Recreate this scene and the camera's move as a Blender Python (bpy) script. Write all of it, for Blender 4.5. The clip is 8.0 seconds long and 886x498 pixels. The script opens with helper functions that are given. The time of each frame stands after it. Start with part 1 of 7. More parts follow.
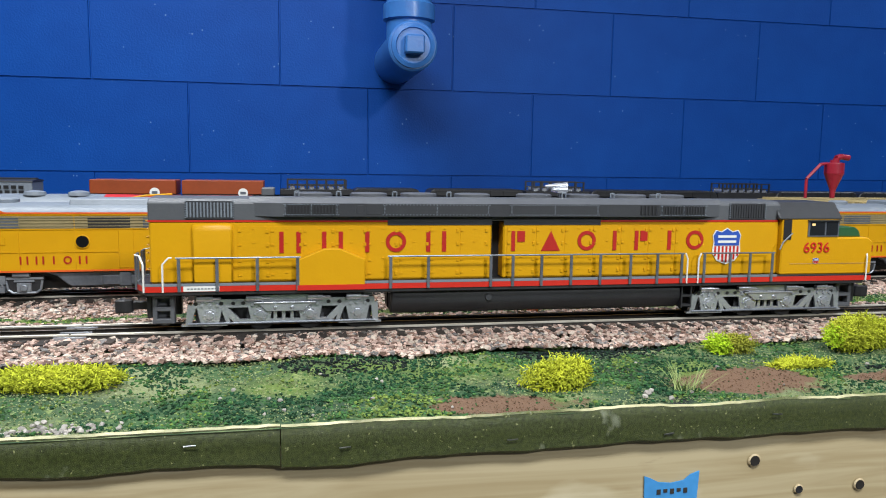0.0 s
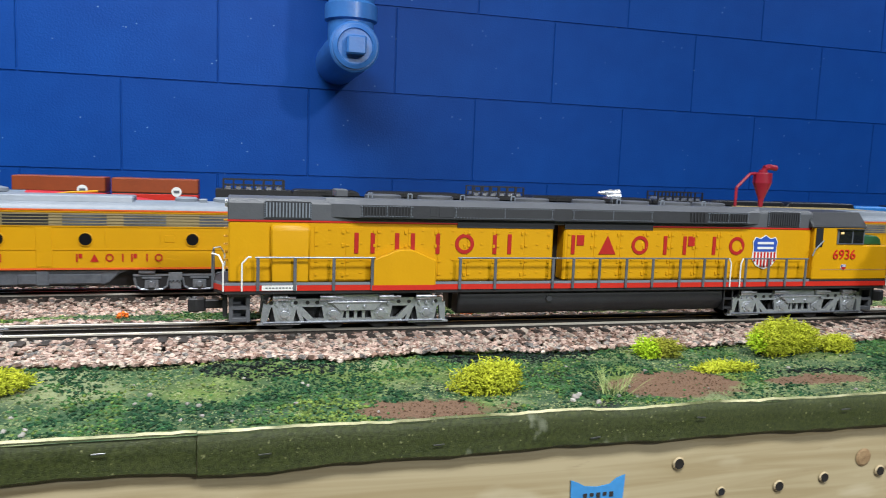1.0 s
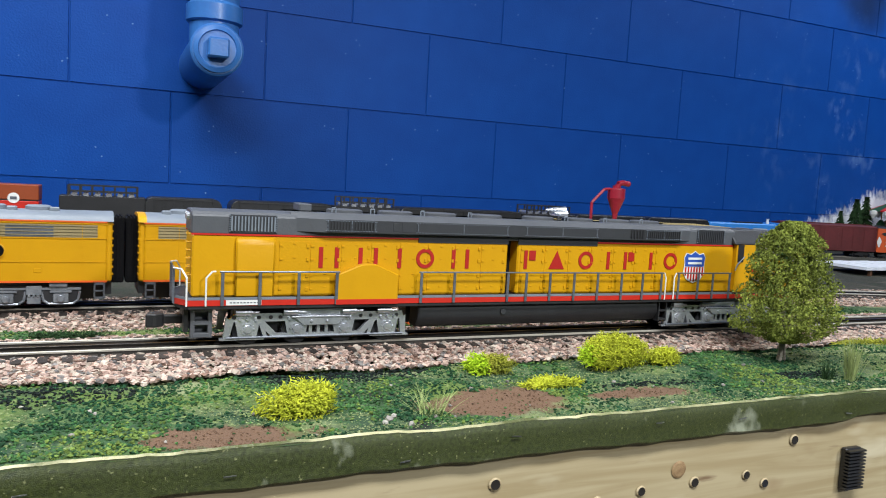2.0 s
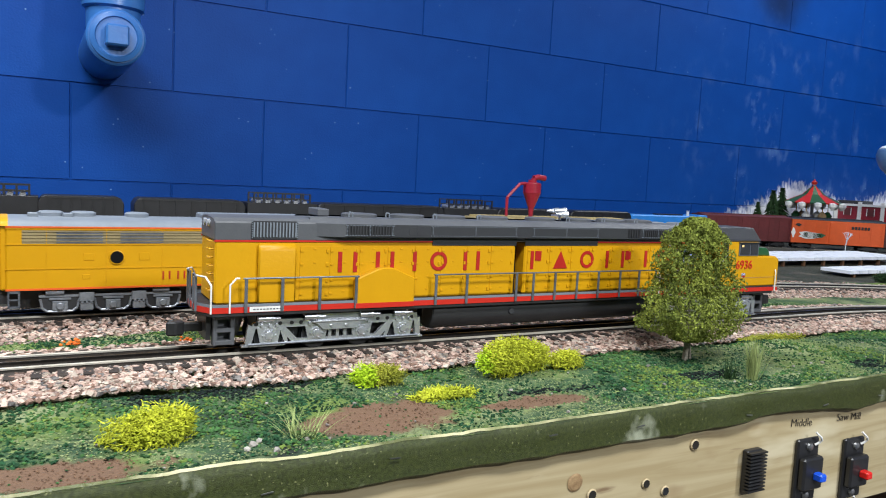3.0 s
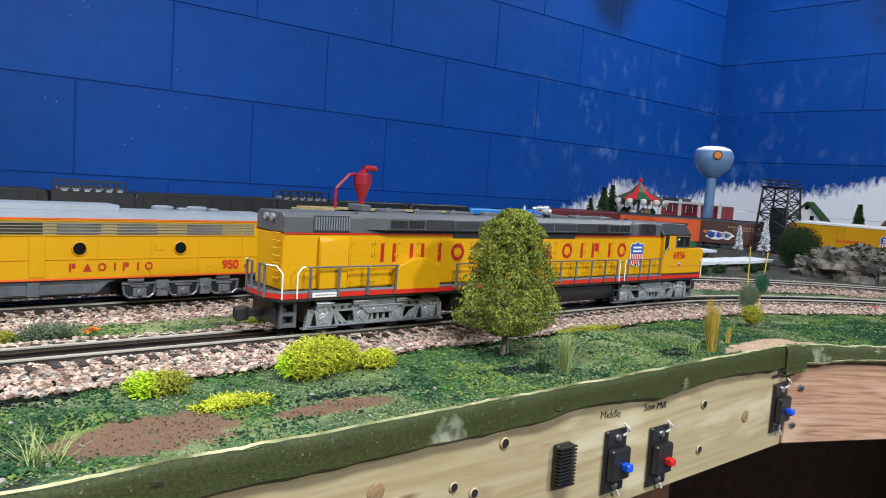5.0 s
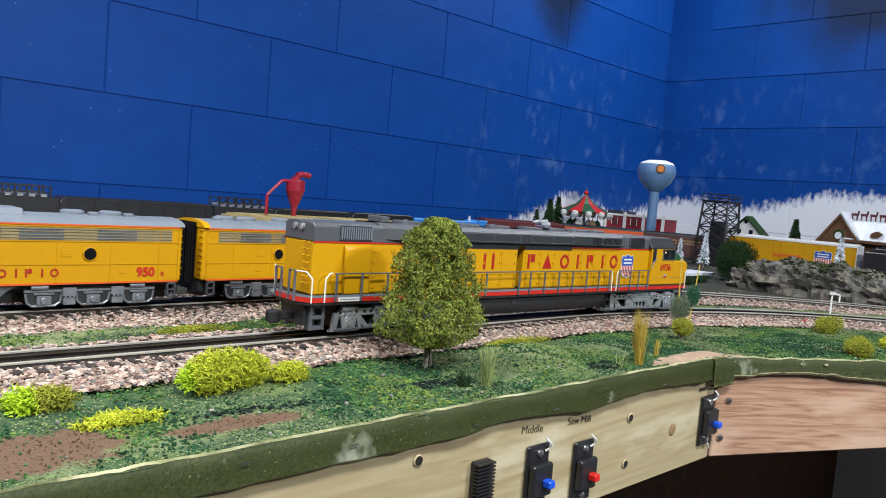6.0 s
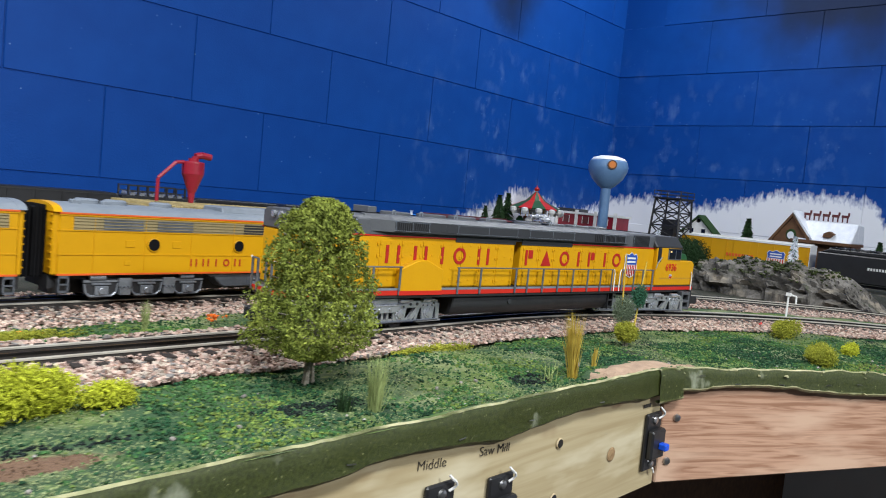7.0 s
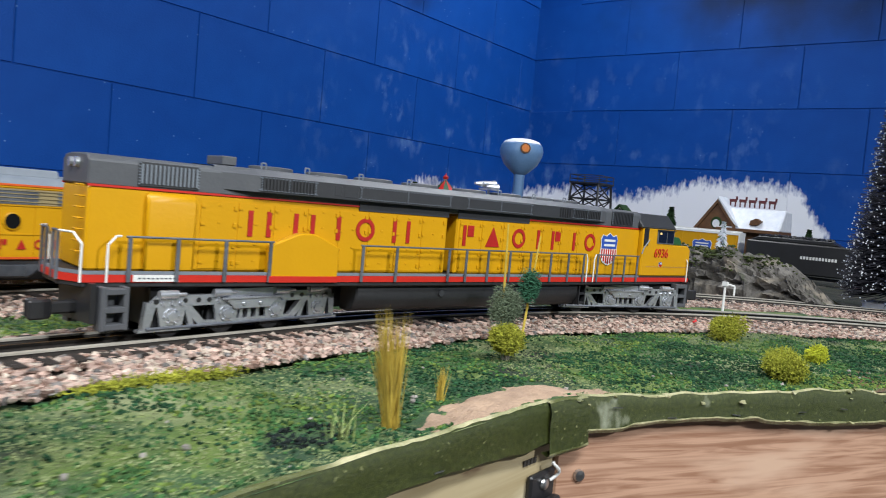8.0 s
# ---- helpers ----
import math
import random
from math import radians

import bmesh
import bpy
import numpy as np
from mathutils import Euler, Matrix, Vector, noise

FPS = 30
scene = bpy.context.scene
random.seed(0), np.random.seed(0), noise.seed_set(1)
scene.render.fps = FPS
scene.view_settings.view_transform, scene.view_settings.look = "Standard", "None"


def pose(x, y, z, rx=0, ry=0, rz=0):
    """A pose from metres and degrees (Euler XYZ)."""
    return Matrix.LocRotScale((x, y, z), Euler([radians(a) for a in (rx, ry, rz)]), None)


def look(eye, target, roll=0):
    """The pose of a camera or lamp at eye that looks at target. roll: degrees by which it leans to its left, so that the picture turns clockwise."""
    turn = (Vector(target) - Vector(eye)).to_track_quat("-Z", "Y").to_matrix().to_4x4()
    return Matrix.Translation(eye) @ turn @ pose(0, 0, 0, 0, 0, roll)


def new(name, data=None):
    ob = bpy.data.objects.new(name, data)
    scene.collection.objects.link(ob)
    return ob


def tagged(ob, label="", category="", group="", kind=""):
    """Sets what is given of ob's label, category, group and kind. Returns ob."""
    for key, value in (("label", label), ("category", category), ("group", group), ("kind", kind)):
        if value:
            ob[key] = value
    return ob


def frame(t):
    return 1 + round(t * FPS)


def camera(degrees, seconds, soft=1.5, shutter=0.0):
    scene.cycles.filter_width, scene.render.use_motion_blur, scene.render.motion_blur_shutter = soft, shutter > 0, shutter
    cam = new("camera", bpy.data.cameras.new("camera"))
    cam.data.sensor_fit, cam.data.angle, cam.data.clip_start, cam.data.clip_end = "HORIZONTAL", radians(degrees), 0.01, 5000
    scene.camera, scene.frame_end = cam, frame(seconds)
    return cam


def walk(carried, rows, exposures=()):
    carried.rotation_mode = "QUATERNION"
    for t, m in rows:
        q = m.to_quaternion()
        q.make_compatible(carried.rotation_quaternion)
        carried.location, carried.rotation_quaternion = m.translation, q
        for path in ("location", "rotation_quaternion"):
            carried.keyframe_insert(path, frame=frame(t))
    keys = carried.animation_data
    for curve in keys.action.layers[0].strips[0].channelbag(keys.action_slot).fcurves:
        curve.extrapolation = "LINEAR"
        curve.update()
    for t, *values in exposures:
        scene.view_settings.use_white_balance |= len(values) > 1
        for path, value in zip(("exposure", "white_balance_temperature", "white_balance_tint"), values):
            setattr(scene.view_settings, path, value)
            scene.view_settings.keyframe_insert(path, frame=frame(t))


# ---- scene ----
# ---------------------------------------------------------------- camera
cam = camera(61.7, 8.0, soft=1.0, shutter=0.22)
PATH = [
    (0, (0.443, -1.787, 1.235), (0.828, 0.161, 0.997), 0.9),
    (0.5, (0.441, -1.786, 1.233), (0.863, 0.154, 0.996), 1.4),
    (1, (0.453, -1.782, 1.233), (0.985, 0.133, 1.01), 2.1),
    (1.5, (0.483, -1.777, 1.23), (1.174, 0.09, 1.033), 3.2),
    (1.7, (0.494, -1.777, 1.232), (1.237, 0.07, 1.043), 3.2),
    (2.8, (0.535, -1.764, 1.238), (1.463, -0.001, 1.058), 3.2),
    (3, (0.551, -1.758, 1.24), (1.508, -0.013, 1.05), 2.9),
    (3.5, (0.561, -1.743, 1.241), (1.6, -0.049, 1.019), 2.3),
    (4, (0.579, -1.74, 1.235), (1.727, -0.118, 1.009), 3.0),
    (4.5, (0.588, -1.742, 1.237), (1.813, -0.175, 1.031), 3.5),
    (6, (0.631, -1.747, 1.236), (2.009, -0.305, 1.092), 4.8),
    (6.5, (0.658, -1.743, 1.235), (2.075, -0.338, 1.096), 5.1),
    (7, (0.745, -1.697, 1.225), (2.202, -0.335, 1.089), 5.5),
    (7.5, (0.863, -1.64, 1.21), (2.383, -0.347, 1.082), 5.6),
    (8, (0.993, -1.596, 1.194), (2.574, -0.377, 1.08), 5.1),
]
walk(cam, [(t, look(eye, target, roll)) for t, eye, target, roll in PATH],
     [(0, -0.08), (1.5, -0.04), (3.0, 0.06), (4.5, 0.10), (6.5, 0.08), (8, 0.08)])

# ---------------------------------------------------------------- light
world = bpy.data.worlds.new("room_world")
world.use_nodes = True
world.node_tree.nodes["Background"].inputs[0].default_value = (0.9, 0.95, 1.0, 1)
world.node_tree.nodes["Background"].inputs[1].default_value = 0.015
scene.world = world
scene.view_settings.exposure = 0.0


def ceiling_lamp(at, target, watts, sx, sy, color):
    data = bpy.data.lights.new("ceiling_lamp", "AREA")
    data.shape, data.size, data.size_y, data.energy, data.color = "RECTANGLE", sx, sy, watts, color
    ob = new("ceiling_lamp", data)
    ob.matrix_world = look(at, target)


COOL = (0.93, 0.97, 1.0)
LAMPS = [  # place, size, watts
    ((1.75, -3.85, 2.52), 0.22, 0.22, 54),
    ((-0.15, -0.92, 2.56), 1.20, 0.30, 38),
    ((2.95, -0.60, 2.56), 1.20, 0.30, 17),
    ((0.45, -2.35, 2.56), 1.20, 0.30, 58),
]
for place, sx, sy, watts in LAMPS:
    ceiling_lamp(place, (place[0], place[1] + (1.9 if sx < 0.5 else 0.01), place[2] - 1), watts, sx, sy, COOL)


# ---------------------------------------------------------------- materials
def mat(name, col, rough=0.5, metal=0.0, col2=None, scale=40.0, amount=1.0, bump=0.0, bscale=300.0, spec=0.5, rand=0.0, island=0.0, emit=0.0):
    """Principled surface with two scales of colour variation, and a fine relief."""
    m = bpy.data.materials.new(name)
    m.use_nodes = True
    nt = m.node_tree
    b = nt.nodes["Principled BSDF"]
    b.inputs["Roughness"].default_value, b.inputs["Metallic"].default_value = rough, metal
    b.inputs["Specular IOR Level"].default_value = spec
    tc = nt.nodes.new("ShaderNodeTexCoord")
    n1, n2 = nt.nodes.new("ShaderNodeTexNoise"), nt.nodes.new("ShaderNodeTexNoise")
    for n, s in ((n1, scale), (n2, scale * 7)):
        n.inputs["Scale"].default_value, n.inputs["Detail"].default_value = s, 4
        nt.links.new(tc.outputs["Object"], n.inputs["Vector"])
    mix = nt.nodes.new("ShaderNodeMix")
    mix.data_type = "RGBA"
    c2 = col2 or tuple(c * 0.82 for c in col)
    mix.inputs["A"].default_value, mix.inputs["B"].default_value = (*col, 1), (*c2, 1)
    add = nt.nodes.new("ShaderNodeMath")
    add.operation = "MULTIPLY_ADD"
    nt.links.new(n2.outputs[0], add.inputs[0])
    add.inputs[1].default_value = 0.5
    nt.links.new(n1.outputs[0], add.inputs[2])
    ramp = nt.nodes.new("ShaderNodeMapRange")
    ramp.inputs[1].default_value, ramp.inputs[2].default_value = 0.55, 0.95
    ramp.inputs[4].default_value = amount
    nt.links.new(add.outputs[0], ramp.inputs[0])
    nt.links.new(ramp.outputs[0], mix.inputs["Factor"])
    out = mix.outputs["Result"]
    if rand or island:
        src = nt.nodes.new("ShaderNodeNewGeometry") if island else nt.nodes.new("ShaderNodeObjectInfo")
        hsv = nt.nodes.new("ShaderNodeHueSaturation")
        mr = nt.nodes.new("ShaderNodeMapRange")
        k = rand or island
        mr.inputs[3].default_value, mr.inputs[4].default_value = 1 - k, 1 + k
        nt.links.new(src.outputs["Random Per Island" if island else "Random"], mr.inputs[0])
        nt.links.new(mr.outputs[0], hsv.inputs["Value"])
        nt.links.new(out, hsv.inputs["Color"])
        out = hsv.outputs[0]
    nt.links.new(out, b.inputs["Base Color"])
    if bump:
        n3, bp = nt.nodes.new("ShaderNodeTexNoise"), nt.nodes.new("ShaderNodeBump")
        n3.inputs["Scale"].default_value, n3.inputs["Detail"].default_value = bscale, 5
        bp.inputs["Strength"].default_value, bp.inputs["Distance"].default_value = bump, 0.002
        nt.links.new(tc.outputs["Object"], n3.inputs["Vector"])
        nt.links.new(n3.outputs[0], bp.inputs["Height"])
        nt.links.new(bp.outputs[0], b.inputs["Normal"])
    if emit:
        b.inputs["Emission Color"].default_value, b.inputs["Emission Strength"].default_value = (*col, 1), emit
    return m


def math_node(nt, op, a, b=None, c=None):
    n = nt.nodes.new("ShaderNodeMath")
    n.operation = op
    for i, v in enumerate((a, b, c)):
        if v is None:
            continue
        if isinstance(v, (int, float)):
            n.inputs[i].default_value = v
        else:
            nt.links.new(v, n.inputs[i])
    return n.outputs[0]


def wall_paint(name, along, contour, start, span, scuff_from, scuff_to, dark_patches):
    """Blue semi-gloss masonry paint, with a cloud bank painted in white below an uneven contour, and thin white scuffs over it."""
    m = mat(name, (0.0024, 0.047, 0.248), 0.5, 0, (0.004, 0.060, 0.296), 2.2, 1.0, 0.26, 240.0, 0.13)
    nt = m.node_tree
    b = nt.nodes["Principled BSDF"]
    geo = nt.nodes.new("ShaderNodeNewGeometry")
    sep = nt.nodes.new("ShaderNodeSeparateXYZ")
    nt.links.new(geo.outputs["Position"], sep.inputs[0])
    run, up = sep.outputs[along], sep.outputs[2]
    u = math_node(nt, "MULTIPLY_ADD", run, 1 / span, -start / span)
    curve = nt.nodes.new("ShaderNodeFloatCurve")
    pts = curve.mapping.curves[0].points
    for i, (x, y) in enumerate(contour):
        if i < 2:
            pts[i].location = (x, y)
        else:
            pts.new(x, y)
    for q in pts:
        q.handle_type = "VECTOR"
    curve.mapping.update()
    nt.links.new(u, curve.inputs[1])
    high = math_node(nt, "MULTIPLY_ADD", curve.outputs[0], 0.4, 1.05)
    streak = nt.nodes.new("ShaderNodeTexNoise")
    mp = nt.nodes.new("ShaderNodeMapping")
    mp.inputs["Scale"].default_value = (15, 15, 8)
    nt.links.new(geo.outputs["Position"], mp.inputs[0])
    nt.links.new(mp.outputs[0], streak.inputs[0])
    streak.inputs["Detail"].default_value = 6
    edge = math_node(nt, "MULTIPLY_ADD", streak.outputs[0], 0.10, -0.05)
    below = math_node(nt, "SUBTRACT", math_node(nt, "ADD", high, edge), up)
    mask = nt.nodes.new("ShaderNodeMapRange")
    mask.inputs[1].default_value, mask.inputs[2].default_value = -0.010, 0.028
    nt.links.new(below, mask.inputs[0])
    # scuffs
    blot, fine = nt.nodes.new("ShaderNodeTexNoise"), nt.nodes.new("ShaderNodeTexNoise")
    blot.inputs["Scale"].default_value, fine.inputs["Scale"].default_value = 6.0, 1.0
    fine.inputs["Detail"].default_value = 8
    mp2 = nt.nodes.new("ShaderNodeMapping")
    mp2.inputs["Scale"].default_value = (24, 24, 17)
    nt.links.new(geo.outputs["Position"], blot.inputs[0])
    nt.links.new(geo.outputs["Position"], mp2.inputs[0])
    nt.links.new(mp2.outputs[0], fine.inputs[0])
    r1, r2, r3 = (nt.nodes.new("ShaderNodeMapRange") for _ in range(3))
    r1.inputs[1].default_value, r1.inputs[2].default_value = 0.46, 0.66
    r2.inputs[1].default_value, r2.inputs[2].default_value = 0.50, 0.78
    r3.inputs[1].default_value, r3.inputs[2].default_value = scuff_from, scuff_to
    nt.links.new(blot.outputs[0], r1.inputs[0])
    nt.links.new(fine.outputs[0], r2.inputs[0])
    nt.links.new(run, r3.inputs[0])
    low = nt.nodes.new("ShaderNodeMapRange")
    low.inputs[1].default_value, low.inputs[2].default_value = 1.95, 1.45
    nt.links.new(up, low.inputs[0])
    scuff = math_node(nt, "MULTIPLY", math_node(nt, "MULTIPLY", r1.outputs[0], r2.outputs[0]), math_node(nt, "MULTIPLY", r3.outputs[0], low.outputs[0]))
    # chips: tiny pale specks
    vor = nt.nodes.new("ShaderNodeTexVoronoi")
    vor.inputs["Scale"].default_value = 52.0
    nt.links.new(geo.outputs["Position"], vor.inputs["Vector"])
    chip = math_node(nt, "LESS_THAN", vor.outputs["Distance"], 0.085)
    seln = nt.nodes.new("ShaderNodeTexNoise")
    seln.inputs["Scale"].default_value = 12.0
    nt.links.new(geo.outputs["Position"], seln.inputs[0])
    chip = math_node(nt, "MULTIPLY", chip, math_node(nt, "GREATER_THAN", seln.outputs[0], 0.575))
    pale = math_node(nt, "MULTIPLY", math_node(nt, "MAXIMUM", scuff, math_node(nt, "MULTIPLY", chip, 1.2)), 0.36)
    rub = nt.nodes.new("ShaderNodeMix")
    rub.data_type = "RGBA"
    rub.inputs["B"].default_value = (0.26, 0.44, 0.72, 1)
    nt.links.new(b.inputs["Base Color"].links[0].from_socket, rub.inputs["A"])
    nt.links.new(pale, rub.inputs["Factor"])
    nt.links.new(rub.outputs["Result"], b.inputs["Base Color"])
    mix = nt.nodes.new("ShaderNodeMix")
    mix.data_type = "RGBA"
    mix.inputs["B"].default_value = (0.74, 0.76, 0.82, 1)
    nt.links.new(b.inputs["Base Color"].links[0].from_socket, mix.inputs["A"])
    nt.links.new(mask.outputs[0], mix.inputs["Factor"])
    nt.links.new(mix.outputs["Result"], b.inputs["Base Color"])
    # dark patches with soft, uneven edges, mixed over the wall colour
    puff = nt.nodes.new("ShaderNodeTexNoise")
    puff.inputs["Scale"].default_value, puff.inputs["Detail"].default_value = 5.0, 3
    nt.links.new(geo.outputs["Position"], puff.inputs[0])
    for cu, cz, ru, rz in dark_patches:
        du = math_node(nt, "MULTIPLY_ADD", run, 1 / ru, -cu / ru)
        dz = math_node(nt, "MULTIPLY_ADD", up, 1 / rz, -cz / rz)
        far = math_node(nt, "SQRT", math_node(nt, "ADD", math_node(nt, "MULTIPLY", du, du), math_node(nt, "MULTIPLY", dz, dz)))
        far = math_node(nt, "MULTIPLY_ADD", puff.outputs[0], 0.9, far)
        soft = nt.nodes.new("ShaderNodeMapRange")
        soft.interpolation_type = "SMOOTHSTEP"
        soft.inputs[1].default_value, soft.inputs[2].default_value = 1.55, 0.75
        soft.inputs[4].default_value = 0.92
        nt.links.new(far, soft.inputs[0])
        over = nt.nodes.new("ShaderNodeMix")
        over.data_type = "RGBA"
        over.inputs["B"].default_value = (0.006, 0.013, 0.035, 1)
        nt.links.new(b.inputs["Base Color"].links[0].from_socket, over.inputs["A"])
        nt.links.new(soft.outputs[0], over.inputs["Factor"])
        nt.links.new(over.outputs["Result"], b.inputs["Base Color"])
    return m


X2 = 3.555
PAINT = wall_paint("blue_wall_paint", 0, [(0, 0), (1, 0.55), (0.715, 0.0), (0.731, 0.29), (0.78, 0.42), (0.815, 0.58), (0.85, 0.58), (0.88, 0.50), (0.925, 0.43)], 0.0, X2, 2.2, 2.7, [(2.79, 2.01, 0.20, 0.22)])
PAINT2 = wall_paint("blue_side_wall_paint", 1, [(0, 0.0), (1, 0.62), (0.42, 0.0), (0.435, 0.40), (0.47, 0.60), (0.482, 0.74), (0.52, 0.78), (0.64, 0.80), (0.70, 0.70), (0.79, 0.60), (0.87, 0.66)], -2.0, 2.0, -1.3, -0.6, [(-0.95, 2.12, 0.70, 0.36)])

YEL = mat("armour_yellow", (0.60, 0.305, 0.004), 0.38, 0, (0.56, 0.28, 0.0035), 12, 1, 0.05, 500, 0.3)
GREY = mat("harbour_grey", (0.032, 0.034, 0.038), 0.5, 0, (0.025, 0.026, 0.03), 20, 1, 0.08, 500)
LGREY = mat("roof_grey", (0.19, 0.215, 0.25), 0.5, 0, (0.15, 0.175, 0.205), 18, 1, 0.08, 400)
DKGREY = mat("underframe_grey", (0.022, 0.023, 0.026), 0.5, 0, (0.014, 0.014, 0.016), 30, 1, 0.1, 600)
SLATE = mat("truck_grey", (0.16, 0.175, 0.20), 0.32, 0.3, (0.095, 0.105, 0.125), 40, 1, 0.1, 600)
RED = mat("signal_red", (0.55, 0.022, 0.012), 0.4, 0, (0.48, 0.02, 0.01), 30)
LETTER = mat("lettering_red", (0.42, 0.016, 0.010), 0.4, 0, (0.36, 0.014, 0.009), 30)
ORNG = mat("orange_stripe", (0.75, 0.12, 0.02), 0.4)
RAILSIDE = mat("dull_rail_side", (0.045, 0.038, 0.032), 0.6, 0.2, (0.025, 0.021, 0.018), 60, 1, 0.2, 500)
CRUMB = mat("brown_earth_crumbs", (0.15, 0.088, 0.052), 0.95, 0, (0.09, 0.05, 0.03), 90, 1, 0, 1, 0.2, island=0.4)
SAGEDUST = mat("sage_powder_clumps", (0.26, 0.295, 0.145), 0.95, 0, (0.17, 0.21, 0.09), 90, 1, 0, 1, 0.2, island=0.3)
PEBBLE = mat("pale_pebbles", (0.30, 0.265, 0.245), 0.85, 0, (0.25, 0.24, 0.21), 200, 1, island=0.5)
GREYM = mat("mid_grey_paint", (0.088, 0.093, 0.102), 0.5, 0, (0.072, 0.076, 0.085), 20, 1, 0.08, 500)
CASTING = mat("cast_truck_grey", (0.27, 0.29, 0.32), 0.3, 0.4, (0.17, 0.185, 0.21), 90, 1, 0.15, 700)
SILVER = mat("silver_paint", (0.62, 0.64, 0.68), 0.25, 0.7, (0.46, 0.48, 0.52), 60, 1, 0.15, 700)
STEEL = mat("rail_steel", (0.58, 0.55, 0.48), 0.42, 0.45, (0.44, 0.41, 0.35), 30, 1)
BLACK = mat("black_plastic", (0.012, 0.012, 0.013), 0.42, 0, (0.018, 0.018, 0.02), 30)
RUBBER = mat("black_diaphragm", (0.006, 0.006, 0.007), 0.85, spec=0.1)
WHITE = mat("white_paint", (0.78, 0.78, 0.76), 0.5, 0, (0.68, 0.68, 0.66), 30)
BLUEP = mat("shield_blue", (0.03, 0.09, 0.42), 0.4)
GLASS = mat("dark_window", (0.01, 0.012, 0.014), 0.08, 0, None, 10, 1, 0, 1, 0.8)
WARM = mat("lit_window", (0.9, 0.62, 0.25), 0.5, emit=0.35)
GREEN = mat("dark_green_cover", (0.015, 0.09, 0.03), 0.5)
SAWN = mat("sawn_cream_timber", (0.48, 0.38, 0.17), 0.8, 0, (0.34, 0.26, 0.11), 80, 1, rand=0.3)
CREAM = mat("louvre_tan", (0.30, 0.24, 0.12), 0.45, 0, (0.22, 0.18, 0.09), 20)
TIE = mat("sleeper_brown", (0.035, 0.024, 0.018), 0.75, 0, (0.02, 0.015, 0.012), 200, 1, 0.3, 900, rand=0.35)
BALLAST = mat("pink_granite_ballast", (0.50, 0.36, 0.30), 0.85, 0, (0.36, 0.25, 0.205), 150, 1, 0.4, 1200, island=0.42)
BALLAST2 = mat("cream_granite_ballast", (0.50, 0.42, 0.35), 0.85, 0, (0.38, 0.31, 0.25), 150, 1, 0.4, 1200, island=0.35)
BALLAST3 = mat("brown_granite_ballast", (0.24, 0.145, 0.105), 0.85, 0, (0.15, 0.09, 0.07), 150, 1, 0.4, 1200, island=0.5)
BALLAST4 = mat("grey_granite_ballast", (0.20, 0.185, 0.175), 0.85, 0, (0.12, 0.11, 0.105), 150, 1, 0.4, 1200, island=0.5)
PINE = mat("pine_board", (0.60, 0.44, 0.22), 0.6)
FOAM = mat("painted_foam_edge", (0.018, 0.026, 0.004), 0.42, 0, (0.060, 0.072, 0.016), 520, 0.8, 0.35, 2400, 0.35)
FOAMRIM = mat("worn_foam_rim", (0.50, 0.455, 0.27), 0.4, 0, (0.20, 0.21, 0.09), 30, 1, 0.6, 500)
STAPLE = mat("staple_steel", (0.6, 0.6, 0.6), 0.3, 1.0)
ROCK = mat("grey_rock", (0.20, 0.185, 0.17), 0.9, 0, (0.045, 0.042, 0.035), 30, 1, 1.0, 160)
SNOW = mat("snow_white", (0.80, 0.83, 0.88), 0.8, 0, (0.66, 0.70, 0.78), 60, 1, 0.3, 300)
BARK = mat("pale_bark", (0.40, 0.36, 0.30), 0.9, 0, (0.14, 0.12, 0.09), 300, 1, 0.6, 900)
LEAF = mat("olive_leaves", (0.25, 0.285, 0.05), 0.8, 0, (0.11, 0.145, 0.026), 60, 1, 0, 1, 0.2, island=0.45)
LICHEN = mat("yellow_green_lichen", (0.50, 0.52, 0.04), 0.9, 0, (0.34, 0.38, 0.03), 90, 1, 0, 1, 0.2, island=0.3)
LICHEN2 = mat("olive_yellow_lichen", (0.34, 0.34, 0.04), 0.9, 0, (0.20, 0.22, 0.026), 90, 1, 0, 1, 0.2, island=0.3)
LIME = mat("bright_lime_lichen", (0.42, 0.60, 0.025), 0.9, 0, (0.32, 0.46, 0.02), 90, 1, 0, 1, 0.2, island=0.25)
SAGE = mat("sage_foliage", (0.16, 0.20, 0.13), 0.9, 0, (0.085, 0.115, 0.07), 120, 1, 0, 1, 0.2, island=0.35)
DEEP = mat("deep_green_foliage", (0.025, 0.06, 0.02), 0.9, 0, (0.015, 0.035, 0.012), 120, 1, 0, 1, 0.2, island=0.35)
TEALF = mat("green_foliage", (0.05, 0.16, 0.095), 0.9, 0, (0.03, 0.10, 0.055), 120, 1, 0, 1, 0.2, island=0.35)
STRAW = mat("straw_blades", (0.55, 0.40, 0.06), 0.8, 0, (0.40, 0.28, 0.04), 40, 1, island=0.25)
PALEGRASS = mat("pale_green_blades", (0.30, 0.36, 0.13), 0.8, 0, (0.20, 0.25, 0.08), 40, 1, island=0.25)
REDP = mat("cyclone_red", (0.30, 0.010, 0.03), 0.4, 0, (0.23, 0.008, 0.02), 40, 1, 0.1, 300)
MAROON = mat("boxcar_maroon", (0.13, 0.02, 0.022), 0.6, 0, (0.09, 0.015, 0.016), 20, 1, 0.1, 300)
BROWN = mat("boxcar_brown", (0.085, 0.028, 0.026), 0.6, 0, (0.06, 0.02, 0.018), 20, 1, 0.1, 300)
ORANGE = mat("boxcar_orange", (0.72, 0.10, 0.012), 0.5, 0, (0.62, 0.085, 0.01), 20)
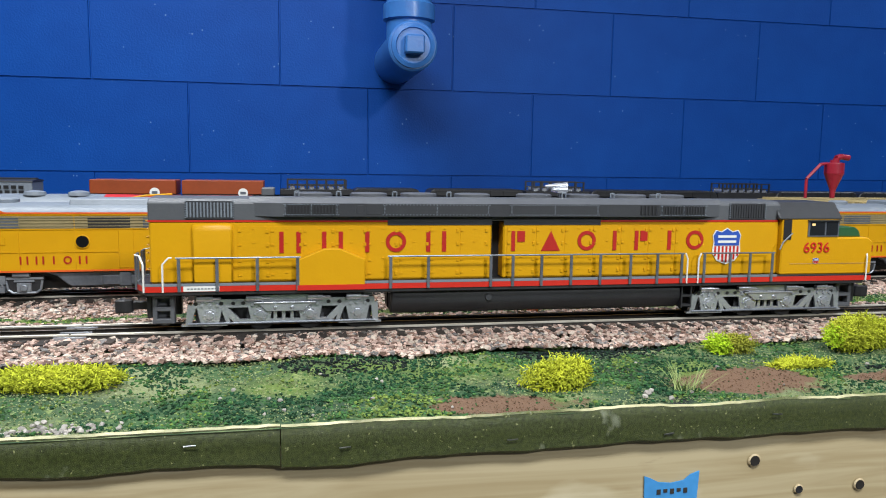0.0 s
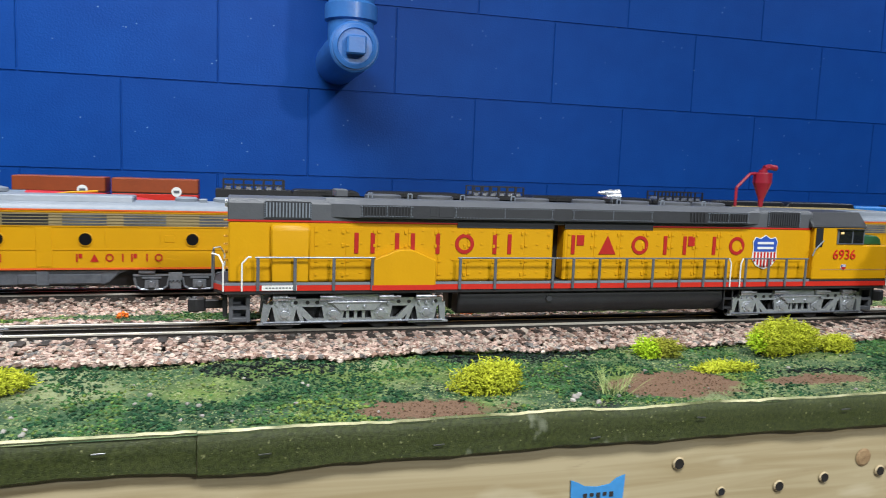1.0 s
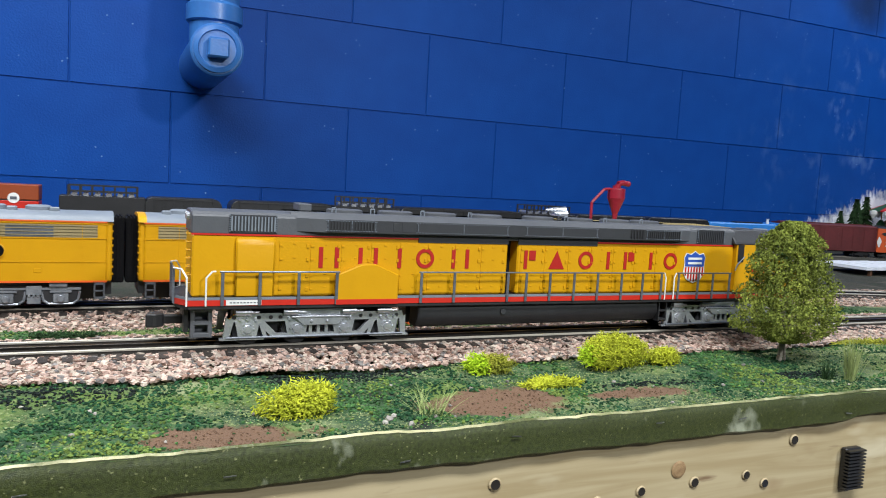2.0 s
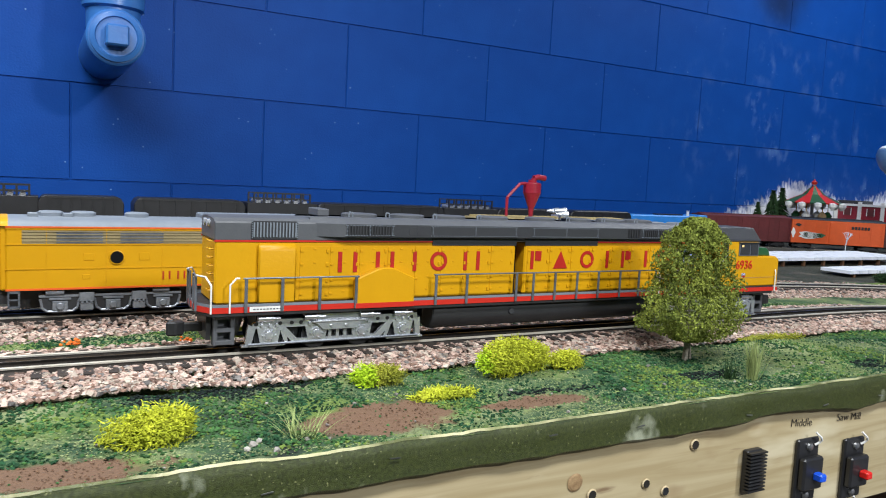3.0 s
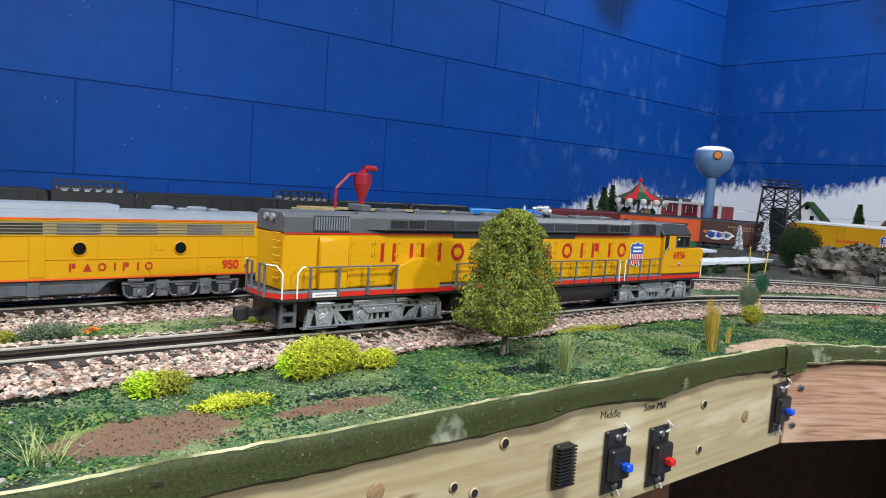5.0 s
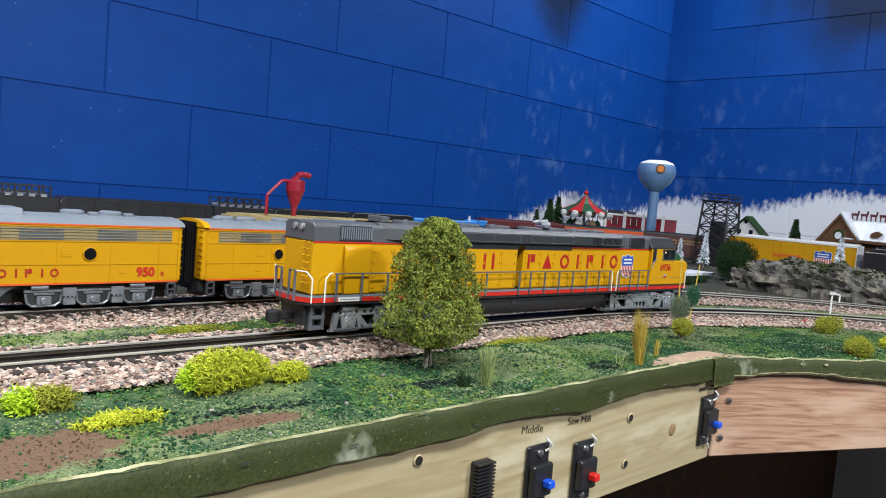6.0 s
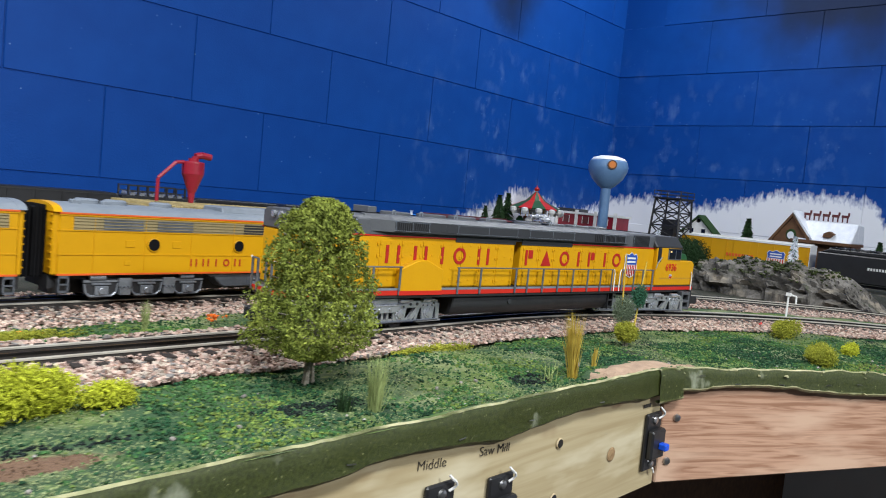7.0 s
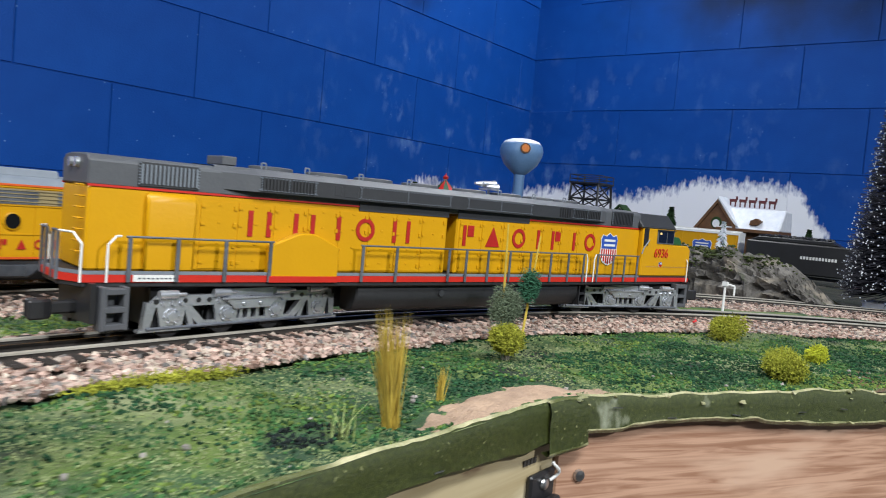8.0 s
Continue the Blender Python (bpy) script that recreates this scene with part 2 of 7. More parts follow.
CONTO = mat("container_orange", (0.27, 0.046, 0.006), 0.5, 0, (0.22, 0.038, 0.005), 20)
SKYB = mat("bright_blue_paint", (0.03, 0.24, 0.70), 0.45)
TANKB = mat("water_tower_blue", (0.16, 0.30, 0.52), 0.4, 0, (0.13, 0.25, 0.45), 30)
BADGE = mat("orange_badge", (0.75, 0.22, 0.03), 0.5)
WOODB = mat("brown_timber", (0.16, 0.075, 0.03), 0.7, 0, (0.09, 0.04, 0.018), 60, 1, 0.3, 300)
KNOT = mat("pine_knot", (0.36, 0.24, 0.12), 0.7, 0, (0.22, 0.13, 0.06), 260, 1, 0.2, 400)
MOSS = mat("olive_moss", (0.055, 0.070, 0.022), 0.95, 0, (0.028, 0.038, 0.013), 90, 1, 0, 1, 0.2, island=0.4)
TAN = mat("tan_board", (0.36, 0.25, 0.13), 0.8, 0, (0.26, 0.18, 0.09), 60)
TAPE = mat("blue_masking_tape", (0.05, 0.28, 0.62), 0.7)
INK = mat("pencil_ink", (0.03, 0.025, 0.02), 0.8)
KNOB_B = mat("blue_lever", (0.01, 0.10, 0.75), 0.35)
KNOB_R = mat("red_lever", (0.75, 0.02, 0.015), 0.35)
CHIP = mat("chipped_pine", (0.60, 0.50, 0.32), 0.8, 0, (0.34, 0.24, 0.12), 300, 1, 0.4, 700)
HOLE = mat("dark_hole", (0.012, 0.009, 0.006), 0.9)
PLASTER = mat("room_wall_paint", (0.40, 0.41, 0.40), 0.8, 0, (0.34, 0.35, 0.34), 4)
CONCRETE = mat("concrete_floor", (0.055, 0.052, 0.05), 0.85, 0, (0.04, 0.038, 0.036), 5, 1, 0.3, 60)
PIPEB = mat("blue_painted_pipe", (0.035, 0.15, 0.42), 0.32, 0, (0.03, 0.12, 0.36), 20, 1, 0.15, 200)
ORFL = mat("orange_flowers", (0.80, 0.16, 0.01), 0.8, island=0.3)
REDFL = mat("red_flowers", (0.75, 0.03, 0.04), 0.8, island=0.3)
SANDM = mat("pinkish_sand", (0.46, 0.32, 0.22), 0.95, 0, (0.34, 0.23, 0.16), 80, 1, 0.8, 700)
TINSEL = mat("dark_tinsel", (0.06, 0.06, 0.075), 0.4, 0.3, (0.03, 0.03, 0.04), 200, 1, 0, 1, 0.5, island=0.5)


def wood(m, axis, light, dark, fine=55):
    """Long grain, with wavy rings, along one axis."""
    nt = m.node_tree
    b = nt.nodes["Principled BSDF"]
    tc, mp, wv = nt.nodes.new("ShaderNodeTexCoord"), nt.nodes.new("ShaderNodeMapping"), nt.nodes.new("ShaderNodeTexNoise")
    sc = [fine, fine, fine]
    sc[axis] = fine * 0.058
    mp.inputs["Scale"].default_value = sc
    wv.inputs["Detail"].default_value, wv.inputs["Distortion"].default_value = 5, 1.6
    wv.inputs["Scale"].default_value = 1.0
    nt.links.new(tc.outputs["Object"], mp.inputs[0])
    nt.links.new(mp.outputs[0], wv.inputs[0])
    r = nt.nodes.new("ShaderNodeValToRGB")
    r.color_ramp.elements[0].position, r.color_ramp.elements[0].color = 0.35, (*dark, 1)
    r.color_ramp.elements[1].position, r.color_ramp.elements[1].color = 0.60, (*light, 1)
    nt.links.new(wv.outputs[0], r.inputs[0])
    nt.links.new(r.outputs[0], b.inputs["Base Color"])
    return m


def blotches(m, scale, lo, hi, col, seed, stretch=(1, 1, 1), detail=4):
    """Patches of another colour laid over a material, with ragged edges."""
    nt = m.node_tree
    b = nt.nodes["Principled BSDF"]
    geo, mp, n, r, mix = (nt.nodes.new(k) for k in ("ShaderNodeNewGeometry", "ShaderNodeMapping", "ShaderNodeTexNoise", "ShaderNodeMapRange", "ShaderNodeMix"))
    mp.inputs["Location"].default_value, mp.inputs["Scale"].default_value = (seed, seed * 1.7, seed * 0.6), stretch
    n.inputs["Scale"].default_value, n.inputs["Detail"].default_value = scale, detail
    r.inputs[1].default_value, r.inputs[2].default_value = lo, hi
    mix.data_type = "RGBA"
    mix.inputs["B"].default_value = (*col, 1)
    nt.links.new(geo.outputs["Position"], mp.inputs[0])
    nt.links.new(mp.outputs[0], n.inputs[0])
    nt.links.new(n.outputs[0], r.inputs[0])
    nt.links.new(r.outputs[0], mix.inputs["Factor"])
    nt.links.new(b.inputs["Base Color"].links[0].from_socket, mix.inputs["A"])
    nt.links.new(mix.outputs["Result"], b.inputs["Base Color"])
    return m


wood(PINE, 0, (0.45, 0.37, 0.22), (0.36, 0.28, 0.15), 90)
blotches(PINE, 9, 0.60, 0.74, (0.22, 0.125, 0.055), 2.3, (1, 1, 1.6))
blotches(PINE, 13, 0.56, 0.66, (0.56, 0.49, 0.33), 6.1, (0.5, 1, 2))
blotches(PINE, 70, 0.66, 0.76, (0.20, 0.13, 0.07), 4.4, (0.25, 1, 1.5))
blotches(FOAM, 34, 0.645, 0.74, (0.30, 0.32, 0.23), 1.9, (1, 1, 0.7), 8)
blotches(FOAMRIM, 16, 0.50, 0.60, (0.085, 0.095, 0.028), 8.8, (1, 1, 1), 6)
blotches(ROCK, 16, 0.52, 0.64, (0.26, 0.225, 0.18), 1.1, (1, 1, 2.5))
blotches(ROCK, 22, 0.58, 0.68, (0.035, 0.050, 0.018), 7.1)
blotches(FOAM, 420, 0.68, 0.76, (0.22, 0.23, 0.10), 3.3, (1, 1, 1), 2)
OAK = wood(mat("pinkish_plywood", (0.5, 0.3, 0.2), 0.6), 0, (0.50, 0.30, 0.20), (0.29, 0.145, 0.085), 210)
blotches(OAK, 12, 0.52, 0.66, (0.56, 0.37, 0.26), 3.7, (0.6, 0.6, 3))


def turf_material():
    m = mat("scenic_turf", (0.045, 0.105, 0.034), 0.95, 0, (0.022, 0.055, 0.024), 22, 1, 1.0, 700)
    nt = m.node_tree
    b = nt.nodes["Principled BSDF"]
    geo = nt.nodes.new("ShaderNodeNewGeometry")

    def layer(scale, lo, hi, col, seed, detail=5):
        n, mp = nt.nodes.new("ShaderNodeTexNoise"), nt.nodes.new("ShaderNodeMapping")
        mp.inputs["Location"].default_value = (seed, seed * 2, 0)
        n.inputs["Scale"].default_value, n.inputs["Detail"].default_value = scale, detail
        nt.links.new(geo.outputs["Position"], mp.inputs[0])
        nt.links.new(mp.outputs[0], n.inputs[0])
        r = nt.nodes.new("ShaderNodeMapRange")
        r.inputs[1].default_value, r.inputs[2].default_value = lo, hi
        nt.links.new(n.outputs[0], r.inputs[0])
        mix = nt.nodes.new("ShaderNodeMix")
        mix.data_type = "RGBA"
        nt.links.new(b.inputs["Base Color"].links[0].from_socket, mix.inputs["A"])
        mix.inputs["B"].default_value = (*col, 1)
        nt.links.new(r.outputs[0], mix.inputs["Factor"])
        nt.links.new(mix.outputs["Result"], b.inputs["Base Color"])

    layer(14, 0.50, 0.62, (0.11, 0.17, 0.032), 3.1)
    layer(11, 0.52, 0.64, (0.22, 0.25, 0.12), 7.7)
    layer(16, 0.60, 0.68, (0.010, 0.018, 0.012), 1.3)
    layer(160, 0.58, 0.75, (0.22, 0.28, 0.09), 5.5, 2)

    # bare earth, in patches of its own
    for cx, cy, rx, ry in ((0.728, -1.366, 0.055, 0.026), (0.562, -1.390, 0.045, 0.021), (0.84, -1.37, 0.05, 0.012), (1.6, -1.52, 0.05, 0.02)):
        off = nt.nodes.new("ShaderNodeVectorMath")
        off.operation = "SUBTRACT"
        off.inputs[1].default_value = (cx, cy, 0)
        nt.links.new(geo.outputs["Position"], off.inputs[0])
        scl = nt.nodes.new("ShaderNodeVectorMath")
        scl.operation = "MULTIPLY"
        scl.inputs[1].default_value = (1 / rx, 1 / ry, 0)
        nt.links.new(off.outputs[0], scl.inputs[0])
        ln = nt.nodes.new("ShaderNodeVectorMath")
        ln.operation = "LENGTH"
        nt.links.new(scl.outputs[0], ln.inputs[0])
        n = nt.nodes.new("ShaderNodeTexNoise")
        n.inputs["Scale"].default_value, n.inputs["Detail"].default_value = 60, 6
        nt.links.new(geo.outputs["Position"], n.inputs[0])
        d = math_node(nt, "MULTIPLY_ADD", n.outputs[0], 1.6, math_node(nt, "SUBTRACT", ln.outputs["Value"], 0.8))
        r = nt.nodes.new("ShaderNodeMapRange")
        r.inputs[1].default_value, r.inputs[2].default_value = 1.05, 0.8
        nt.links.new(d, r.inputs[0])
        mix = nt.nodes.new("ShaderNodeMix")
        mix.data_type = "RGBA"
        nt.links.new(b.inputs["Base Color"].links[0].from_socket, mix.inputs["A"])
        mix.inputs["B"].default_value = (0.15, 0.085, 0.05, 1)
        nt.links.new(r.outputs[0], mix.inputs["Factor"])
        nt.links.new(mix.outputs["Result"], b.inputs["Base Color"])
    return m


TURF = turf_material()
DIRT = mat("dark_scenic_earth", (0.045, 0.042, 0.030), 0.95, 0, (0.018, 0.024, 0.014), 26, 1, 1.0, 500)
blotches(DIRT, 18, 0.55, 0.68, (0.10, 0.085, 0.065), 5.2)
blotches(DIRT, 120, 0.58, 0.72, (0.025, 0.045, 0.018), 2.2)
CLUMP_K = mat("black_green_turf_clumps", (0.012, 0.019, 0.016), 0.95, 0, (0.006, 0.010, 0.010), 90, 1, 0, 1, 0.2, island=0.5)
CLUMP_D = mat("dark_turf_clumps", (0.020, 0.070, 0.030), 0.95, 0, (0.010, 0.036, 0.016), 90, 1, 0, 1, 0.2, island=0.5)
CLUMP_M = mat("green_turf_clumps", (0.050, 0.125, 0.036), 0.95, 0, (0.028, 0.075, 0.026), 90, 1, 0, 1, 0.2, island=0.5)
CLUMP_L = mat("light_turf_clumps", (0.155, 0.215, 0.045), 0.95, 0, (0.090, 0.140, 0.035), 90, 1, 0, 1, 0.2, island=0.4)


# ---------------------------------------------------------------- mesh helpers
class Shape:
    """Collects faces for one mesh."""

    def __init__(self):
        self.v, self.f, self.m = [], [], []

    def add(self, verts, faces, mi=0):
        n = len(self.v)
        self.v += [tuple(p) for p in verts]
        self.f += [tuple(i + n for i in f) for f in faces]
        self.m += [mi] * len(faces)
        return self

    def box(self, x0, x1, y0, y1, z0, z1, mi=0, m=None):
        p = [Vector((x, y, z)) for x in (x0, x1) for y in (y0, y1) for z in (z0, z1)]
        if m is not None:
            p = [m @ q for q in p]
        return self.add(p, [(0, 1, 3, 2), (4, 6, 7, 5), (0, 4, 5, 1), (2, 3, 7, 6), (0, 2, 6, 4), (1, 5, 7, 3)], mi)

    def prism(self, pts, a, b, plane="xz", mi=0, m=None):
        """A flat outline drawn out between a and b along the third axis."""
        n = len(pts)

        def place(u, w, d):
            return {"xz": (u, d, w), "yz": (d, u, w), "xy": (u, w, d)}[plane]

        v = [Vector(place(u, w, d)) for d in (a, b) for u, w in pts]
        if m is not None:
            v = [m @ q for q in v]
        f = [tuple(range(n)), tuple(range(2 * n - 1, n - 1, -1))]
        f += [(i, i + n, (i + 1) % n + n, (i + 1) % n) for i in range(n)]
        return self.add(v, f, mi)

    def cone(self, p0, p1, r0, r1, n=12, mi=0, caps=True):
        p0, p1 = Vector(p0), Vector(p1)
        q = (p1 - p0).to_track_quat("Z", "Y")
        v = []
        for p, r in ((p0, r0), (p1, r1)):
            v += [p + q @ Vector((r * math.cos(2 * math.pi * i / n), r * math.sin(2 * math.pi * i / n), 0)) for i in range(n)]
        f = [(i, (i + 1) % n, (i + 1) % n + n, i + n) for i in range(n)]
        if caps:
            f += [tuple(range(n - 1, -1, -1)), tuple(range(n, 2 * n))]
        return self.add(v, f, mi)

    def tube(self, pts, r, n=6, mi=0):
        for a, b in zip(pts, pts[1:]):
            self.cone(a, b, r, r, n, mi)
        return self

    def lathe(self, at, prof, n=20, mi=0, m=None, caps=True):
        """Profile of (radius, height) turned round the vertical."""
        at = Vector(at)
        v = [Vector((r * math.cos(2 * math.pi * i / n), r * math.sin(2 * math.pi * i / n), z)) for r, z in prof for i in range(n)]
        v = [at + (m @ q if m is not None else q) for q in v]
        k = len(prof)
        f = [(j * n + i, j * n + (i + 1) % n, (j + 1) * n + (i + 1) % n, (j + 1) * n + i) for j in range(k - 1) for i in range(n)]
        if caps:
            f += [tuple(range(n - 1, -1, -1)), tuple((k - 1) * n + i for i in range(n))]
        return self.add(v, f, mi)

    def mesh(self, name, mats, bevel=0.0, smooth=False):
        me = bpy.data.meshes.new(name)
        me.from_pydata(self.v, [], self.f)
        for mt in mats:
            me.materials.append(mt)
        me.polygons.foreach_set("material_index", self.m)
        bm = bmesh.new()
        bm.from_mesh(me)
        bmesh.ops.recalc_face_normals(bm, faces=bm.faces)
        if bevel:
            es = [e for e in bm.edges if len(e.link_faces) == 2 and e.calc_face_angle(0) > 0.5]
            bmesh.ops.bevel(bm, geom=es, offset=bevel, segments=1, affect="EDGES", clamp_overlap=True)
        bm.to_mesh(me)
        bm.free()
        if smooth:
            me.shade_smooth()
            me.set_sharp_from_angle(angle=radians(40))
        return me


def part(name, shape, mats, parent=None, label="", bevel=0.0, smooth=False):
    mats = mats if isinstance(mats, (list, tuple)) else [mats]
    ob = new(name, shape.mesh(name, mats, bevel, smooth))
    if parent is not None:
        ob.parent = parent
    if label:
        ob["label"] = label
    return ob


def root(name, m, label, category, group="", kind=""):
    ob = new(name)
    ob.empty_display_size = 0.02
    ob.matrix_basis = m
    return tagged(ob, label, category, group, kind)


def thing(name, shape, mats, label, category, m=None, group="", kind="", bevel=0.0, smooth=False):
    ob = part(name, shape, mats, None, "", bevel, smooth)
    if m is not None:
        ob.matrix_basis = m
    return tagged(ob, label, category, group, kind)


def text_shape(body, size, stretch=1.0, offset=0.0):
    cu = bpy.data.curves.new("lettering", "FONT")
    cu.body, cu.size, cu.align_x, cu.offset, cu.extrude = body, size, "CENTER", offset, 0.0002
    ob = new("lettering", cu)
    me = bpy.data.meshes.new_from_object(ob.evaluated_get(bpy.context.evaluated_depsgraph_get()))
    bpy.data.objects.remove(ob)
    bpy.data.curves.remove(cu)
    s = Shape().add([(v.co.x * stretch, 0, v.co.y) for v in me.vertices], [tuple(p.vertices) for p in me.polygons])
    s.v = [(v.co.x * stretch, -v.co.z, v.co.y) for v in me.vertices]
    bpy.data.meshes.remove(me)
    return s


ICO = bmesh.new()
bmesh.ops.create_icosphere(ICO, subdivisions=1, radius=1)
ICO_V, ICO_F = [v.co.copy() for v in ICO.verts], [tuple(v.index for v in f.verts) for f in ICO.faces]
ICO.free()
OCT_V = [Vector(p) for p in ((1, 0, 0), (-1, 0, 0), (0, 1, 0), (0, -1, 0), (0, 0, 1), (0, 0, -1))]
OCT_F = [(0, 2, 4), (2, 1, 4), (1, 3, 4), (3, 0, 4), (2, 0, 5), (1, 2, 5), (3, 1, 5), (0, 3, 5)]


CUBE_V = [Vector((a, b, c)) for a in (-0.72, 0.72) for b in (-0.72, 0.72) for c in (-0.72, 0.72)]
CUBE_F = [(0, 1, 3, 2), (4, 6, 7, 5), (0, 4, 5, 1), (2, 3, 7, 6), (0, 2, 6, 4), (1, 5, 7, 3)]


def pebble(s, rng, at, r, squash=0.8, mi=0, ico=False, rough=0.35, stone=False):
    vs, fs = (CUBE_V, CUBE_F) if stone else ((ICO_V, ICO_F) if ico else (OCT_V, OCT_F))
    e = Euler((rng.uniform(0, 6), rng.uniform(0, 6), rng.uniform(0, 6))).to_matrix()
    at = Vector(at)
    out = []
    for v in vs:
        q = e @ (v * r * rng.uniform(1 - rough, 1 + rough))
        q.z *= squash
        out.append(at + q)
    s.add(out, fs, mi)


# ---------------------------------------------------------------- plan
YF, ZR, ZG = -1.2138, 1.108, 1.096  # front track: centre line, rail top; ground
XS, RF = 1.3436, 0.7885  # start and radius of its curve
CY = YF - RF  # centre of both curves
SLOPE = 0.0387
RB = -1.0154 + SLOPE * (XS - 0.73) - CY
ZE = 1.104
YB, XB, RK, ZK = -0.30, 2.15, 0.65, 1.092  # back track


def front_at(s):
    """Point and heading on the front track, s metres along it."""
    if s <= XS:
        return Vector((s, YF, 0)), 0.0
    a = (s - XS) / RF
    return Vector((XS + RF * math.sin(a), CY + RF * math.cos(a), 0)), -a


def mid_at(s):
    if s <= XS:
        return Vector((s, -1.0154 + SLOPE * (s - 0.73), 0)), math.atan(SLOPE)
    a = (s - XS) / RB
    return Vector((XS + RB * math.sin(a), CY + RB * math.cos(a), 0)), -a


def back_at(s):
    if s <= XB:
        return Vector((s, YB, 0)), 0.0
    a = (s - XB) / RK
    if a < math.pi / 2:
        return Vector((XB + RK * math.sin(a), YB - RK + RK * math.cos(a), 0)), -a
    return Vector((XB + RK, YB - RK - (s - XB - RK * math.pi / 2), 0)), -math.pi / 2


def edge_y(x):
    """Front edge of the table."""
    return -1.412 if x < 1.35 else -1.412 - 0.575 * (x - 1.35)


def track_gap(x, y):
    """Distance from the front, middle and back track's centre line."""
    out = []
    for line, rr, cc in (((lambda q: YF), RF, (XS, CY)), ((lambda q: -1.0154 + SLOPE * (q - 0.73)), RB, (XS, CY)), ((lambda q: YB), RK, (XB, YB - RK))):
        if x <= cc[0]:
            out.append(abs(y - line(x)))
        else:
            d = math.hypot(x - cc[0], y - cc[1])
            out.append(abs(d - rr) if y > cc[1] else abs(x - cc[0] - rr))
    return out


def ground_z(x, y):
    z = ZG + 0.0035 * noise.noise((x * 14, y * 14, 0)) + 0.0015 * noise.noise((x * 60, y * 60, 3))
    d = min(track_gap(x, y))
    if d < 0.064:
        z -= 0.006 * min(1, (0.064 - d) / 0.014)
    e = y - edge_y(x)
    if e < 0.012:
        z = ZG + 0.001 + (z - ZG) * max(0, e / 0.012)
    return z


# ---------------------------------------------------------------- room
def room():
    s = Shape().box(-2.6, X2 + 0.2, 0.002, 0.20, 0, 2.75)
    tagged(part("wall_back", s, PAINT), "blue painted concrete block wall with a painted white cloud bank", "wall", kind="structure")
    s = Shape().box(X2 + 0.002, X2 + 0.2, -6.2, 0.002, 0, 2.75)
    tagged(part("wall_side", s, PAINT2), "blue painted concrete block wall with a painted white cloud bank", "wall", kind="structure")
    s = Shape().box(-2.8, -2.6, -6.2, 0.2, 0, 2.75)
    tagged(part("wall_west", s, PLASTER), "plain pale painted room wall", "wall", kind="structure")
    s = Shape().box(-2.8, X2 + 0.2, -6.4, -6.2, 0, 2.75)
    tagged(part("wall_south", s, PLASTER), "plain pale painted room wall", "wall", kind="structure")
    s = Shape().box(-2.8, X2 + 0.2, -6.4, 0.2, -0.1, 0)
    tagged(part("floor", s, CONCRETE), "dark grey concrete floor in shade", "floor", kind="structure")
    s = Shape().box(-2.8, X2 + 0.2, -6.4, 0.2, 2.75, 2.85)
    tagged(part("ceiling", s, PLASTER), "plain pale ceiling", "ceiling", kind="structure")


def block_mesh(w, h, d, mats):
    s = Shape()
    g, gv, b = 0.0007, 0.0003, 0.0014
    s.prism([(-w / 2 + gv, -h / 2 + g), (w / 2 - gv, -h / 2 + g), (w / 2 - gv, h / 2 - g), (-w / 2 + gv, h / 2 - g)], 0.0042, 0.0, "xz")
    s.v = [(x * (1 if y > 0.003 else 1 - 3 * b / w), y, z * (1 if y > 0.003 else 1 - 2 * b / h)) for x, y, z in s.v]
    return s.mesh("concrete_block", mats)


def blocks():
    """Blocks of the two walls, each with its own edges, joints recessed behind them."""
    B = 0.4064
    for side, parent, paint in ((0, bpy.data.objects["wall_back"], PAINT), (1, bpy.data.objects["wall_side"], PAINT2)):
        me = block_mesh(B, B / 2, 0.004, [paint])
        for r in range(-2, 5):
            z = 1.4 + B / 2 * (r + 0.5)
            off = 0.5 if r % 2 == 0 else 0.0
            for i in range(-3, 10) if side == 0 else range(-6, 1):
                if side == 0:
                    x = B * (i + off)
                    if x > X2 + 0.15:
                        continue
                    m = Matrix.Translation((x, -0.0009, z))
                else:
                    y = -0.793 + B * (i + off + 2)
                    if y > -0.02:
                        continue
                    m = Matrix.Translation((X2 - 0.0009, y, z)) @ pose(0, 0, 0, 0, 0, -90)
                ob = new("concrete_block", me)
                ob.parent = parent
                ob.matrix_basis = m


def pipe_stub():
    r = root("drain_pipe", pose(0.674, -0.215, 1.462), "blue painted drain pipe with square-headed cleanout plug on the wall", "pipe")
    s = Shape().cone((0, 0, 0.02), (0, 0, 1.28), 0.047, 0.047, 28)
    s.lathe((0, 0, 0.055), [(0.047, 0), (0.054, 0.004), (0.054, 0.034), (0.047, 0.04)], 28)
    part("riser", s, PIPEB, r, smooth=True)
    s = Shape()
    m = Matrix.Rotation(radians(90), 3, "X")
    s.lathe((0, 0, 0), [(0.02, -0.22), (0.05, -0.215), (0.05, 0.058), (0.046, 0.062), (0.02, 0.062)], 32, 0, m)
    part("tee_body", s, PIPEB, r, smooth=True)
    s = Shape().lathe((0, 0, 0), [(0.044, 0.058), (0.044, 0.066), (0.036, 0.069), (0.034, 0.066), (0.005, 0.066)], 32, 0, m)
    part("plug", s, PIPEB, r, smooth=True)
    s = Shape().box(-0.019, 0.019, -0.092, -0.064, -0.018, 0.018)
    part("square_head", s, PIPEB, r, bevel=0.003)


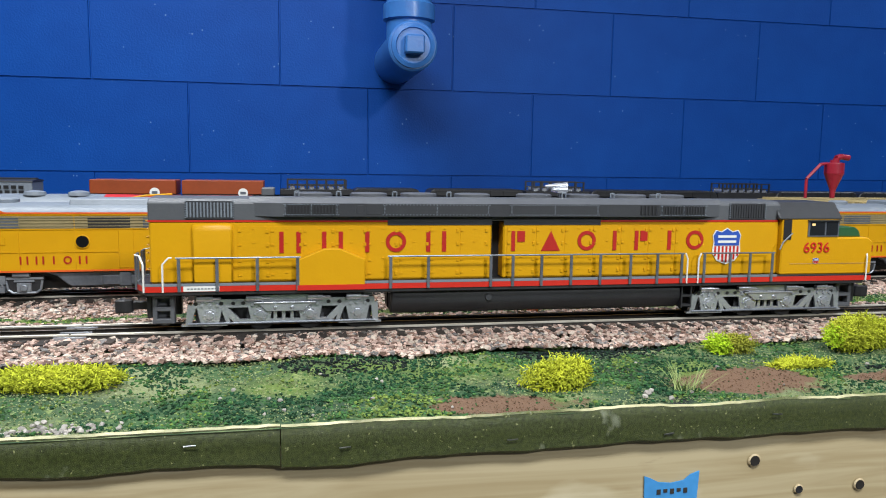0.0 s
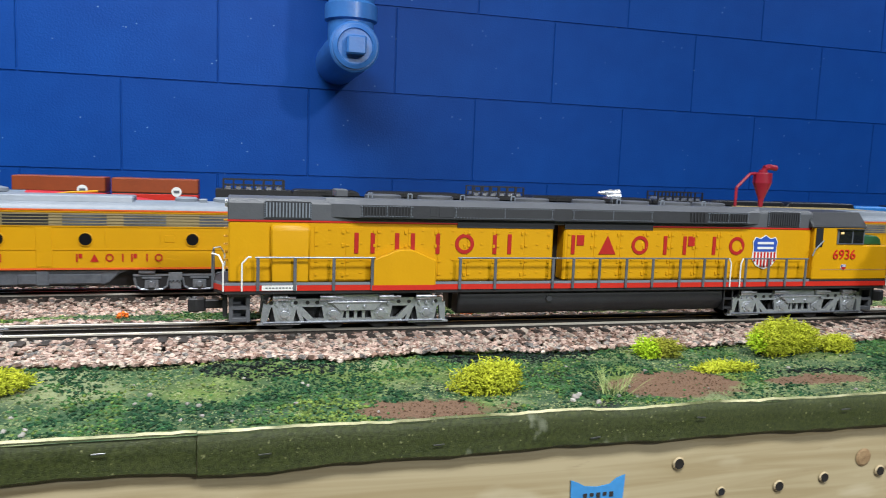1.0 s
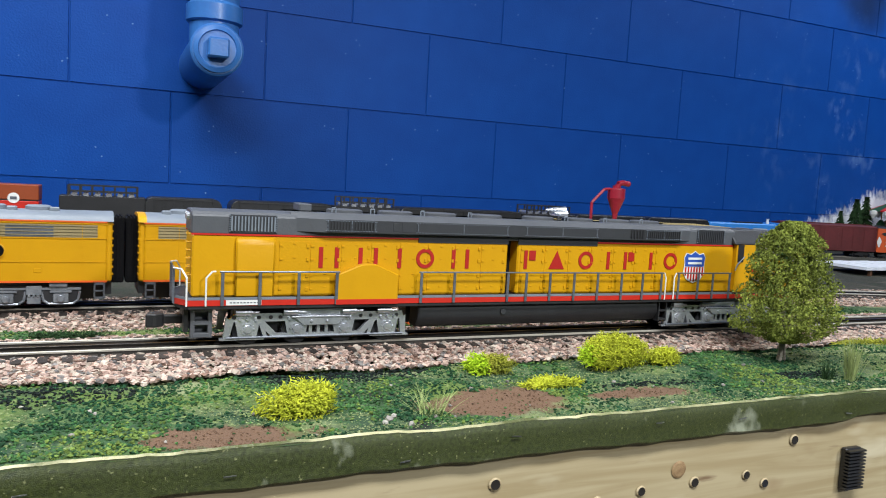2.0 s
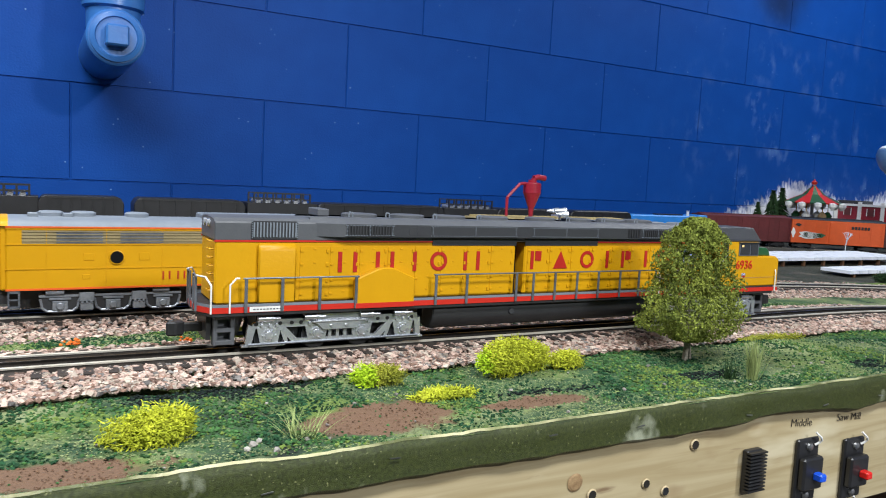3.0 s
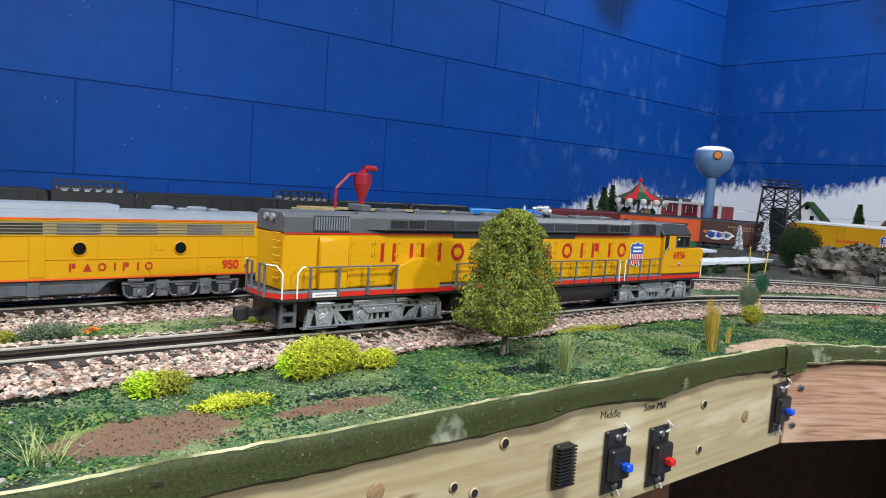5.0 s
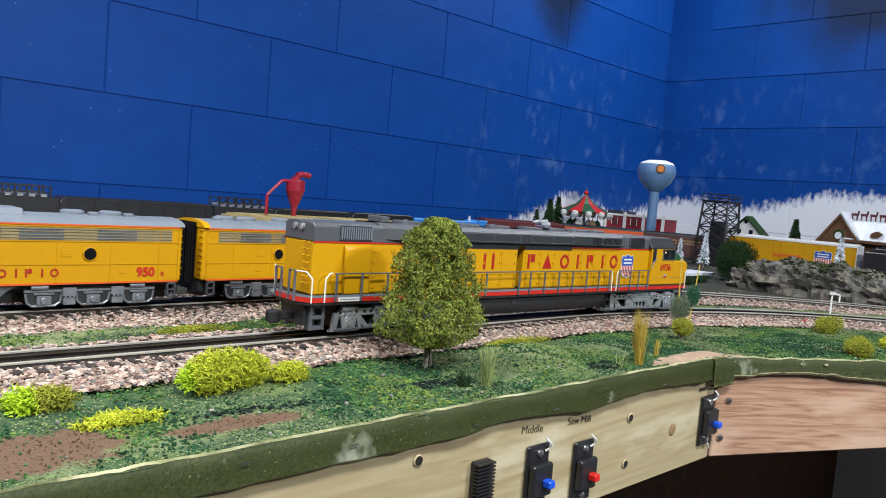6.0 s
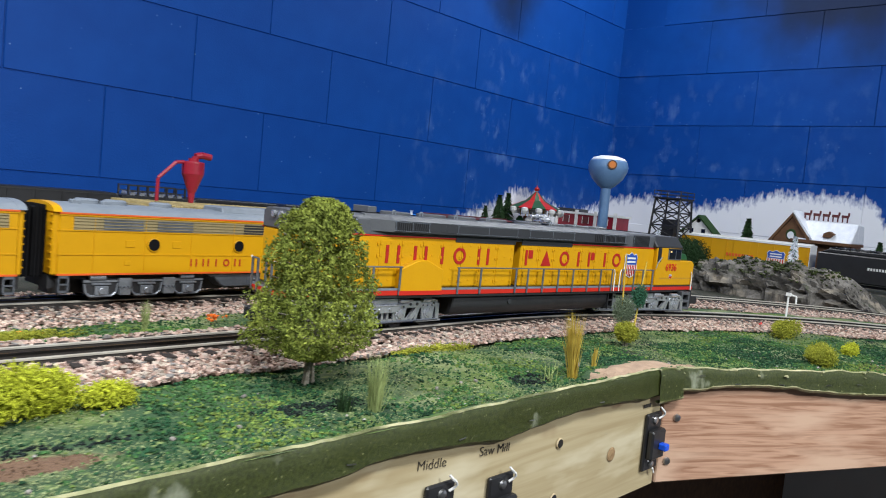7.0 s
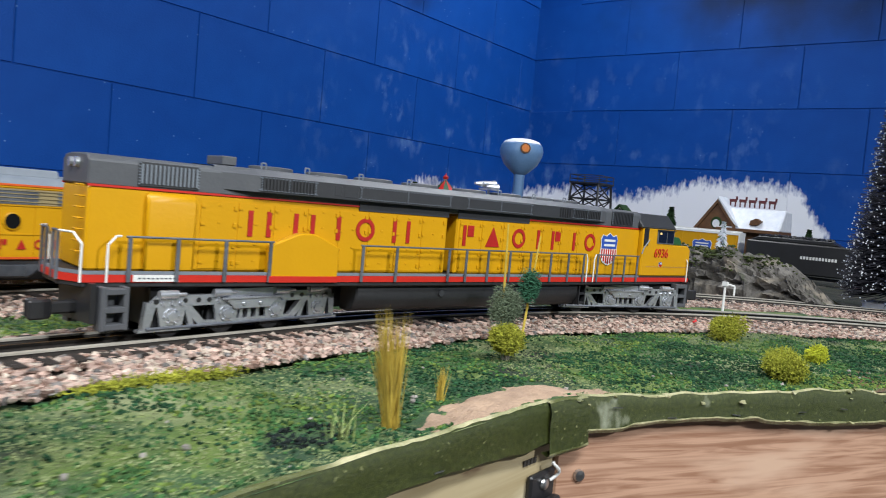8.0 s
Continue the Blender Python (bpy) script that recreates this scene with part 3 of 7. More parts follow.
def ceiling_fixtures():
    for place, sx, sy, watts in LAMPS:
        if sx < 0.5:
            r = root("spot_lamp", pose(place[0], place[1] - 0.06, 2.75), "white ceiling flood lamp", "lamp")
            part("stem", Shape().cone((0, 0, 0), (0, 0, -0.16), 0.012, 0.012, 10), WHITE, r)
            part("head", Shape().lathe((0, 0, -0.16), [(0.13, 0), (0.13, 0.03), (0.05, 0.05)], 20), WHITE, r)
        else:
            r = root("ceiling_light", pose(place[0], place[1], 2.75), "white fluorescent ceiling light", "lamp", "ceiling lights")
            part("housing", Shape().box(-sx / 2 - 0.03, sx / 2 + 0.03, -sy / 2 - 0.03, sy / 2 + 0.03, -0.13, 0), WHITE, r, bevel=0.01)


# ---------------------------------------------------------------- table
def table():
    xs = [-1.2 + 0.012 * i for i in range(397)]
    xs = [x for x in xs if x < X2]
    ts = [0, 0.006, 0.016, 0.03] + [0.03 + 0.011 * i for i in range(1, 40)]
    s = Shape()
    cols = []
    for x in xs:
        e = edge_y(x)
        ys = [e + t for t in ts]
        last = ys[-1]
        k = 22
        ys += [last + (-0.002 - last) * i / k for i in range(1, k + 1)]
        cols.append([(x, y, ground_z(x, y)) for y in ys])
    n = len(cols[0])
    s.add([p for c in cols for p in c], [(i * n + j, (i + 1) * n + j, (i + 1) * n + j + 1, i * n + j + 1) for i in range(len(cols) - 1) for j in range(n - 1)])
    def behind(x, y):
        return y > mid_at(x)[0].y + 0.05 if x < XS else math.hypot(x - XS, y - CY) > RB + 0.05

    s.m = [1 if behind(*cols[i][j][:2]) else 0 for i in range(len(cols) - 1) for j in range(n - 1)]
    tagged(part("ground", s, [TURF, DIRT], smooth=True), "layout ground covered in green scenic turf with brown earth patches", "ground", kind="structure")
    # carcass below the scenery
    s = Shape().prism([(-1.2, -1.39), (1.34, -1.39), (X2, -1.39 - 0.575 * (X2 - 1.34)), (X2, -0.002), (-1.2, -0.002)], 1.068, 1.086, "xy")
    tagged(part("table_deck", s, TAN), "plywood table deck under the scenery", "table deck", kind="structure")


def under_table():
    """Dark plywood panel closing the space below the table."""
    s = Shape().box(-1.2, X2, -0.86, -0.842, 0, 1.066)
    tagged(part("cabinet_panel", s, WOODB), "dark brown plywood panel in the shade under the table", "panel", kind="structure")


def foam_edge():
    """Painted foam skirt with a wavy, roughly cut lower rim, in three strips."""
    rng = random.Random(4)

    def strip(p0, p1, low, name, label, torn=0.0):
        s, rim = Shape(), Shape()
        p0, p1 = Vector(p0), Vector(p1)
        L = (p1 - p0).length
        d = (p1 - p0) / L
        nrm = Vector((d.y, -d.x, 0))
        n = max(2, int(L / 0.006))
        rows = []
        for i in range(n + 1):
            u = L * i / n
            q = p0 + d * u
            k = q.x * 7 + q.y * 3
            top = 1.0985 + (0.0016 + 0.0022 * torn) * noise.noise((k * (3 + 4 * torn), 1, 0)) + 0.0007 * noise.noise((k * 16, 5, 0))
            bot = low + (0.006 + 0.001 * torn) * noise.noise((k * 1.5, 7, 0)) + torn * 0.0012 * noise.noise((k * 22, 3, 0)) + 0.0012 * noise.noise((k * 9, 2, 0))
            out = 0.0045 + 0.0015 * noise.noise((k * 4, 9, 0))
            rows.append([q + nrm * o + Vector((0, 0, z)) for o, z in ((out - 0.0046 + 0.0014 * noise.noise((k * 30, 6, 0)), top - 0.0006), (out - 0.0034, top - 0.0001 + 0.0004 * noise.noise((k * 40, 2, 0))), (out - 0.0012 + 0.0007 * noise.noise((k * 25, 8, 0)) - 0.0006, top - 0.0010), (out, top - 0.005), (out + 0.0012 * noise.noise((k * 5, 4, 4)), (top + bot) / 2), (out + 0.001, bot + 0.002), (out - 0.001, bot), (-0.001, bot + 0.001))])
        m = len(rows[0])
        s.add([p for r in rows for p in r], [(i * m + j, i * m + j + 1, (i + 1) * m + j + 1, (i + 1) * m + j) for i in range(n) for j in range(1, m - 1)])
        s.m = [0] * len(s.f)
        rim.add([p for r in rows for p in r[:3]], [(i * 3 + j, i * 3 + j + 1, (i + 1) * 3 + j + 1, (i + 1) * 3 + j) for i in range(n) for j in range(2)])
        rim.v = [(x, y, z + 0.0004) for x, y, z in rim.v]
        r0 = root(name, pose(0, 0, 0), label, "foam edge", "foam edge strips")
        part("skirt", s, FOAM, r0, smooth=True)
        part("worn_rim", rim, FOAMRIM, r0, "pale worn top edge", smooth=True)
        if torn:
            low_rim = Shape()
            low_rim.add([p + nrm * 0.0004 + Vector((0, 0, h)) for r in rows for p, h in ((r[m - 3], 0.0002 + 0.0022 * max(0, noise.noise((r[0].x * 90, 4, 0)))), (r[m - 3], -0.0006), (r[m - 2], -0.0008))], [(i * 3 + j, i * 3 + j + 1, (i + 1) * 3 + j + 1, (i + 1) * 3 + j) for i in range(n) for j in range(2)])
            part("torn_rim", low_rim, FOAMRIM, r0, "pale torn lower edge", smooth=True)
            for i in range(int(L / 0.010)):
                u = rng.uniform(0, L)
                row = rows[min(n, int(u / L * n))]
                c = row[rng.choice((1, 1, 2, 3, m - 3))]
                fl, sz = Shape(), rng.uniform(0.0008, 0.0024)
                pebble(fl, rng, c + nrm * 0.0008, sz, 0.55, 0, True, 0.6)
                part("flake", fl, FOAMRIM, r0)
        gap = 0.045 if torn else 0.085
        for i in range(int(L / gap)):
            u = (i + rng.uniform(0.3, 0.7)) * gap
            if u > L - 0.01:
                continue
            q = p0 + d * u + nrm * 0.0062 + Vector((0, 0, 1.0985 - rng.uniform(0.005, 0.016)))
            st = Shape().cone(q - d * 0.003 + Vector((0, 0, rng.uniform(-0.0008, 0.0008))), q + d * 0.003, 0.0004, 0.0004, 5)
            part("staple", st, STAPLE, r0)

    strip((-1.2, -1.408, 0), (0.4335, -1.408, 0), 1.0775, "foam_edge", "dark green painted foam edge strip stapled to the board")
    strip((0.434, -1.409, 0), (1.338, -1.409, 0), 1.077, "foam_edge", "long dark green painted foam edge strip stapled to the board")
    strip((1.333, -1.411, 0), (1.362, -1.418, 0), 1.072, "foam_edge", "short crumpled green foam piece at the table corner", 0.8)
    strip((1.358, -1.414, 0), (1.60, -1.5532, 0), 1.0785, "foam_edge", "torn green foam edge strip with pale worn rim", 1.0)
    strip((1.602, -1.5543, 0), (2.60, -2.1285, 0), 1.081, "foam_edge", "torn green foam edge strip with pale worn rim", 1.0)


def boards():
    s = Shape().box(-1.2, 1.352, -1.408, -1.389, 0.992, 1.0855)
    b = thing("fascia_board", s, PINE, "pale pine fascia board with screw holes along the table", "board", bevel=0.0012)
    s = Shape().prism([(0, 0.9925), (0.30, 1.005), (1.5, 1.010), (1.5, 1.0865), (0, 1.0865)], 0, 0.019)
    thing("fascia_board", s, OAK, "pinkish wood-grained fascia board at an angle to the pine one", "board", pose(1.354, -1.409, 0, 0, 0, -29.9), bevel=0.0012)
    rng = random.Random(8)
    for x, z, r in ((0.708, 1.061, 0.0042), (0.739, 1.041, 0.0032), (0.781, 1.041, 0.004), (0.923, 1.037, 0.0038), (0.948, 1.066, 0.0042), (1.196, 1.057, 0.0042), (1.195, 1.016, 0.0042), (0.57, 1.036, 0.0032), (0.815, 1.044, 0.0038), (0.859, 1.045, 0.0040), (0.905, 1.045, 0.0036)):
        h = root("screw_hole", pose(x, -1.4085, z), "dark screw hole with a pale chipped rim in the pine board", "screw", "screw holes")
        part("rim", Shape().lathe((0, 0, 0), [(r * 0.6, 0.0), (r, 0.0004), (r * 0.8, 0.0011), (r * 0.5, 0.0009)], 12, 0, Matrix.Rotation(radians(90), 3, "X")), CHIP, h, "pale chipped rim")
        part("screw_head", Shape().lathe((0, 0, 0), [(r * 0.2, 0.0002), (r * 0.80, 0.0006), (r * 0.74, 0.0014), (r * 0.2, 0.0012)], 10, 0, Matrix.Rotation(radians(90), 3, "X")), HOLE if rng.random() < 0.7 else DKGREY, h)
    for x, z in ((1.273, 1.034), (0.845, 1.055)):
        s = Shape().lathe((0, 0, 0), [(0.001, 0.0003), (0.006, 0.0004), (0.0045, 0.0010), (0.001, 0.0012)], 14, 0, Matrix.Rotation(radians(90), 3, "X"))
        thing("wood_knot", s, KNOT, "round brown knot in the pine board", "knot", pose(x, -1.4082, z), "wood knots")
    for d, z in ((0.0150, 1.052), (0.0095, 1.013)):
        q = Vector((1.354, -1.409, 0)) + Vector((math.cos(radians(-29.9)), math.sin(radians(-29.9)), 0)) * d
        s = Shape().lathe((0, 0, 0), [(0.001, 0.0), (0.0036, 0.0004), (0.003, 0.0020), (0.001, 0.0024)], 12, 0, Matrix.Rotation(radians(90), 3, "X"))
        thing("pan_screw", s, STAPLE, "bright steel screw in the angled board", "screw", pose(q.x, q.y, z, 0, 0, -29.9), "board screws")
    # tape
    s = Shape()
    s.prism([(-0.017, 0.0), (-0.013, -0.0015), (-0.008, -0.0042), (0.0, -0.0052), (0.008, -0.0040), (0.012, -0.0008), (0.0175, 0.001), (0.016, -0.03), (-0.016, -0.031)], -0.0010, -0.0002, "xz")
    t = thing("masking_tape", s, TAPE, "torn blue masking tape stuck on the pine board", "tape", pose(0.655, -1.4082, 1.056))
    w = Shape()
    for i in range(5):
        w.box(-0.009 + i * 0.0042, -0.0066 + i * 0.0042, -0.0014, -0.001, -0.0115 + (i % 2) * 0.0010, -0.0085)
    part("scribble", w, INK, t, "dark unreadable writing")


def switch_box(x, z, lever, name):
    r = root("toggle_switch", pose(x, -1.4085, z), f"black wall toggle switch with a {name} lever screwed to the board", "switch", "toggle switches")
    part("plate", Shape().box(-0.0125, 0.0125, -0.0035, 0, -0.0265, 0.0235), BLACK, r, bevel=0.0012)
    part("body", Shape().box(-0.0115, 0.0115, -0.0095, -0.0035, -0.0155, 0.010), BLACK, r, bevel=0.0015)
    part("lever", Shape().box(-0.001, 0.006, -0.0165, -0.009, -0.007, -0.001), lever, r, f"{name} plastic lever", bevel=0.001)
    for zz in (0.0172, -0.0212):
        part("screw", Shape().lathe((0, 0, zz), [(0.001, 0.0035), (0.0034, 0.0038), (0.0028, 0.0052), (0.001, 0.0055)], 12, 0, Matrix.Rotation(radians(90), 3, "X")), STAPLE, r)
    pts = [Vector((0.006 + 0.003 * math.sin(i * 0.9), -0.004 - 0.004 * math.sin(i * 0.52), 0.018 + 0.0022 * i)) for i in range(6)]
    part("wire", Shape().tube(pts, 0.0009, 6), WHITE, r, "white wire")
    pts = [Vector((0.004 + 0.001 * i, -0.004, -0.0255 - 0.0016 * i)) for i in range(4)]
    part("wire", Shape().tube(pts, 0.0009, 6), WHITE, r, "white wire")


def controls():
    switch_box(1.069, 1.0325, KNOB_B, "blue")
    switch_box(1.128, 1.0255, KNOB_R, "red")
    switch_box(1.336, 1.036, KNOB_B, "blue")
    r = root("terminal_strip", pose(1.006, -1.4085, 1.0405), "black ribbed terminal strip on the pine board", "terminal strip")
    part("base", Shape().box(-0.008, 0.008, -0.005, 0, -0.0155, 0.0155), BLACK, r, bevel=0.0008)
    for i in range(12):
        z = -0.014 + i * 0.00255
        part("rib", Shape().box(-0.0088, 0.0088, -0.0085, -0.004, z - 0.0006, z + 0.0006), BLACK, r)
    for body, x, z in (("Middle", 1.062, 1.0655), ("Saw Mill", 1.121, 1.0635)):
        s = text_shape(body, 0.0088, 1.08, -0.0002)
        thing("pencil_note", s, INK, f"handwritten word {body} in dark ink on pine", "writing", pose(x, -1.4086, z, 0, 4), "pencil notes")
    s = Shape()
    for i in range(4):
        s.box(-0.006 + i * 0.0034, -0.0038 + i * 0.0034, -0.0006, 0, -0.0014, 0.0016)
    thing("pencil_note", s, INK, "small dark unreadable note above a switch", "writing", pose(1.325, -1.4086, 1.0665), "pencil notes")
    for x in (-0.6, 0.5, 1.3, 2.3):
        y = -1.25 if x < 1.4 else -1.75
        thing("table_leg", Shape().box(-0.045, 0.045, -0.045, 0.045, 0, 1.0675), WOODB, "square brown timber table leg in shade", "table leg", pose(x, y, 0), "table legs", bevel=0.004)


# ---------------------------------------------------------------- tracks
def rails(at, s0, s1, zr, name, label, tie_from, tie_to, tz=0.0):
    r = root(name, pose(0, 0, 0), label, "track", "tracks")
    n = int((s1 - s0) / 0.03)
    for off in (-0.0159, 0.0, 0.0159):
        s = Shape()
        prof = [(-0.0022, -0.006), (0.0022, -0.006), (0.0022, -0.0052), (0.0006, -0.0046), (0.0006, -0.0018), (0.0013, -0.0014), (0.0013, -0.0003), (0.0009, 0.0), (-0.0009, 0.0), (-0.0013, -0.0003), (-0.0013, -0.0014), (-0.0006, -0.0018), (-0.0006, -0.0046), (-0.0022, -0.0052)]
        rings = []
        for i in range(n + 1):
            p, h = at(s0 + (s1 - s0) * i / n)
            side = Vector((-math.sin(h), math.cos(h), 0))
            rings.append([p + side * (off + u) + Vector((0, 0, zr + w)) for u, w in prof])
        k = len(prof)
        s.add([q for g in rings for q in g], [(i * k + j, i * k + (j + 1) % k, (i + 1) * k + (j + 1) % k, (i + 1) * k + j) for i in range(n) for j in range(k)])
        s.m = [0 if 5 <= j % k <= 9 else 1 for j in range(n * k)]
        part("rail", s, [STEEL if off else DKRAIL, RAILSIDE], r)
    tie = Shape().prism([(-0.0038, -0.0095), (0.0038, -0.0095), (0.0031, -0.0030), (-0.0031, -0.0030)], -0.0345, 0.0345, "xz").mesh("sleeper", [TIE])
    q = tie_from
    while q < tie_to:
        p, h = at(q)
        ob = new("sleeper", tie)
        ob.parent = r
        ob.matrix_basis = Matrix.Translation((p.x, p.y, zr)) @ Matrix.Rotation(h, 4, "Z")
        q += 0.0148
    return r


def rail_joints():
    for dy in (-0.0159, 0.0, 0.0159):
        r = root("rail_joiner", pose(0.284, YF + dy, ZR), "bright metal joiner clamped on the rail ends", "rail joiner", "rail joiners")
        part("plate", Shape().box(-0.011, 0.011, -0.0024, 0.0024, -0.0052, -0.0018), SILVER, r, bevel=0.0003)
        part("pin", Shape().box(-0.0006, 0.0006, -0.0016, 0.0016, -0.0003, 0.0003), BLACK, r)


DKRAIL = mat("blackened_rail", (0.06, 0.055, 0.05), 0.35, 0.9, (0.03, 0.028, 0.025), 40)


def ballast():
    rng = random.Random(11)

    def bed(at, s0, s1, inner, outer, zr, count, name, big=0.0025, side=0, near=1.0):
        s = Shape()
        for _ in range(count):
            q = rng.uniform(s0, s1)
            p, h = at(q)
            o = rng.uniform(-outer * near, outer)
            if side and o > 0 and rng.random() < 0.55:
                o = -o * near
            edge = outer * (near if o < 0 else 1) * (0.93 + 0.16 * noise.noise((q * 9, 3 if o < 0 else 8, 0)))
            if abs(o) > edge:
                continue
            if rng.random() < 0.02:
                o *= 1.08
            w = p + Vector((-math.sin(h), math.cos(h), 0)) * o
            d = min(abs(o), outer)
            if d < 0.026 and rng.random() < 0.3:
                continue
            z = zr - 0.0085 if d < 0.0185 else zr - 0.0042 if d < 0.027 else zr - 0.0048 if d < 0.037 else zr - 0.0050 - (zr - 0.0050 - ground_z(w.x, w.y)) * ((d - 0.037) / (outer - 0.037)) ** 0.9
            ob = rng.uniform(0.55, 1.0) ** 1.3 * big
            pebble(s, rng, (w.x, w.y, z + rng.uniform(-0.0009, 0.0005)), ob, 0.62, rng.choice((0, 0, 0, 0, 1, 1, 2, 2, 3)), False, 0.38, True)
        tagged(part(name, s, [BALLAST, BALLAST2, BALLAST3, BALLAST4]), "pinkish crushed granite ballast beside the rails", "ballast", kind="stuff")

    bed(front_at, -0.1, 2.1, 0.02, 0.082, ZR, 58000, "ballast", 0.0025, 1, 0.80)
    bed(mid_at, -0.1, 2.6, 0.02, 0.088, ZE, 50000, "ballast", 0.0023, 1)
    bed(back_at, 1.9, 3.7, 0.02, 0.06, ZK, 3500, "ballast", 0.0035)


# ---------------------------------------------------------------- locomotive
def px_x(p):
    return float(np.interp(p, (320, 515, 590, 773, 917, 1038, 1228, 1362), (-0.259, -0.183, -0.153, -0.077, -0.014, 0.041, 0.132, 0.199)))


def emblem(parent, x, z, w, h, y):
    """Shield: blue top, striped field, white rim."""
    out = [(0, -h / 2), (w * 0.32, -h * 0.40), (w * 0.5, -h * 0.18), (w * 0.46, h * 0.12), (w * 0.5, h * 0.30), (w * 0.40, h * 0.44), (w * 0.2, h * 0.40), (0, h * 0.5)]
    full = out + [(-a, b) for a, b in reversed(out[1:-1])]
    part("emblem", Shape().prism([(x + a * 1.06, z + b * 1.06) for a, b in full], y, y - 0.0004), WHITE, parent, "white, blue and red shield emblem")
    top = [(a, b) for a, b in full if b > 0.05 * h]
    top = [(w * 0.465, h * 0.02)] + [p for p in out if p[1] > 0.05 * h] + [(-a, b) for a, b in reversed([p for p in out if 0.05 * h < p[1] < h * 0.49])] + [(-w * 0.465, h * 0.02)]
    part("emblem_field", Shape().prism([(x + a, z + b) for a, b in top], y - 0.0004, y - 0.0008), BLUEP, parent)
    s = Shape()
    for i in range(7):
        u = -0.42 + i * 0.14
        lo = -0.5 + 0.9 * u * u * 1.2
        s.box(x + w * (u - 0.034), x + w * (u + 0.034), y - 0.0008, y - 0.0004, z + h * (lo + 0.03), z)
    part("emblem_stripes", s, RED, parent)
    s = Shape()
    for zz in (0.28, 0.13):
        s.box(x - w * 0.34, x + w * 0.34, y - 0.0011, y - 0.0008, z + h * (zz - 0.035), z + h * (zz + 0.035))
    part("emblem_bars", s, WHITE, parent)


def lettering(parent, glyphs, z0, z1, y, w, bar, material):
    """The painted company name, as plain bars, rings and wedges of its size and colour."""
    zm, hh = (z0 + z1) / 2, (z1 - z0) / 2
    for x, kind in glyphs:
        s = Shape()
        if kind == 1:
            s.box(x - bar / 2, x + bar / 2, y - 0.0004, y, z0, z1)
        elif kind == 2:
            for k in (-1, 1):
                s.box(x + k * (w - bar) / 2 - bar / 2, x + k * (w - bar) / 2 + bar / 2, y - 0.0004, y, z0, z1)
        elif kind == 3:
            n, q = 28, []
            for rx, rz in ((w / 2, hh), (w / 2 - bar * 0.9, hh - bar * 0.9)):
                for d in (0, -0.0004):
                    q += [(x + rx * math.cos(2 * math.pi * i / n), y + d, zm + rz * math.sin(2 * math.pi * i / n)) for i in range(n)]
            s.add(q, [(i + u * n, (i + 1) % n + u * n, (i + 1) % n + v * n, i + v * n) for u, v in ((0, 1), (1, 3), (3, 2)) for i in range(n)])
        elif kind == 4:
            s.prism([(x - w / 2, z0), (x + w / 2, z0), (x, z1)], y, y - 0.0004)
        else:
            s.box(x - w * 0.36, x - w * 0.36 + bar, y - 0.0004, y, z0, z1)
            s.box(x - w * 0.36 + bar * 1.5, x + w * 0.36, y - 0.0004, y, zm - bar * 0.2, z1)
        part("painted_bar", s, material, parent)


WHEELSETS, TRUCKS = [], []


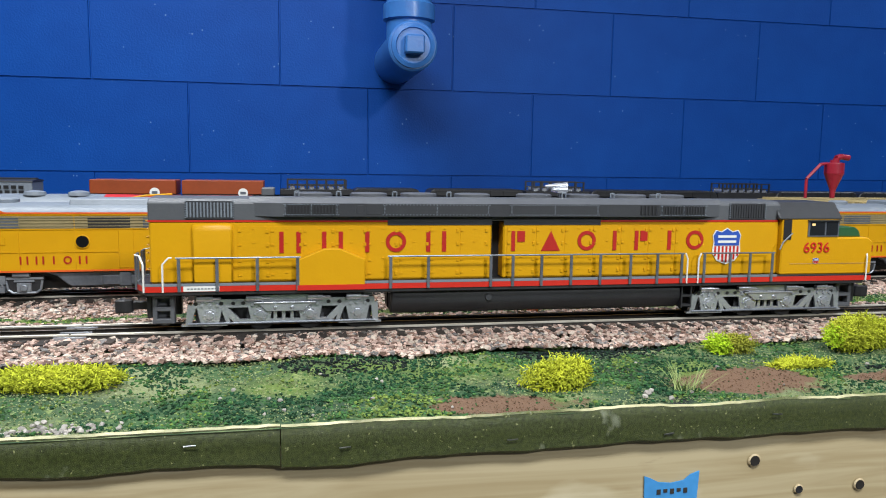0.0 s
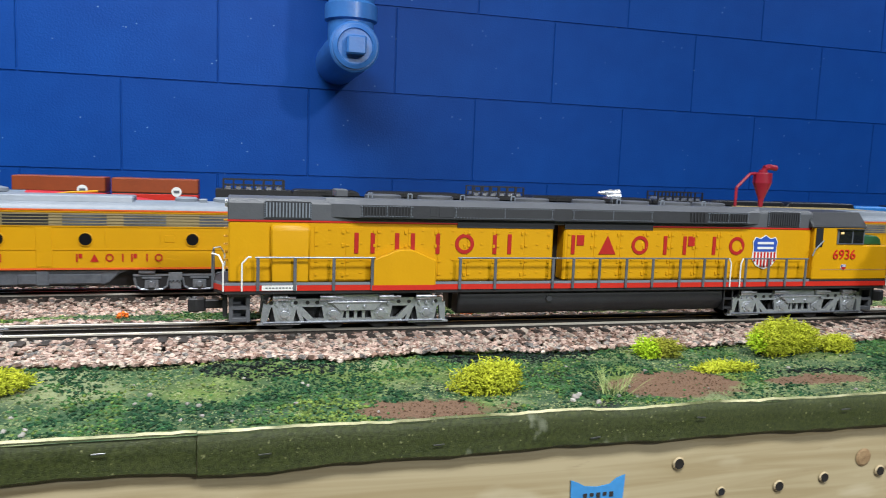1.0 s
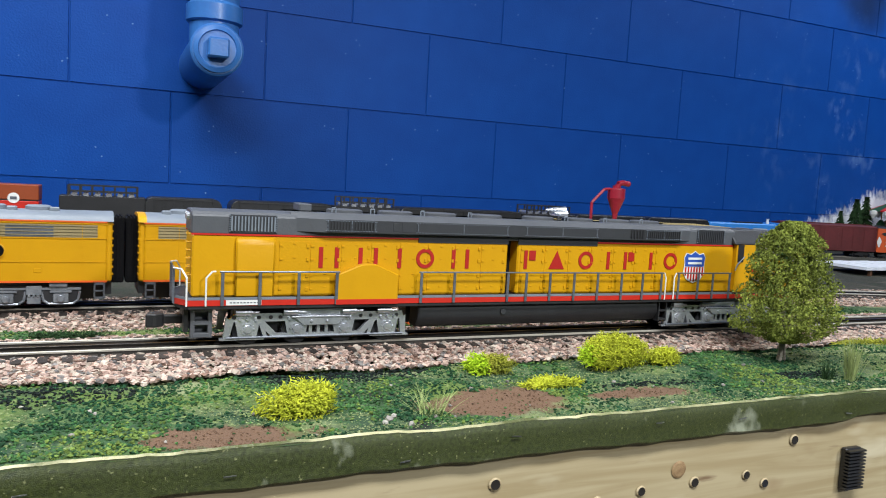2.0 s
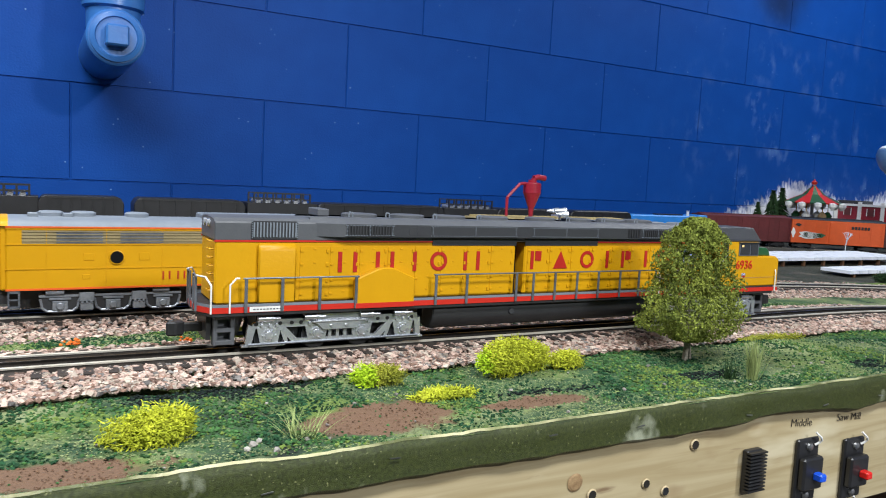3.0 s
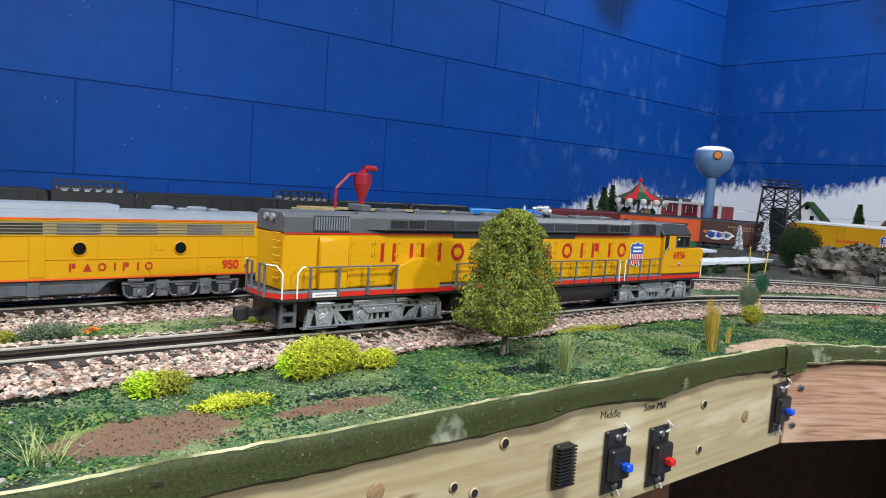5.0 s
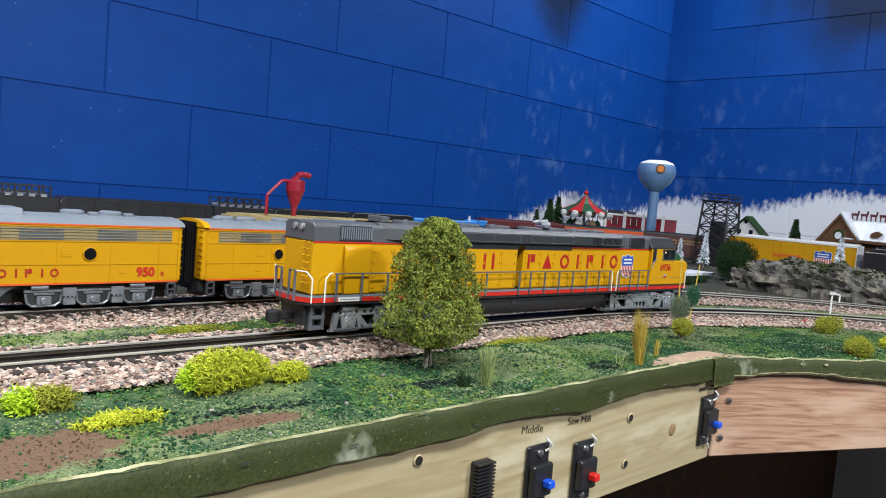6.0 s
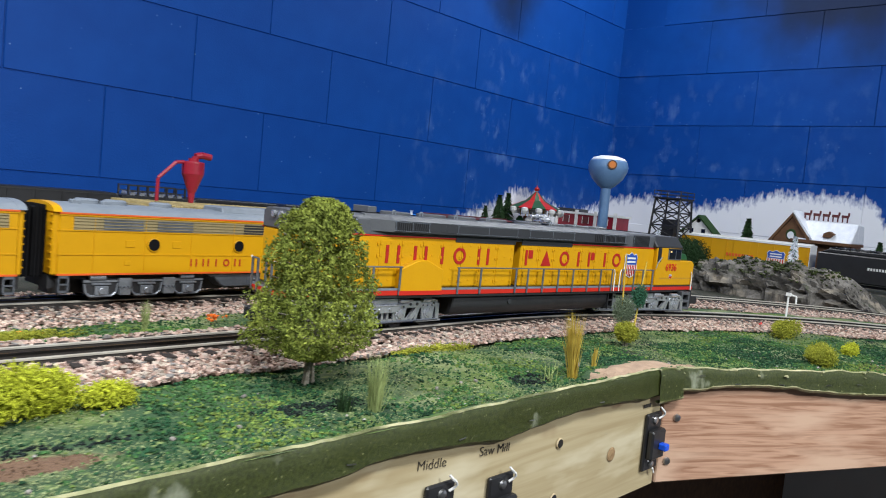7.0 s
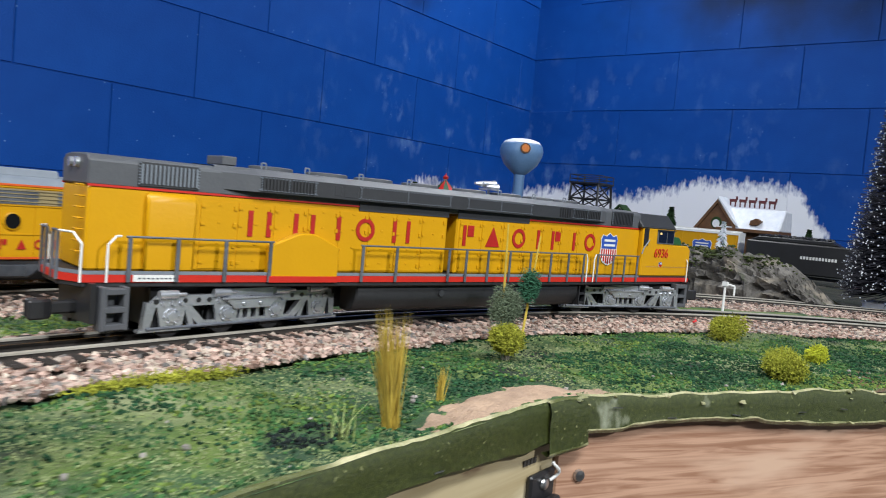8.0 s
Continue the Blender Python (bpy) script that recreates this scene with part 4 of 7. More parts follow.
def loco_truck(parent, x):
    t = new("truck")
    t.empty_display_size = 0.01
    t.parent = parent
    t.location = (x, 0, 0)
    t["label"] = "silver four-axle truck"
    TRUCKS.append(t)
    ax = (-0.0520, -0.0165, 0.0190, 0.0540)
    for sd in (-1, 1):
        y0, y1 = sd * 0.0235, sd * 0.028
        s = Shape()
        # pierced side frame: beam, struts, feet and ties
        s.prism([(-0.066, 0.0175), (-0.060, 0.0232), (-0.026, 0.0232), (-0.020, 0.0262), (0.022, 0.0262), (0.028, 0.0232), (0.066, 0.0235), (0.0675, 0.0165), (-0.064, 0.0165)], y0, y1)
        s.prism([(-0.0690, 0.0022), (-0.0650, 0.0022), (-0.0615, 0.0170), (-0.0670, 0.0200)], y0, y1)
        s.prism([(0.0655, 0.0022), (0.0695, 0.0022), (0.0690, 0.0200), (0.0640, 0.0170)], y0, y1)
        for a in (-1, 1):
            s.box(min(a * 0.040, a * 0.0715), max(a * 0.040, a * 0.0715), y0, y1 + sd * 0.0006, 0.0020, 0.0036)
            s.prism([(a * 0.046, 0.0170), (a * 0.040, 0.0170), (a * 0.028, 0.0032), (a * 0.034, 0.0032)], y0, y1)
            s.prism([(a * 0.0405, 0.0040), (a * 0.0375, 0.0040), (a * 0.0405, 0.0135), (a * 0.0435, 0.0135)], y0, y1)
        s.box(-0.0335, 0.0335, y0, y1, 0.0030, 0.0066)
        for a in (-0.006, 0.0, 0.006):
            s.box(a - 0.0012, a + 0.0012, y0, y1, 0.0060, 0.0170)
        part("side_frame", s, SILVER, t)
        for a in (-0.0615, -0.044, -0.0355, -0.0285, 0.0005, 0.0325, 0.0405, 0.0615):
            part("frame_hole", Shape().cone((a, y1 - sd * 0.001, 0.0200), (a, y1 + sd * 0.0003, 0.0200), 0.0016, 0.0016, 8), BLACK, t)
        for a in ax:
            s = Shape().prism([(a - 0.0088, 0.0172), (a + 0.0088, 0.0172), (a + 0.0064, 0.0042), (a - 0.0064, 0.0042)], y1 - sd * 0.002, y1 + sd * 0.0004)
            m = Matrix.Rotation(radians(90 * -sd), 3, "X")
            s.lathe((a, y1, 0.0106), [(0.0052, 0.0), (0.0052, 0.0010), (0.0034, 0.0012), (0.0030, 0.0026), (0.0012, 0.0028)], 12, 0, m)
            for k in range(6):
                c, d = math.cos(k * 1.047), math.sin(k * 1.047)
                s.cone((a + 0.0045 * c, y1 + sd * 0.001, 0.0106 + 0.0045 * d), (a + 0.0045 * c, y1 + sd * 0.0020, 0.0106 + 0.0045 * d), 0.0008, 0.0007, 5)
            for k in (-0.0055, 0.0, 0.0055):
                s.cone((a + k, y1, 0.0188), (a + k, y1 + sd * 0.0022, 0.0188), 0.0014, 0.0012, 6)
            part("journal_box", s, SILVER, t)
        s = Shape().prism([(-0.0185, 0.0200), (0.0205, 0.0200), (0.0140, 0.0132), (-0.0120, 0.0132)], y1, y1 + sd * 0.0030)
        s.box(-0.021, 0.023, y1, y1 + sd * 0.0040, 0.0196, 0.0210)
        for k in (-0.006, 0.006):
            s.cone((k, y1 + sd * 0.003, 0.0165), (k, y1 + sd * 0.0042, 0.0165), 0.0015, 0.0013, 8)
        part("bolster", s, SILVER, t, bevel=0.0004)
        for a in (-0.054, -0.02, 0.024, 0.052):
            s = Shape().cone((a - 0.0065, y1 + sd * 0.001, 0.0242), (a + 0.0045, y1 + sd * 0.001, 0.0242), 0.0028, 0.0028, 10).cone((a + 0.0045, y1 + sd * 0.001, 0.0242), (a + 0.010, y1 + sd * 0.001, 0.0242), 0.0011, 0.0011, 6)
            part("brake_cylinder", s, SILVER, t, smooth=True)
        s = Shape().tube([(-0.067, y1 + sd * 0.001, 0.004), (0.067, y1 + sd * 0.001, 0.004)], 0.0010, 6)
        part("brake_pipe", s, SLATE, t)
    for a in ax:
        s = Shape().cone((0, -0.020, 0), (0, 0.020, 0), 0.0022, 0.0022, 8)
        for sd in (-1, 1):
            s.cone((0, sd * 0.0135, 0), (0, sd * 0.0175, 0), 0.0102, 0.0105, 20)
            s.cone((0, sd * 0.0128, 0), (0, sd * 0.0138, 0), 0.0115, 0.0115, 20)
        for k in range(4):
            c, d = math.cos(k * 1.571), math.sin(k * 1.571)
            s.cone((0.006 * c, -0.0180, 0.006 * d), (0.006 * c, 0.0180, 0.006 * d), 0.0014, 0.0014, 6)
        w = part("wheelset", s, DKGREY, t, "dark steel wheels on one axle")
        w.location = (a, 0, 0.0105)
        WHEELSETS.append(w)
    # the side frames hang clear of the rail
    for ob in t.children:
        if not ob.name.startswith("wheelset"):
            ob.data.transform(Matrix.Translation((0, 0, 0.0027)) @ Matrix.Diagonal((1.01, 0.77, 0.91, 1)))
    part("truck_block", Shape().box(-0.06, 0.06, -0.012, 0.012, 0.006, 0.027), BLACK, t)


def build_locomotive():
    r = root("diesel_locomotive", pose(0.6402, YF, ZR), "long yellow and grey model diesel locomotive rolling on the track", "locomotive")
    W, H = 0.0252, 0.031
    def deck(a, b, cut, w):
        """Outline of the walkway deck, its corners cut off."""
        return [(a, -w * 0.52), (a + cut, -w), (b - cut, -w), (b, -w * 0.52), (b, w * 0.52), (b - cut, w), (a + cut, w), (a, w * 0.52)]

    part("underframe", Shape().prism(deck(-0.288, 0.292, 0.0075, H), 0.0285, 0.0366, "xy"), DKGREY, r, bevel=0.0005)
    for sd in (-1, 1):
        part("red_sill", Shape().box(-0.2805, 0.2845, sd * H, sd * (H + 0.0008), 0.0312, 0.0352), RED, r)
        part("grey_sill_line", Shape().box(-0.2805, 0.2035, sd * H, sd * (H + 0.0006), 0.0353, 0.0372), LGREY, r)
    for e, x in ((-1, -0.288), (1, 0.292)):
        o, c = e * 0.0008, e * 0.0075
        part("red_end_sill", Shape().prism([(x, -H * 0.52), (x, H * 0.52), (x - c, H), (x - c, H + 0.0008), (x + o, H * 0.52), (x + o, -H * 0.52), (x - c, -H - 0.0008), (x - c, -H)], 0.0312, 0.0352, "xy"), RED, r)
        part("grey_end_line", Shape().prism([(x, -H * 0.52), (x, H * 0.52), (x - c, H), (x - c, H + 0.0006), (x + o * 0.7, H * 0.52), (x + o * 0.7, -H * 0.52), (x - c, -H - 0.0006), (x - c, -H)], 0.0353, 0.0372, "xy"), LGREY, r)
    # lower hood in two lengths, with the dark gap between them
    part("rear_hood", Shape().box(-0.2782, -0.0345, -W, W, 0.0366, 0.081), YEL, r, bevel=0.0012)
    part("front_hood", Shape().box(-0.0255, 0.207, -W, W, 0.0366, 0.081), YEL, r, bevel=0.0012)
    part("hood_gap", Shape().box(-0.0345, -0.0255, -W * 0.45, W * 0.45, 0.0366, 0.080), BLACK, r)
    up = [(-W, 0.0812), (W, 0.0812), (W, 0.0945), (0.021, 0.0970), (0.010, 0.0978), (-0.010, 0.0978), (-0.021, 0.0970), (-W, 0.0945)]
    part("upper_hood", Shape().prism(up, -0.2787, 0.207, "yz"), GREYM, r, bevel=0.0008)
    for sd in (-1, 1):
        # flared intake section
        s = Shape()
        a = [(-0.211, 0.0), (-0.187, 0.0068), (0.137, 0.0068), (0.155, 0.0)]
        bot, top = [(x, sd * (W - 0.001 + o), 0.0848) for x, o in a], [(x, sd * (W - 0.006 + o * 0.5), 0.0982) for x, o in a]
        mid = [(x, sd * (W - 0.001 + o), 0.0945) for x, o in a]
        inner = [(x, sd * 0.012, 0.0988) for x, o in a]
        s.add(bot + mid + top + inner, [(i + 4 * k, i + 1 + 4 * k, i + 5 + 4 * k, i + 4 + 4 * k) for k in range(3) for i in range(3)] + [(0, 1, 2, 3)])
        part("intake_flare", s, GREYM, r)
        f = sd * (W + 0.0058)
        part("intake_band", Shape().box(-0.1865, 0.1370, f - sd * 0.0003, f + sd * 0.0002, 0.0850, 0.0944), GREY, r)
        for x0, x1, z0, z1, ribs in ((-0.186, -0.150, 0.0862, 0.0938, 16), (-0.129, -0.118, 0.0862, 0.0938, 0), (-0.136, -0.1305, 0.0868, 0.0932, 0), (-0.117, -0.038, 0.0855, 0.0942, 0), (-0.022, 0.048, 0.0855, 0.0942, 0), (0.100, 0.137, 0.0862, 0.0938, 16), (0.082, 0.097, 0.0862, 0.0938, 5)):
            s = Shape().box(x0, x1, f - sd * 0.0004, f + sd * 0.0004, z0, z1)
            part("intake_grille" if ribs else "access_panel", s, BLACK if ribs else GREY, r, bevel=0.0002)
            for k in range(ribs):
                xx = x0 + (x1 - x0) * (k + 0.5) / ribs
                part("grille_bar", Shape().box(xx - 0.0004, xx + 0.0004, f, f + sd * 0.0011, z0, z1), GREY, r)
        # rivet lines of the panels
        s = Shape()
        for x0, x1 in ((-0.187, -0.149), (-0.117, -0.038), (-0.022, 0.048), (0.099, 0.138)):
            for k in range(33):
                xx = x0 + (x1 - x0) * k / 32
                for zz in (0.0862, 0.0936):
                    s.box(xx - 0.0004, xx + 0.0004, f + sd * 0.0003, f + sd * 0.0008, zz - 0.0003, zz + 0.0003)
            for xx in (x0 + 0.001, (x0 + x1) / 2, x1 - 0.001):
                for k in range(7):
                    s.box(xx - 0.0004, xx + 0.0004, f + sd * 0.0003, f + sd * 0.0008, 0.0868 + k * 0.001, 0.0872 + k * 0.001)
        part("rivets", s, LGREY, r)["kind"] = "stuff"
        # radiator grille at the rear, another at the front
        for x0, x1 in ((-0.254, -0.2215), (0.161, 0.193)):
            part("radiator_frame", Shape().box(x0, x1, sd * W, sd * (W + 0.001), 0.0828, 0.0955), GREY, r)
            n = 14
            for k in range(n):
                xx = x0 + 0.0015 + (x1 - x0 - 0.003) * k / (n - 1)
                part("radiator_slat", Shape().box(xx - 0.0005, xx + 0.0005, sd * W, sd * (W + 0.0018), 0.084, 0.0945), LGREY if x0 < 0 else GREY, r)
            s = Shape()
            for k in range(8):
                for xx in (x0 + 0.0003, x1 - 0.0003):
                    s.box(xx - 0.0004, xx + 0.0004, sd * (W + 0.0009), sd * (W + 0.0015), 0.0835 + k * 0.0016, 0.0842 + k * 0.0016)
            part("rivets", s, LGREY, r)["kind"] = "stuff"
        # red line, and the grey panels that drop below it
        part("red_line", Shape().box(-0.2788, -0.208, sd * W, sd * (W + 0.0005), 0.0806, 0.0818), RED, r)
        part("red_line", Shape().box(-0.208, -0.113, sd * W, sd * (W + 0.0004), 0.0806, 0.0816), RED, r)
        part("red_line", Shape().box(0.052, 0.207, sd * W, sd * (W + 0.0005), 0.0806, 0.0818), RED, r)
        for x0, x1 in ((-0.113, -0.0345), (-0.0255, 0.052)):
            part("grey_drop_panel", Shape().box(x0, x1, sd * W, sd * (W + 0.0006), 0.0782, 0.0848), GREY, r)
        # doors, with hinges and latches
        xs = [-0.2195, -0.197, -0.174, -0.151, -0.128, -0.105, -0.082, -0.059, -0.037]
        xs2 = [-0.023, 0.0, 0.023, 0.046, 0.069, 0.092, 0.115, 0.138]
        for row in (xs, xs2):
            for a, b in zip(row, row[1:]):
                s = Shape().box(a + 0.0005, b - 0.0005, sd * W, sd * (W + 0.0004), 0.0385, 0.0772)
                for zz in (0.042, 0.052, 0.064, 0.074):
                    s.box(a + 0.0006, a + 0.0028, sd * W, sd * (W + 0.0010), zz - 0.0006, zz + 0.0006)
                    s.box(b - 0.0026, b - 0.0008, sd * W, sd * (W + 0.0012), zz - 0.0012, zz + 0.0012)
                    s.box((a + b) / 2 - 0.001, (a + b) / 2 + 0.001, sd * W, sd * (W + 0.0008), zz + 0.001, zz + 0.0018)
                part("hood_door", s, YEL, r)
        # rounded housing near the rear
        s = Shape().prism([(sd * W, 0.0367), (sd * (W + 0.0038), 0.0367), (sd * (W + 0.0042), 0.074), (sd * (W + 0.0032), 0.0785), (sd * W, 0.0800)], -0.2495, -0.2225, "yz")
        part("air_housing", s, YEL, r, bevel=0.0012, smooth=True)
        # gable-topped battery cover at the sill
        y = sd * (H + 0.0006)
        s = Shape().prism([(-0.178, 0.0312), (-0.130, 0.0312), (-0.130, 0.0535), (-0.147, 0.0610), (-0.150, 0.0616), (-0.156, 0.0616), (-0.160, 0.0610), (-0.178, 0.0535)], y - sd * 0.006, y + sd * 0.0012)
        part("battery_cover", s, YEL, r, bevel=0.0008)
        part("cover_stripe", Shape().box(-0.178, -0.130, y + sd * 0.0012, y + sd * 0.0017, 0.0312, 0.0350), RED, r)
        # hand rails
        posts = [px_x(p) for p in (322, 387, 457, 528)], [px_x(p) for p in (690, 757, 866, 905, 955, 1007, 1058, 1110, 1157, 1200)], [px_x(p) for p in (1240, 1285, 1320, 1360)]
        yy = sd * (H + 0.0016)
        for run in posts:
            for x in run:
                part("stanchion", Shape().box(x - 0.0011, x + 0.0011, yy - sd * 0.0006, yy + sd * 0.0006, 0.0312, 0.0557), SLATE, r, bevel=0.0003)
            part("hand_rail", Shape().tube([(run[0] - 0.002, yy, 0.0555), (run[-1] + 0.002, yy, 0.0555)], 0.0007, 6), SLATE, r)
        for x, dx in ((-0.2690, 0.004), (0.1235, -0.002), (0.1330, 0.002)):
            part("white_grab", Shape().tube([(x, yy, 0.0312), (x, yy, 0.051), (x + dx, yy, 0.0557)] + ([(x + dx * 1.6, yy, 0.0557)] if abs(dx) > 0.003 else []), 0.00065, 6), WHITE, r, "white end hand rail")
        for x, k in ((-0.2815, -1), (0.2855, 1)):
            part("white_grab", Shape().tube([(x, yy, 0.0312), (x, yy, 0.051), (x + k * 0.003, yy - sd * 0.005, 0.0565), (x + k * 0.0075, yy - sd * 0.0135, 0.0567)], 0.00065, 6), WHITE, r, "white end hand rail")
        # tank and air reservoirs
        prof = [(sd * 0.004, 0.0305), (sd * 0.0242, 0.0305), (sd * 0.0258, 0.026), (sd * 0.0255, 0.018), (sd * 0.0215, 0.0115), (sd * 0.015, 0.0092), (sd * 0.004, 0.0092)]
        part("fuel_tank", Shape().prism(prof, -0.110, 0.1225, "yz"), DKGREY, r, bevel=0.0012, smooth=True)
        for x0, x1 in ((-0.109, -0.0295), (0.031, 0.108)):
            part("air_reservoir", Shape().cone((x0, sd * 0.0256, 0.0298), (x1, sd * 0.0256, 0.0298), 0.0026, 0.0026, 10), DKGREY, r, smooth=True)
        part("tank_cap", Shape().cone((-0.036, sd * 0.0255, 0.0222), (-0.036, sd * 0.0270, 0.0222), 0.0028, 0.0024, 12), GREY, r)
        # steps
        for x in (-0.2705, 0.2735):
            for zz in (0.0085, 0.0175, 0.0270):
                part("end_step", Shape().box(x - 0.0058, x + 0.0058, sd * 0.014, sd * 0.0225, zz - 0.0016, zz + 0.0016), GREYM, r, bevel=0.0004)
            for k in (-1, 1):
                part("step_side", Shape().box(x + k * 0.0058 - 0.0015, x + k * 0.0058 + 0.0015, sd * 0.014, sd * 0.0223, 0.0065, 0.0295), GREYM, r, bevel=0.0004)
            part("step_back", Shape().box(x - 0.006, x + 0.006, sd * 0.0120, sd * 0.0142, 0.0068, 0.0290), GREYM, r, bevel=0.0004)
        for x in (0.127,):
            s = Shape()
            for zz in (0.012, 0.020):
                s.box(x - 0.004, x + 0.004, sd * 0.019, sd * 0.0270, zz - 0.0008, zz + 0.0008)
            s.box(x - 0.0045, x - 0.0035, sd * 0.019, sd * 0.0270, 0.010, 0.0295).box(x + 0.0035, x + 0.0045, sd * 0.019, sd * 0.0270, 0.010, 0.0295)
            part("side_steps", s, DKGREY, r)
        part("white_label", Shape().box(-0.2555, -0.2315, sd * (H + 0.0008), sd * (H + 0.0012), 0.0316, 0.0352), WHITE, r, "white builder's label with unreadable print")
        s = Shape()
        for k in range(9):
            s.box(-0.253 + k * 0.0023, -0.2515 + k * 0.0023, sd * (H + 0.0012), sd * (H + 0.0014), 0.0330, 0.0338)
        part("label_print", s, SLATE, r)
    # cab and nose
    C = 0.0305
    part("cab_side", Shape().prism([(0.2065, 0.0366), (0.2915, 0.0366), (0.2915, 0.064), (0.2865, 0.0675), (0.2585, 0.0675), (0.2585, 0.0835), (0.2065, 0.0835)], -C, C), YEL, r, bevel=0.001)
    part("cab_roof", Shape().prism([(-C - 0.0006, 0.0826), (C + 0.0006, 0.0826), (C + 0.0006, 0.0845), (0.020, 0.0965), (-0.020, 0.0965), (-C - 0.0006, 0.0845)], 0.2035, 0.2605, "yz"), GREY, r, bevel=0.0008)
    part("cab_door_recess", Shape().box(0.2075, 0.2145, -C - 0.0006, C + 0.0006, 0.066, 0.0826), BLACK, r)
    for sd in (-1, 1):
        y = sd * C
        part("window_frame", Shape().box(0.2295, 0.2580, y, y + sd * 0.0008, 0.0685, 0.0818), SLATE, r)
        part("window_pane", Shape().box(0.2312, 0.2445, y + sd * 0.0006, y + sd * 0.0012, 0.0697, 0.0806), GLASS, r)
        part("window_pane", Shape().box(0.2462, 0.2565, y + sd * 0.0006, y + sd * 0.0012, 0.0697, 0.0806), GLASS, r)
        part("cab_light", Shape().box(0.2325, 0.2355, y + sd * 0.0011, y + sd * 0.0014, 0.0775, 0.0795), WARM, r, "small warm light behind the cab window")
        part("window_visor", Shape().box(0.229, 0.2585, y, y + sd * 0.003, 0.0816, 0.0823), GREY, r)
        part("cab_seam", Shape().box(0.2150, 0.2905, y, y + sd * 0.0003, 0.0455, 0.0459), TAN, r)
        part("cab_sill", Shape().box(0.2065, 0.2915, y, y + sd * 0.0008, 0.0312, 0.0350), RED, r)
        part("cab_grab", Shape().tube([(0.204, y + sd * 0.002, 0.058), (0.2065, y + sd * 0.002, 0.064), (0.2145, y + sd * 0.002, 0.0715)], 0.0006, 6), LGREY, r)
    part("windshield", Shape().box(0.2585, 0.2592, -0.026, 0.026, 0.069, 0.0805), GLASS, r)
    part("nose_cover", Shape().prism([(0.2585, 0.0675), (0.2845, 0.0675), (0.2825, 0.0728), (0.2785, 0.0758), (0.2585, 0.0762)], -0.024, 0.024), GREEN, r, "dark green tarpaulin-like nose top", bevel=0.0008)
    s = text_shape("6936", 0.0122, 1.0, 0.00006)
    num = part("road_number", s, RED, r, "red road number")
    num.location = (0.2385, -C - 0.0007, 0.0552)
    # painted name and shield
    glyphs = [(-0.183, 2), (-0.153, 2), (-0.128, 1), (-0.107, 3), (-0.077, 2), (-0.014, 5), (0.012, 4), (0.041, 3), (0.064, 1), (0.086, 5), (0.110, 1), (0.132, 3)]
    lettering(r, glyphs, 0.0580, 0.0735, -W - 0.0006, 0.0150, 0.0031, LETTER)
    emblem(r, 0.160, 0.0605, 0.0235, 0.0285, -W - 0.0005)
    emblem(r, 0.2385, 0.0480, 0.0050, 0.0050, -C - 0.0002)
    # roof
    for x in (-0.166, -0.125, -0.087, -0.045, 0.005, 0.045, 0.085, 0.118):
        part("roof_fan", Shape().lathe((x, 0, 0.0980), [(0.0140, 0), (0.0140, 0.0026), (0.0125, 0.0032), (0.004, 0.0030)], 22), GREYM, r, smooth=True)
    for x in (-0.178, -0.148, -0.107, -0.066, 0.025, 0.065, 0.104):
        part("lifting_eye", Shape().tube([(x - 0.0015, -0.015, 0.099), (x - 0.0015, -0.015, 0.1025), (x + 0.0015, -0.015, 0.1025), (x + 0.0015, -0.015, 0.099)], 0.0005, 5), LGREY, r)
    part("exhaust_box", Shape().box(-0.203, -0.194, -0.012, 0.012, 0.099, 0.1045), GREYM, r, bevel=0.0006)
    s = Shape()
    for k, (dx, dz) in enumerate(((0, 0), (0.002, 0.0028), (-0.002, 0.0022))):
        s.cone((0.018 + dx, -0.006 + 0.006 * k, 0.1050 + dz), (0.030 + dx, -0.006 + 0.006 * k, 0.1050 + dz), 0.0010, 0.0032, 10)
    s.cone((0.026, 0, 0.099), (0.026, 0, 0.1050), 0.0012, 0.0012, 6).box(0.022, 0.030, -0.008, 0.008, 0.1025, 0.1040)
    part("air_horn", s, SILVER, r, "chrome air horn cluster")
    # ends
    for sd, x in ((-1, -0.2790), (1, 0.2830)):
        part("pilot", Shape().box(min(x, x + sd * 0.003), max(x, x + sd * 0.003), -0.0185, 0.0185, 0.0105, 0.0310), BLACK, r)
        x0, x1, x2 = x, x + sd * 0.018, x + sd * 0.027
        s = Shape().box(min(x0, x1), max(x0, x1), -0.0032, 0.0032, 0.0140, 0.0205)
        s.prism([(x1 - sd * 0.003, -0.0040), (x1 + sd * 0.003, -0.0070), (x2, -0.0062), (x2, -0.0030), (x1 + sd * 0.004, -0.0020), (x1 + sd * 0.004, 0.0022), (x2 - sd * 0.002, 0.0032), (x2 - sd * 0.002, 0.0058), (x1 - sd * 0.003, 0.0045)], 0.0120, 0.0220, "xy")
        part("coupler", s, BLACK, r, bevel=0.001)
        for yy in (-0.0165, -0.007, 0.007, 0.0165):
            part("end_post", Shape().box(x + sd * 0.0092, x + sd * 0.0106, yy - 0.0010, yy + 0.0010, 0.0312, 0.0567), SLATE, r)
        part("end_rail", Shape().tube([(x + sd * 0.010, -0.0165, 0.0565), (x + sd * 0.010, -0.007, 0.0565)], 0.0007, 6), SLATE, r)
        part("end_rail", Shape().tube([(x + sd * 0.010, 0.007, 0.0565), (x + sd * 0.010, 0.0165, 0.0565)], 0.0007, 6), SLATE, r)
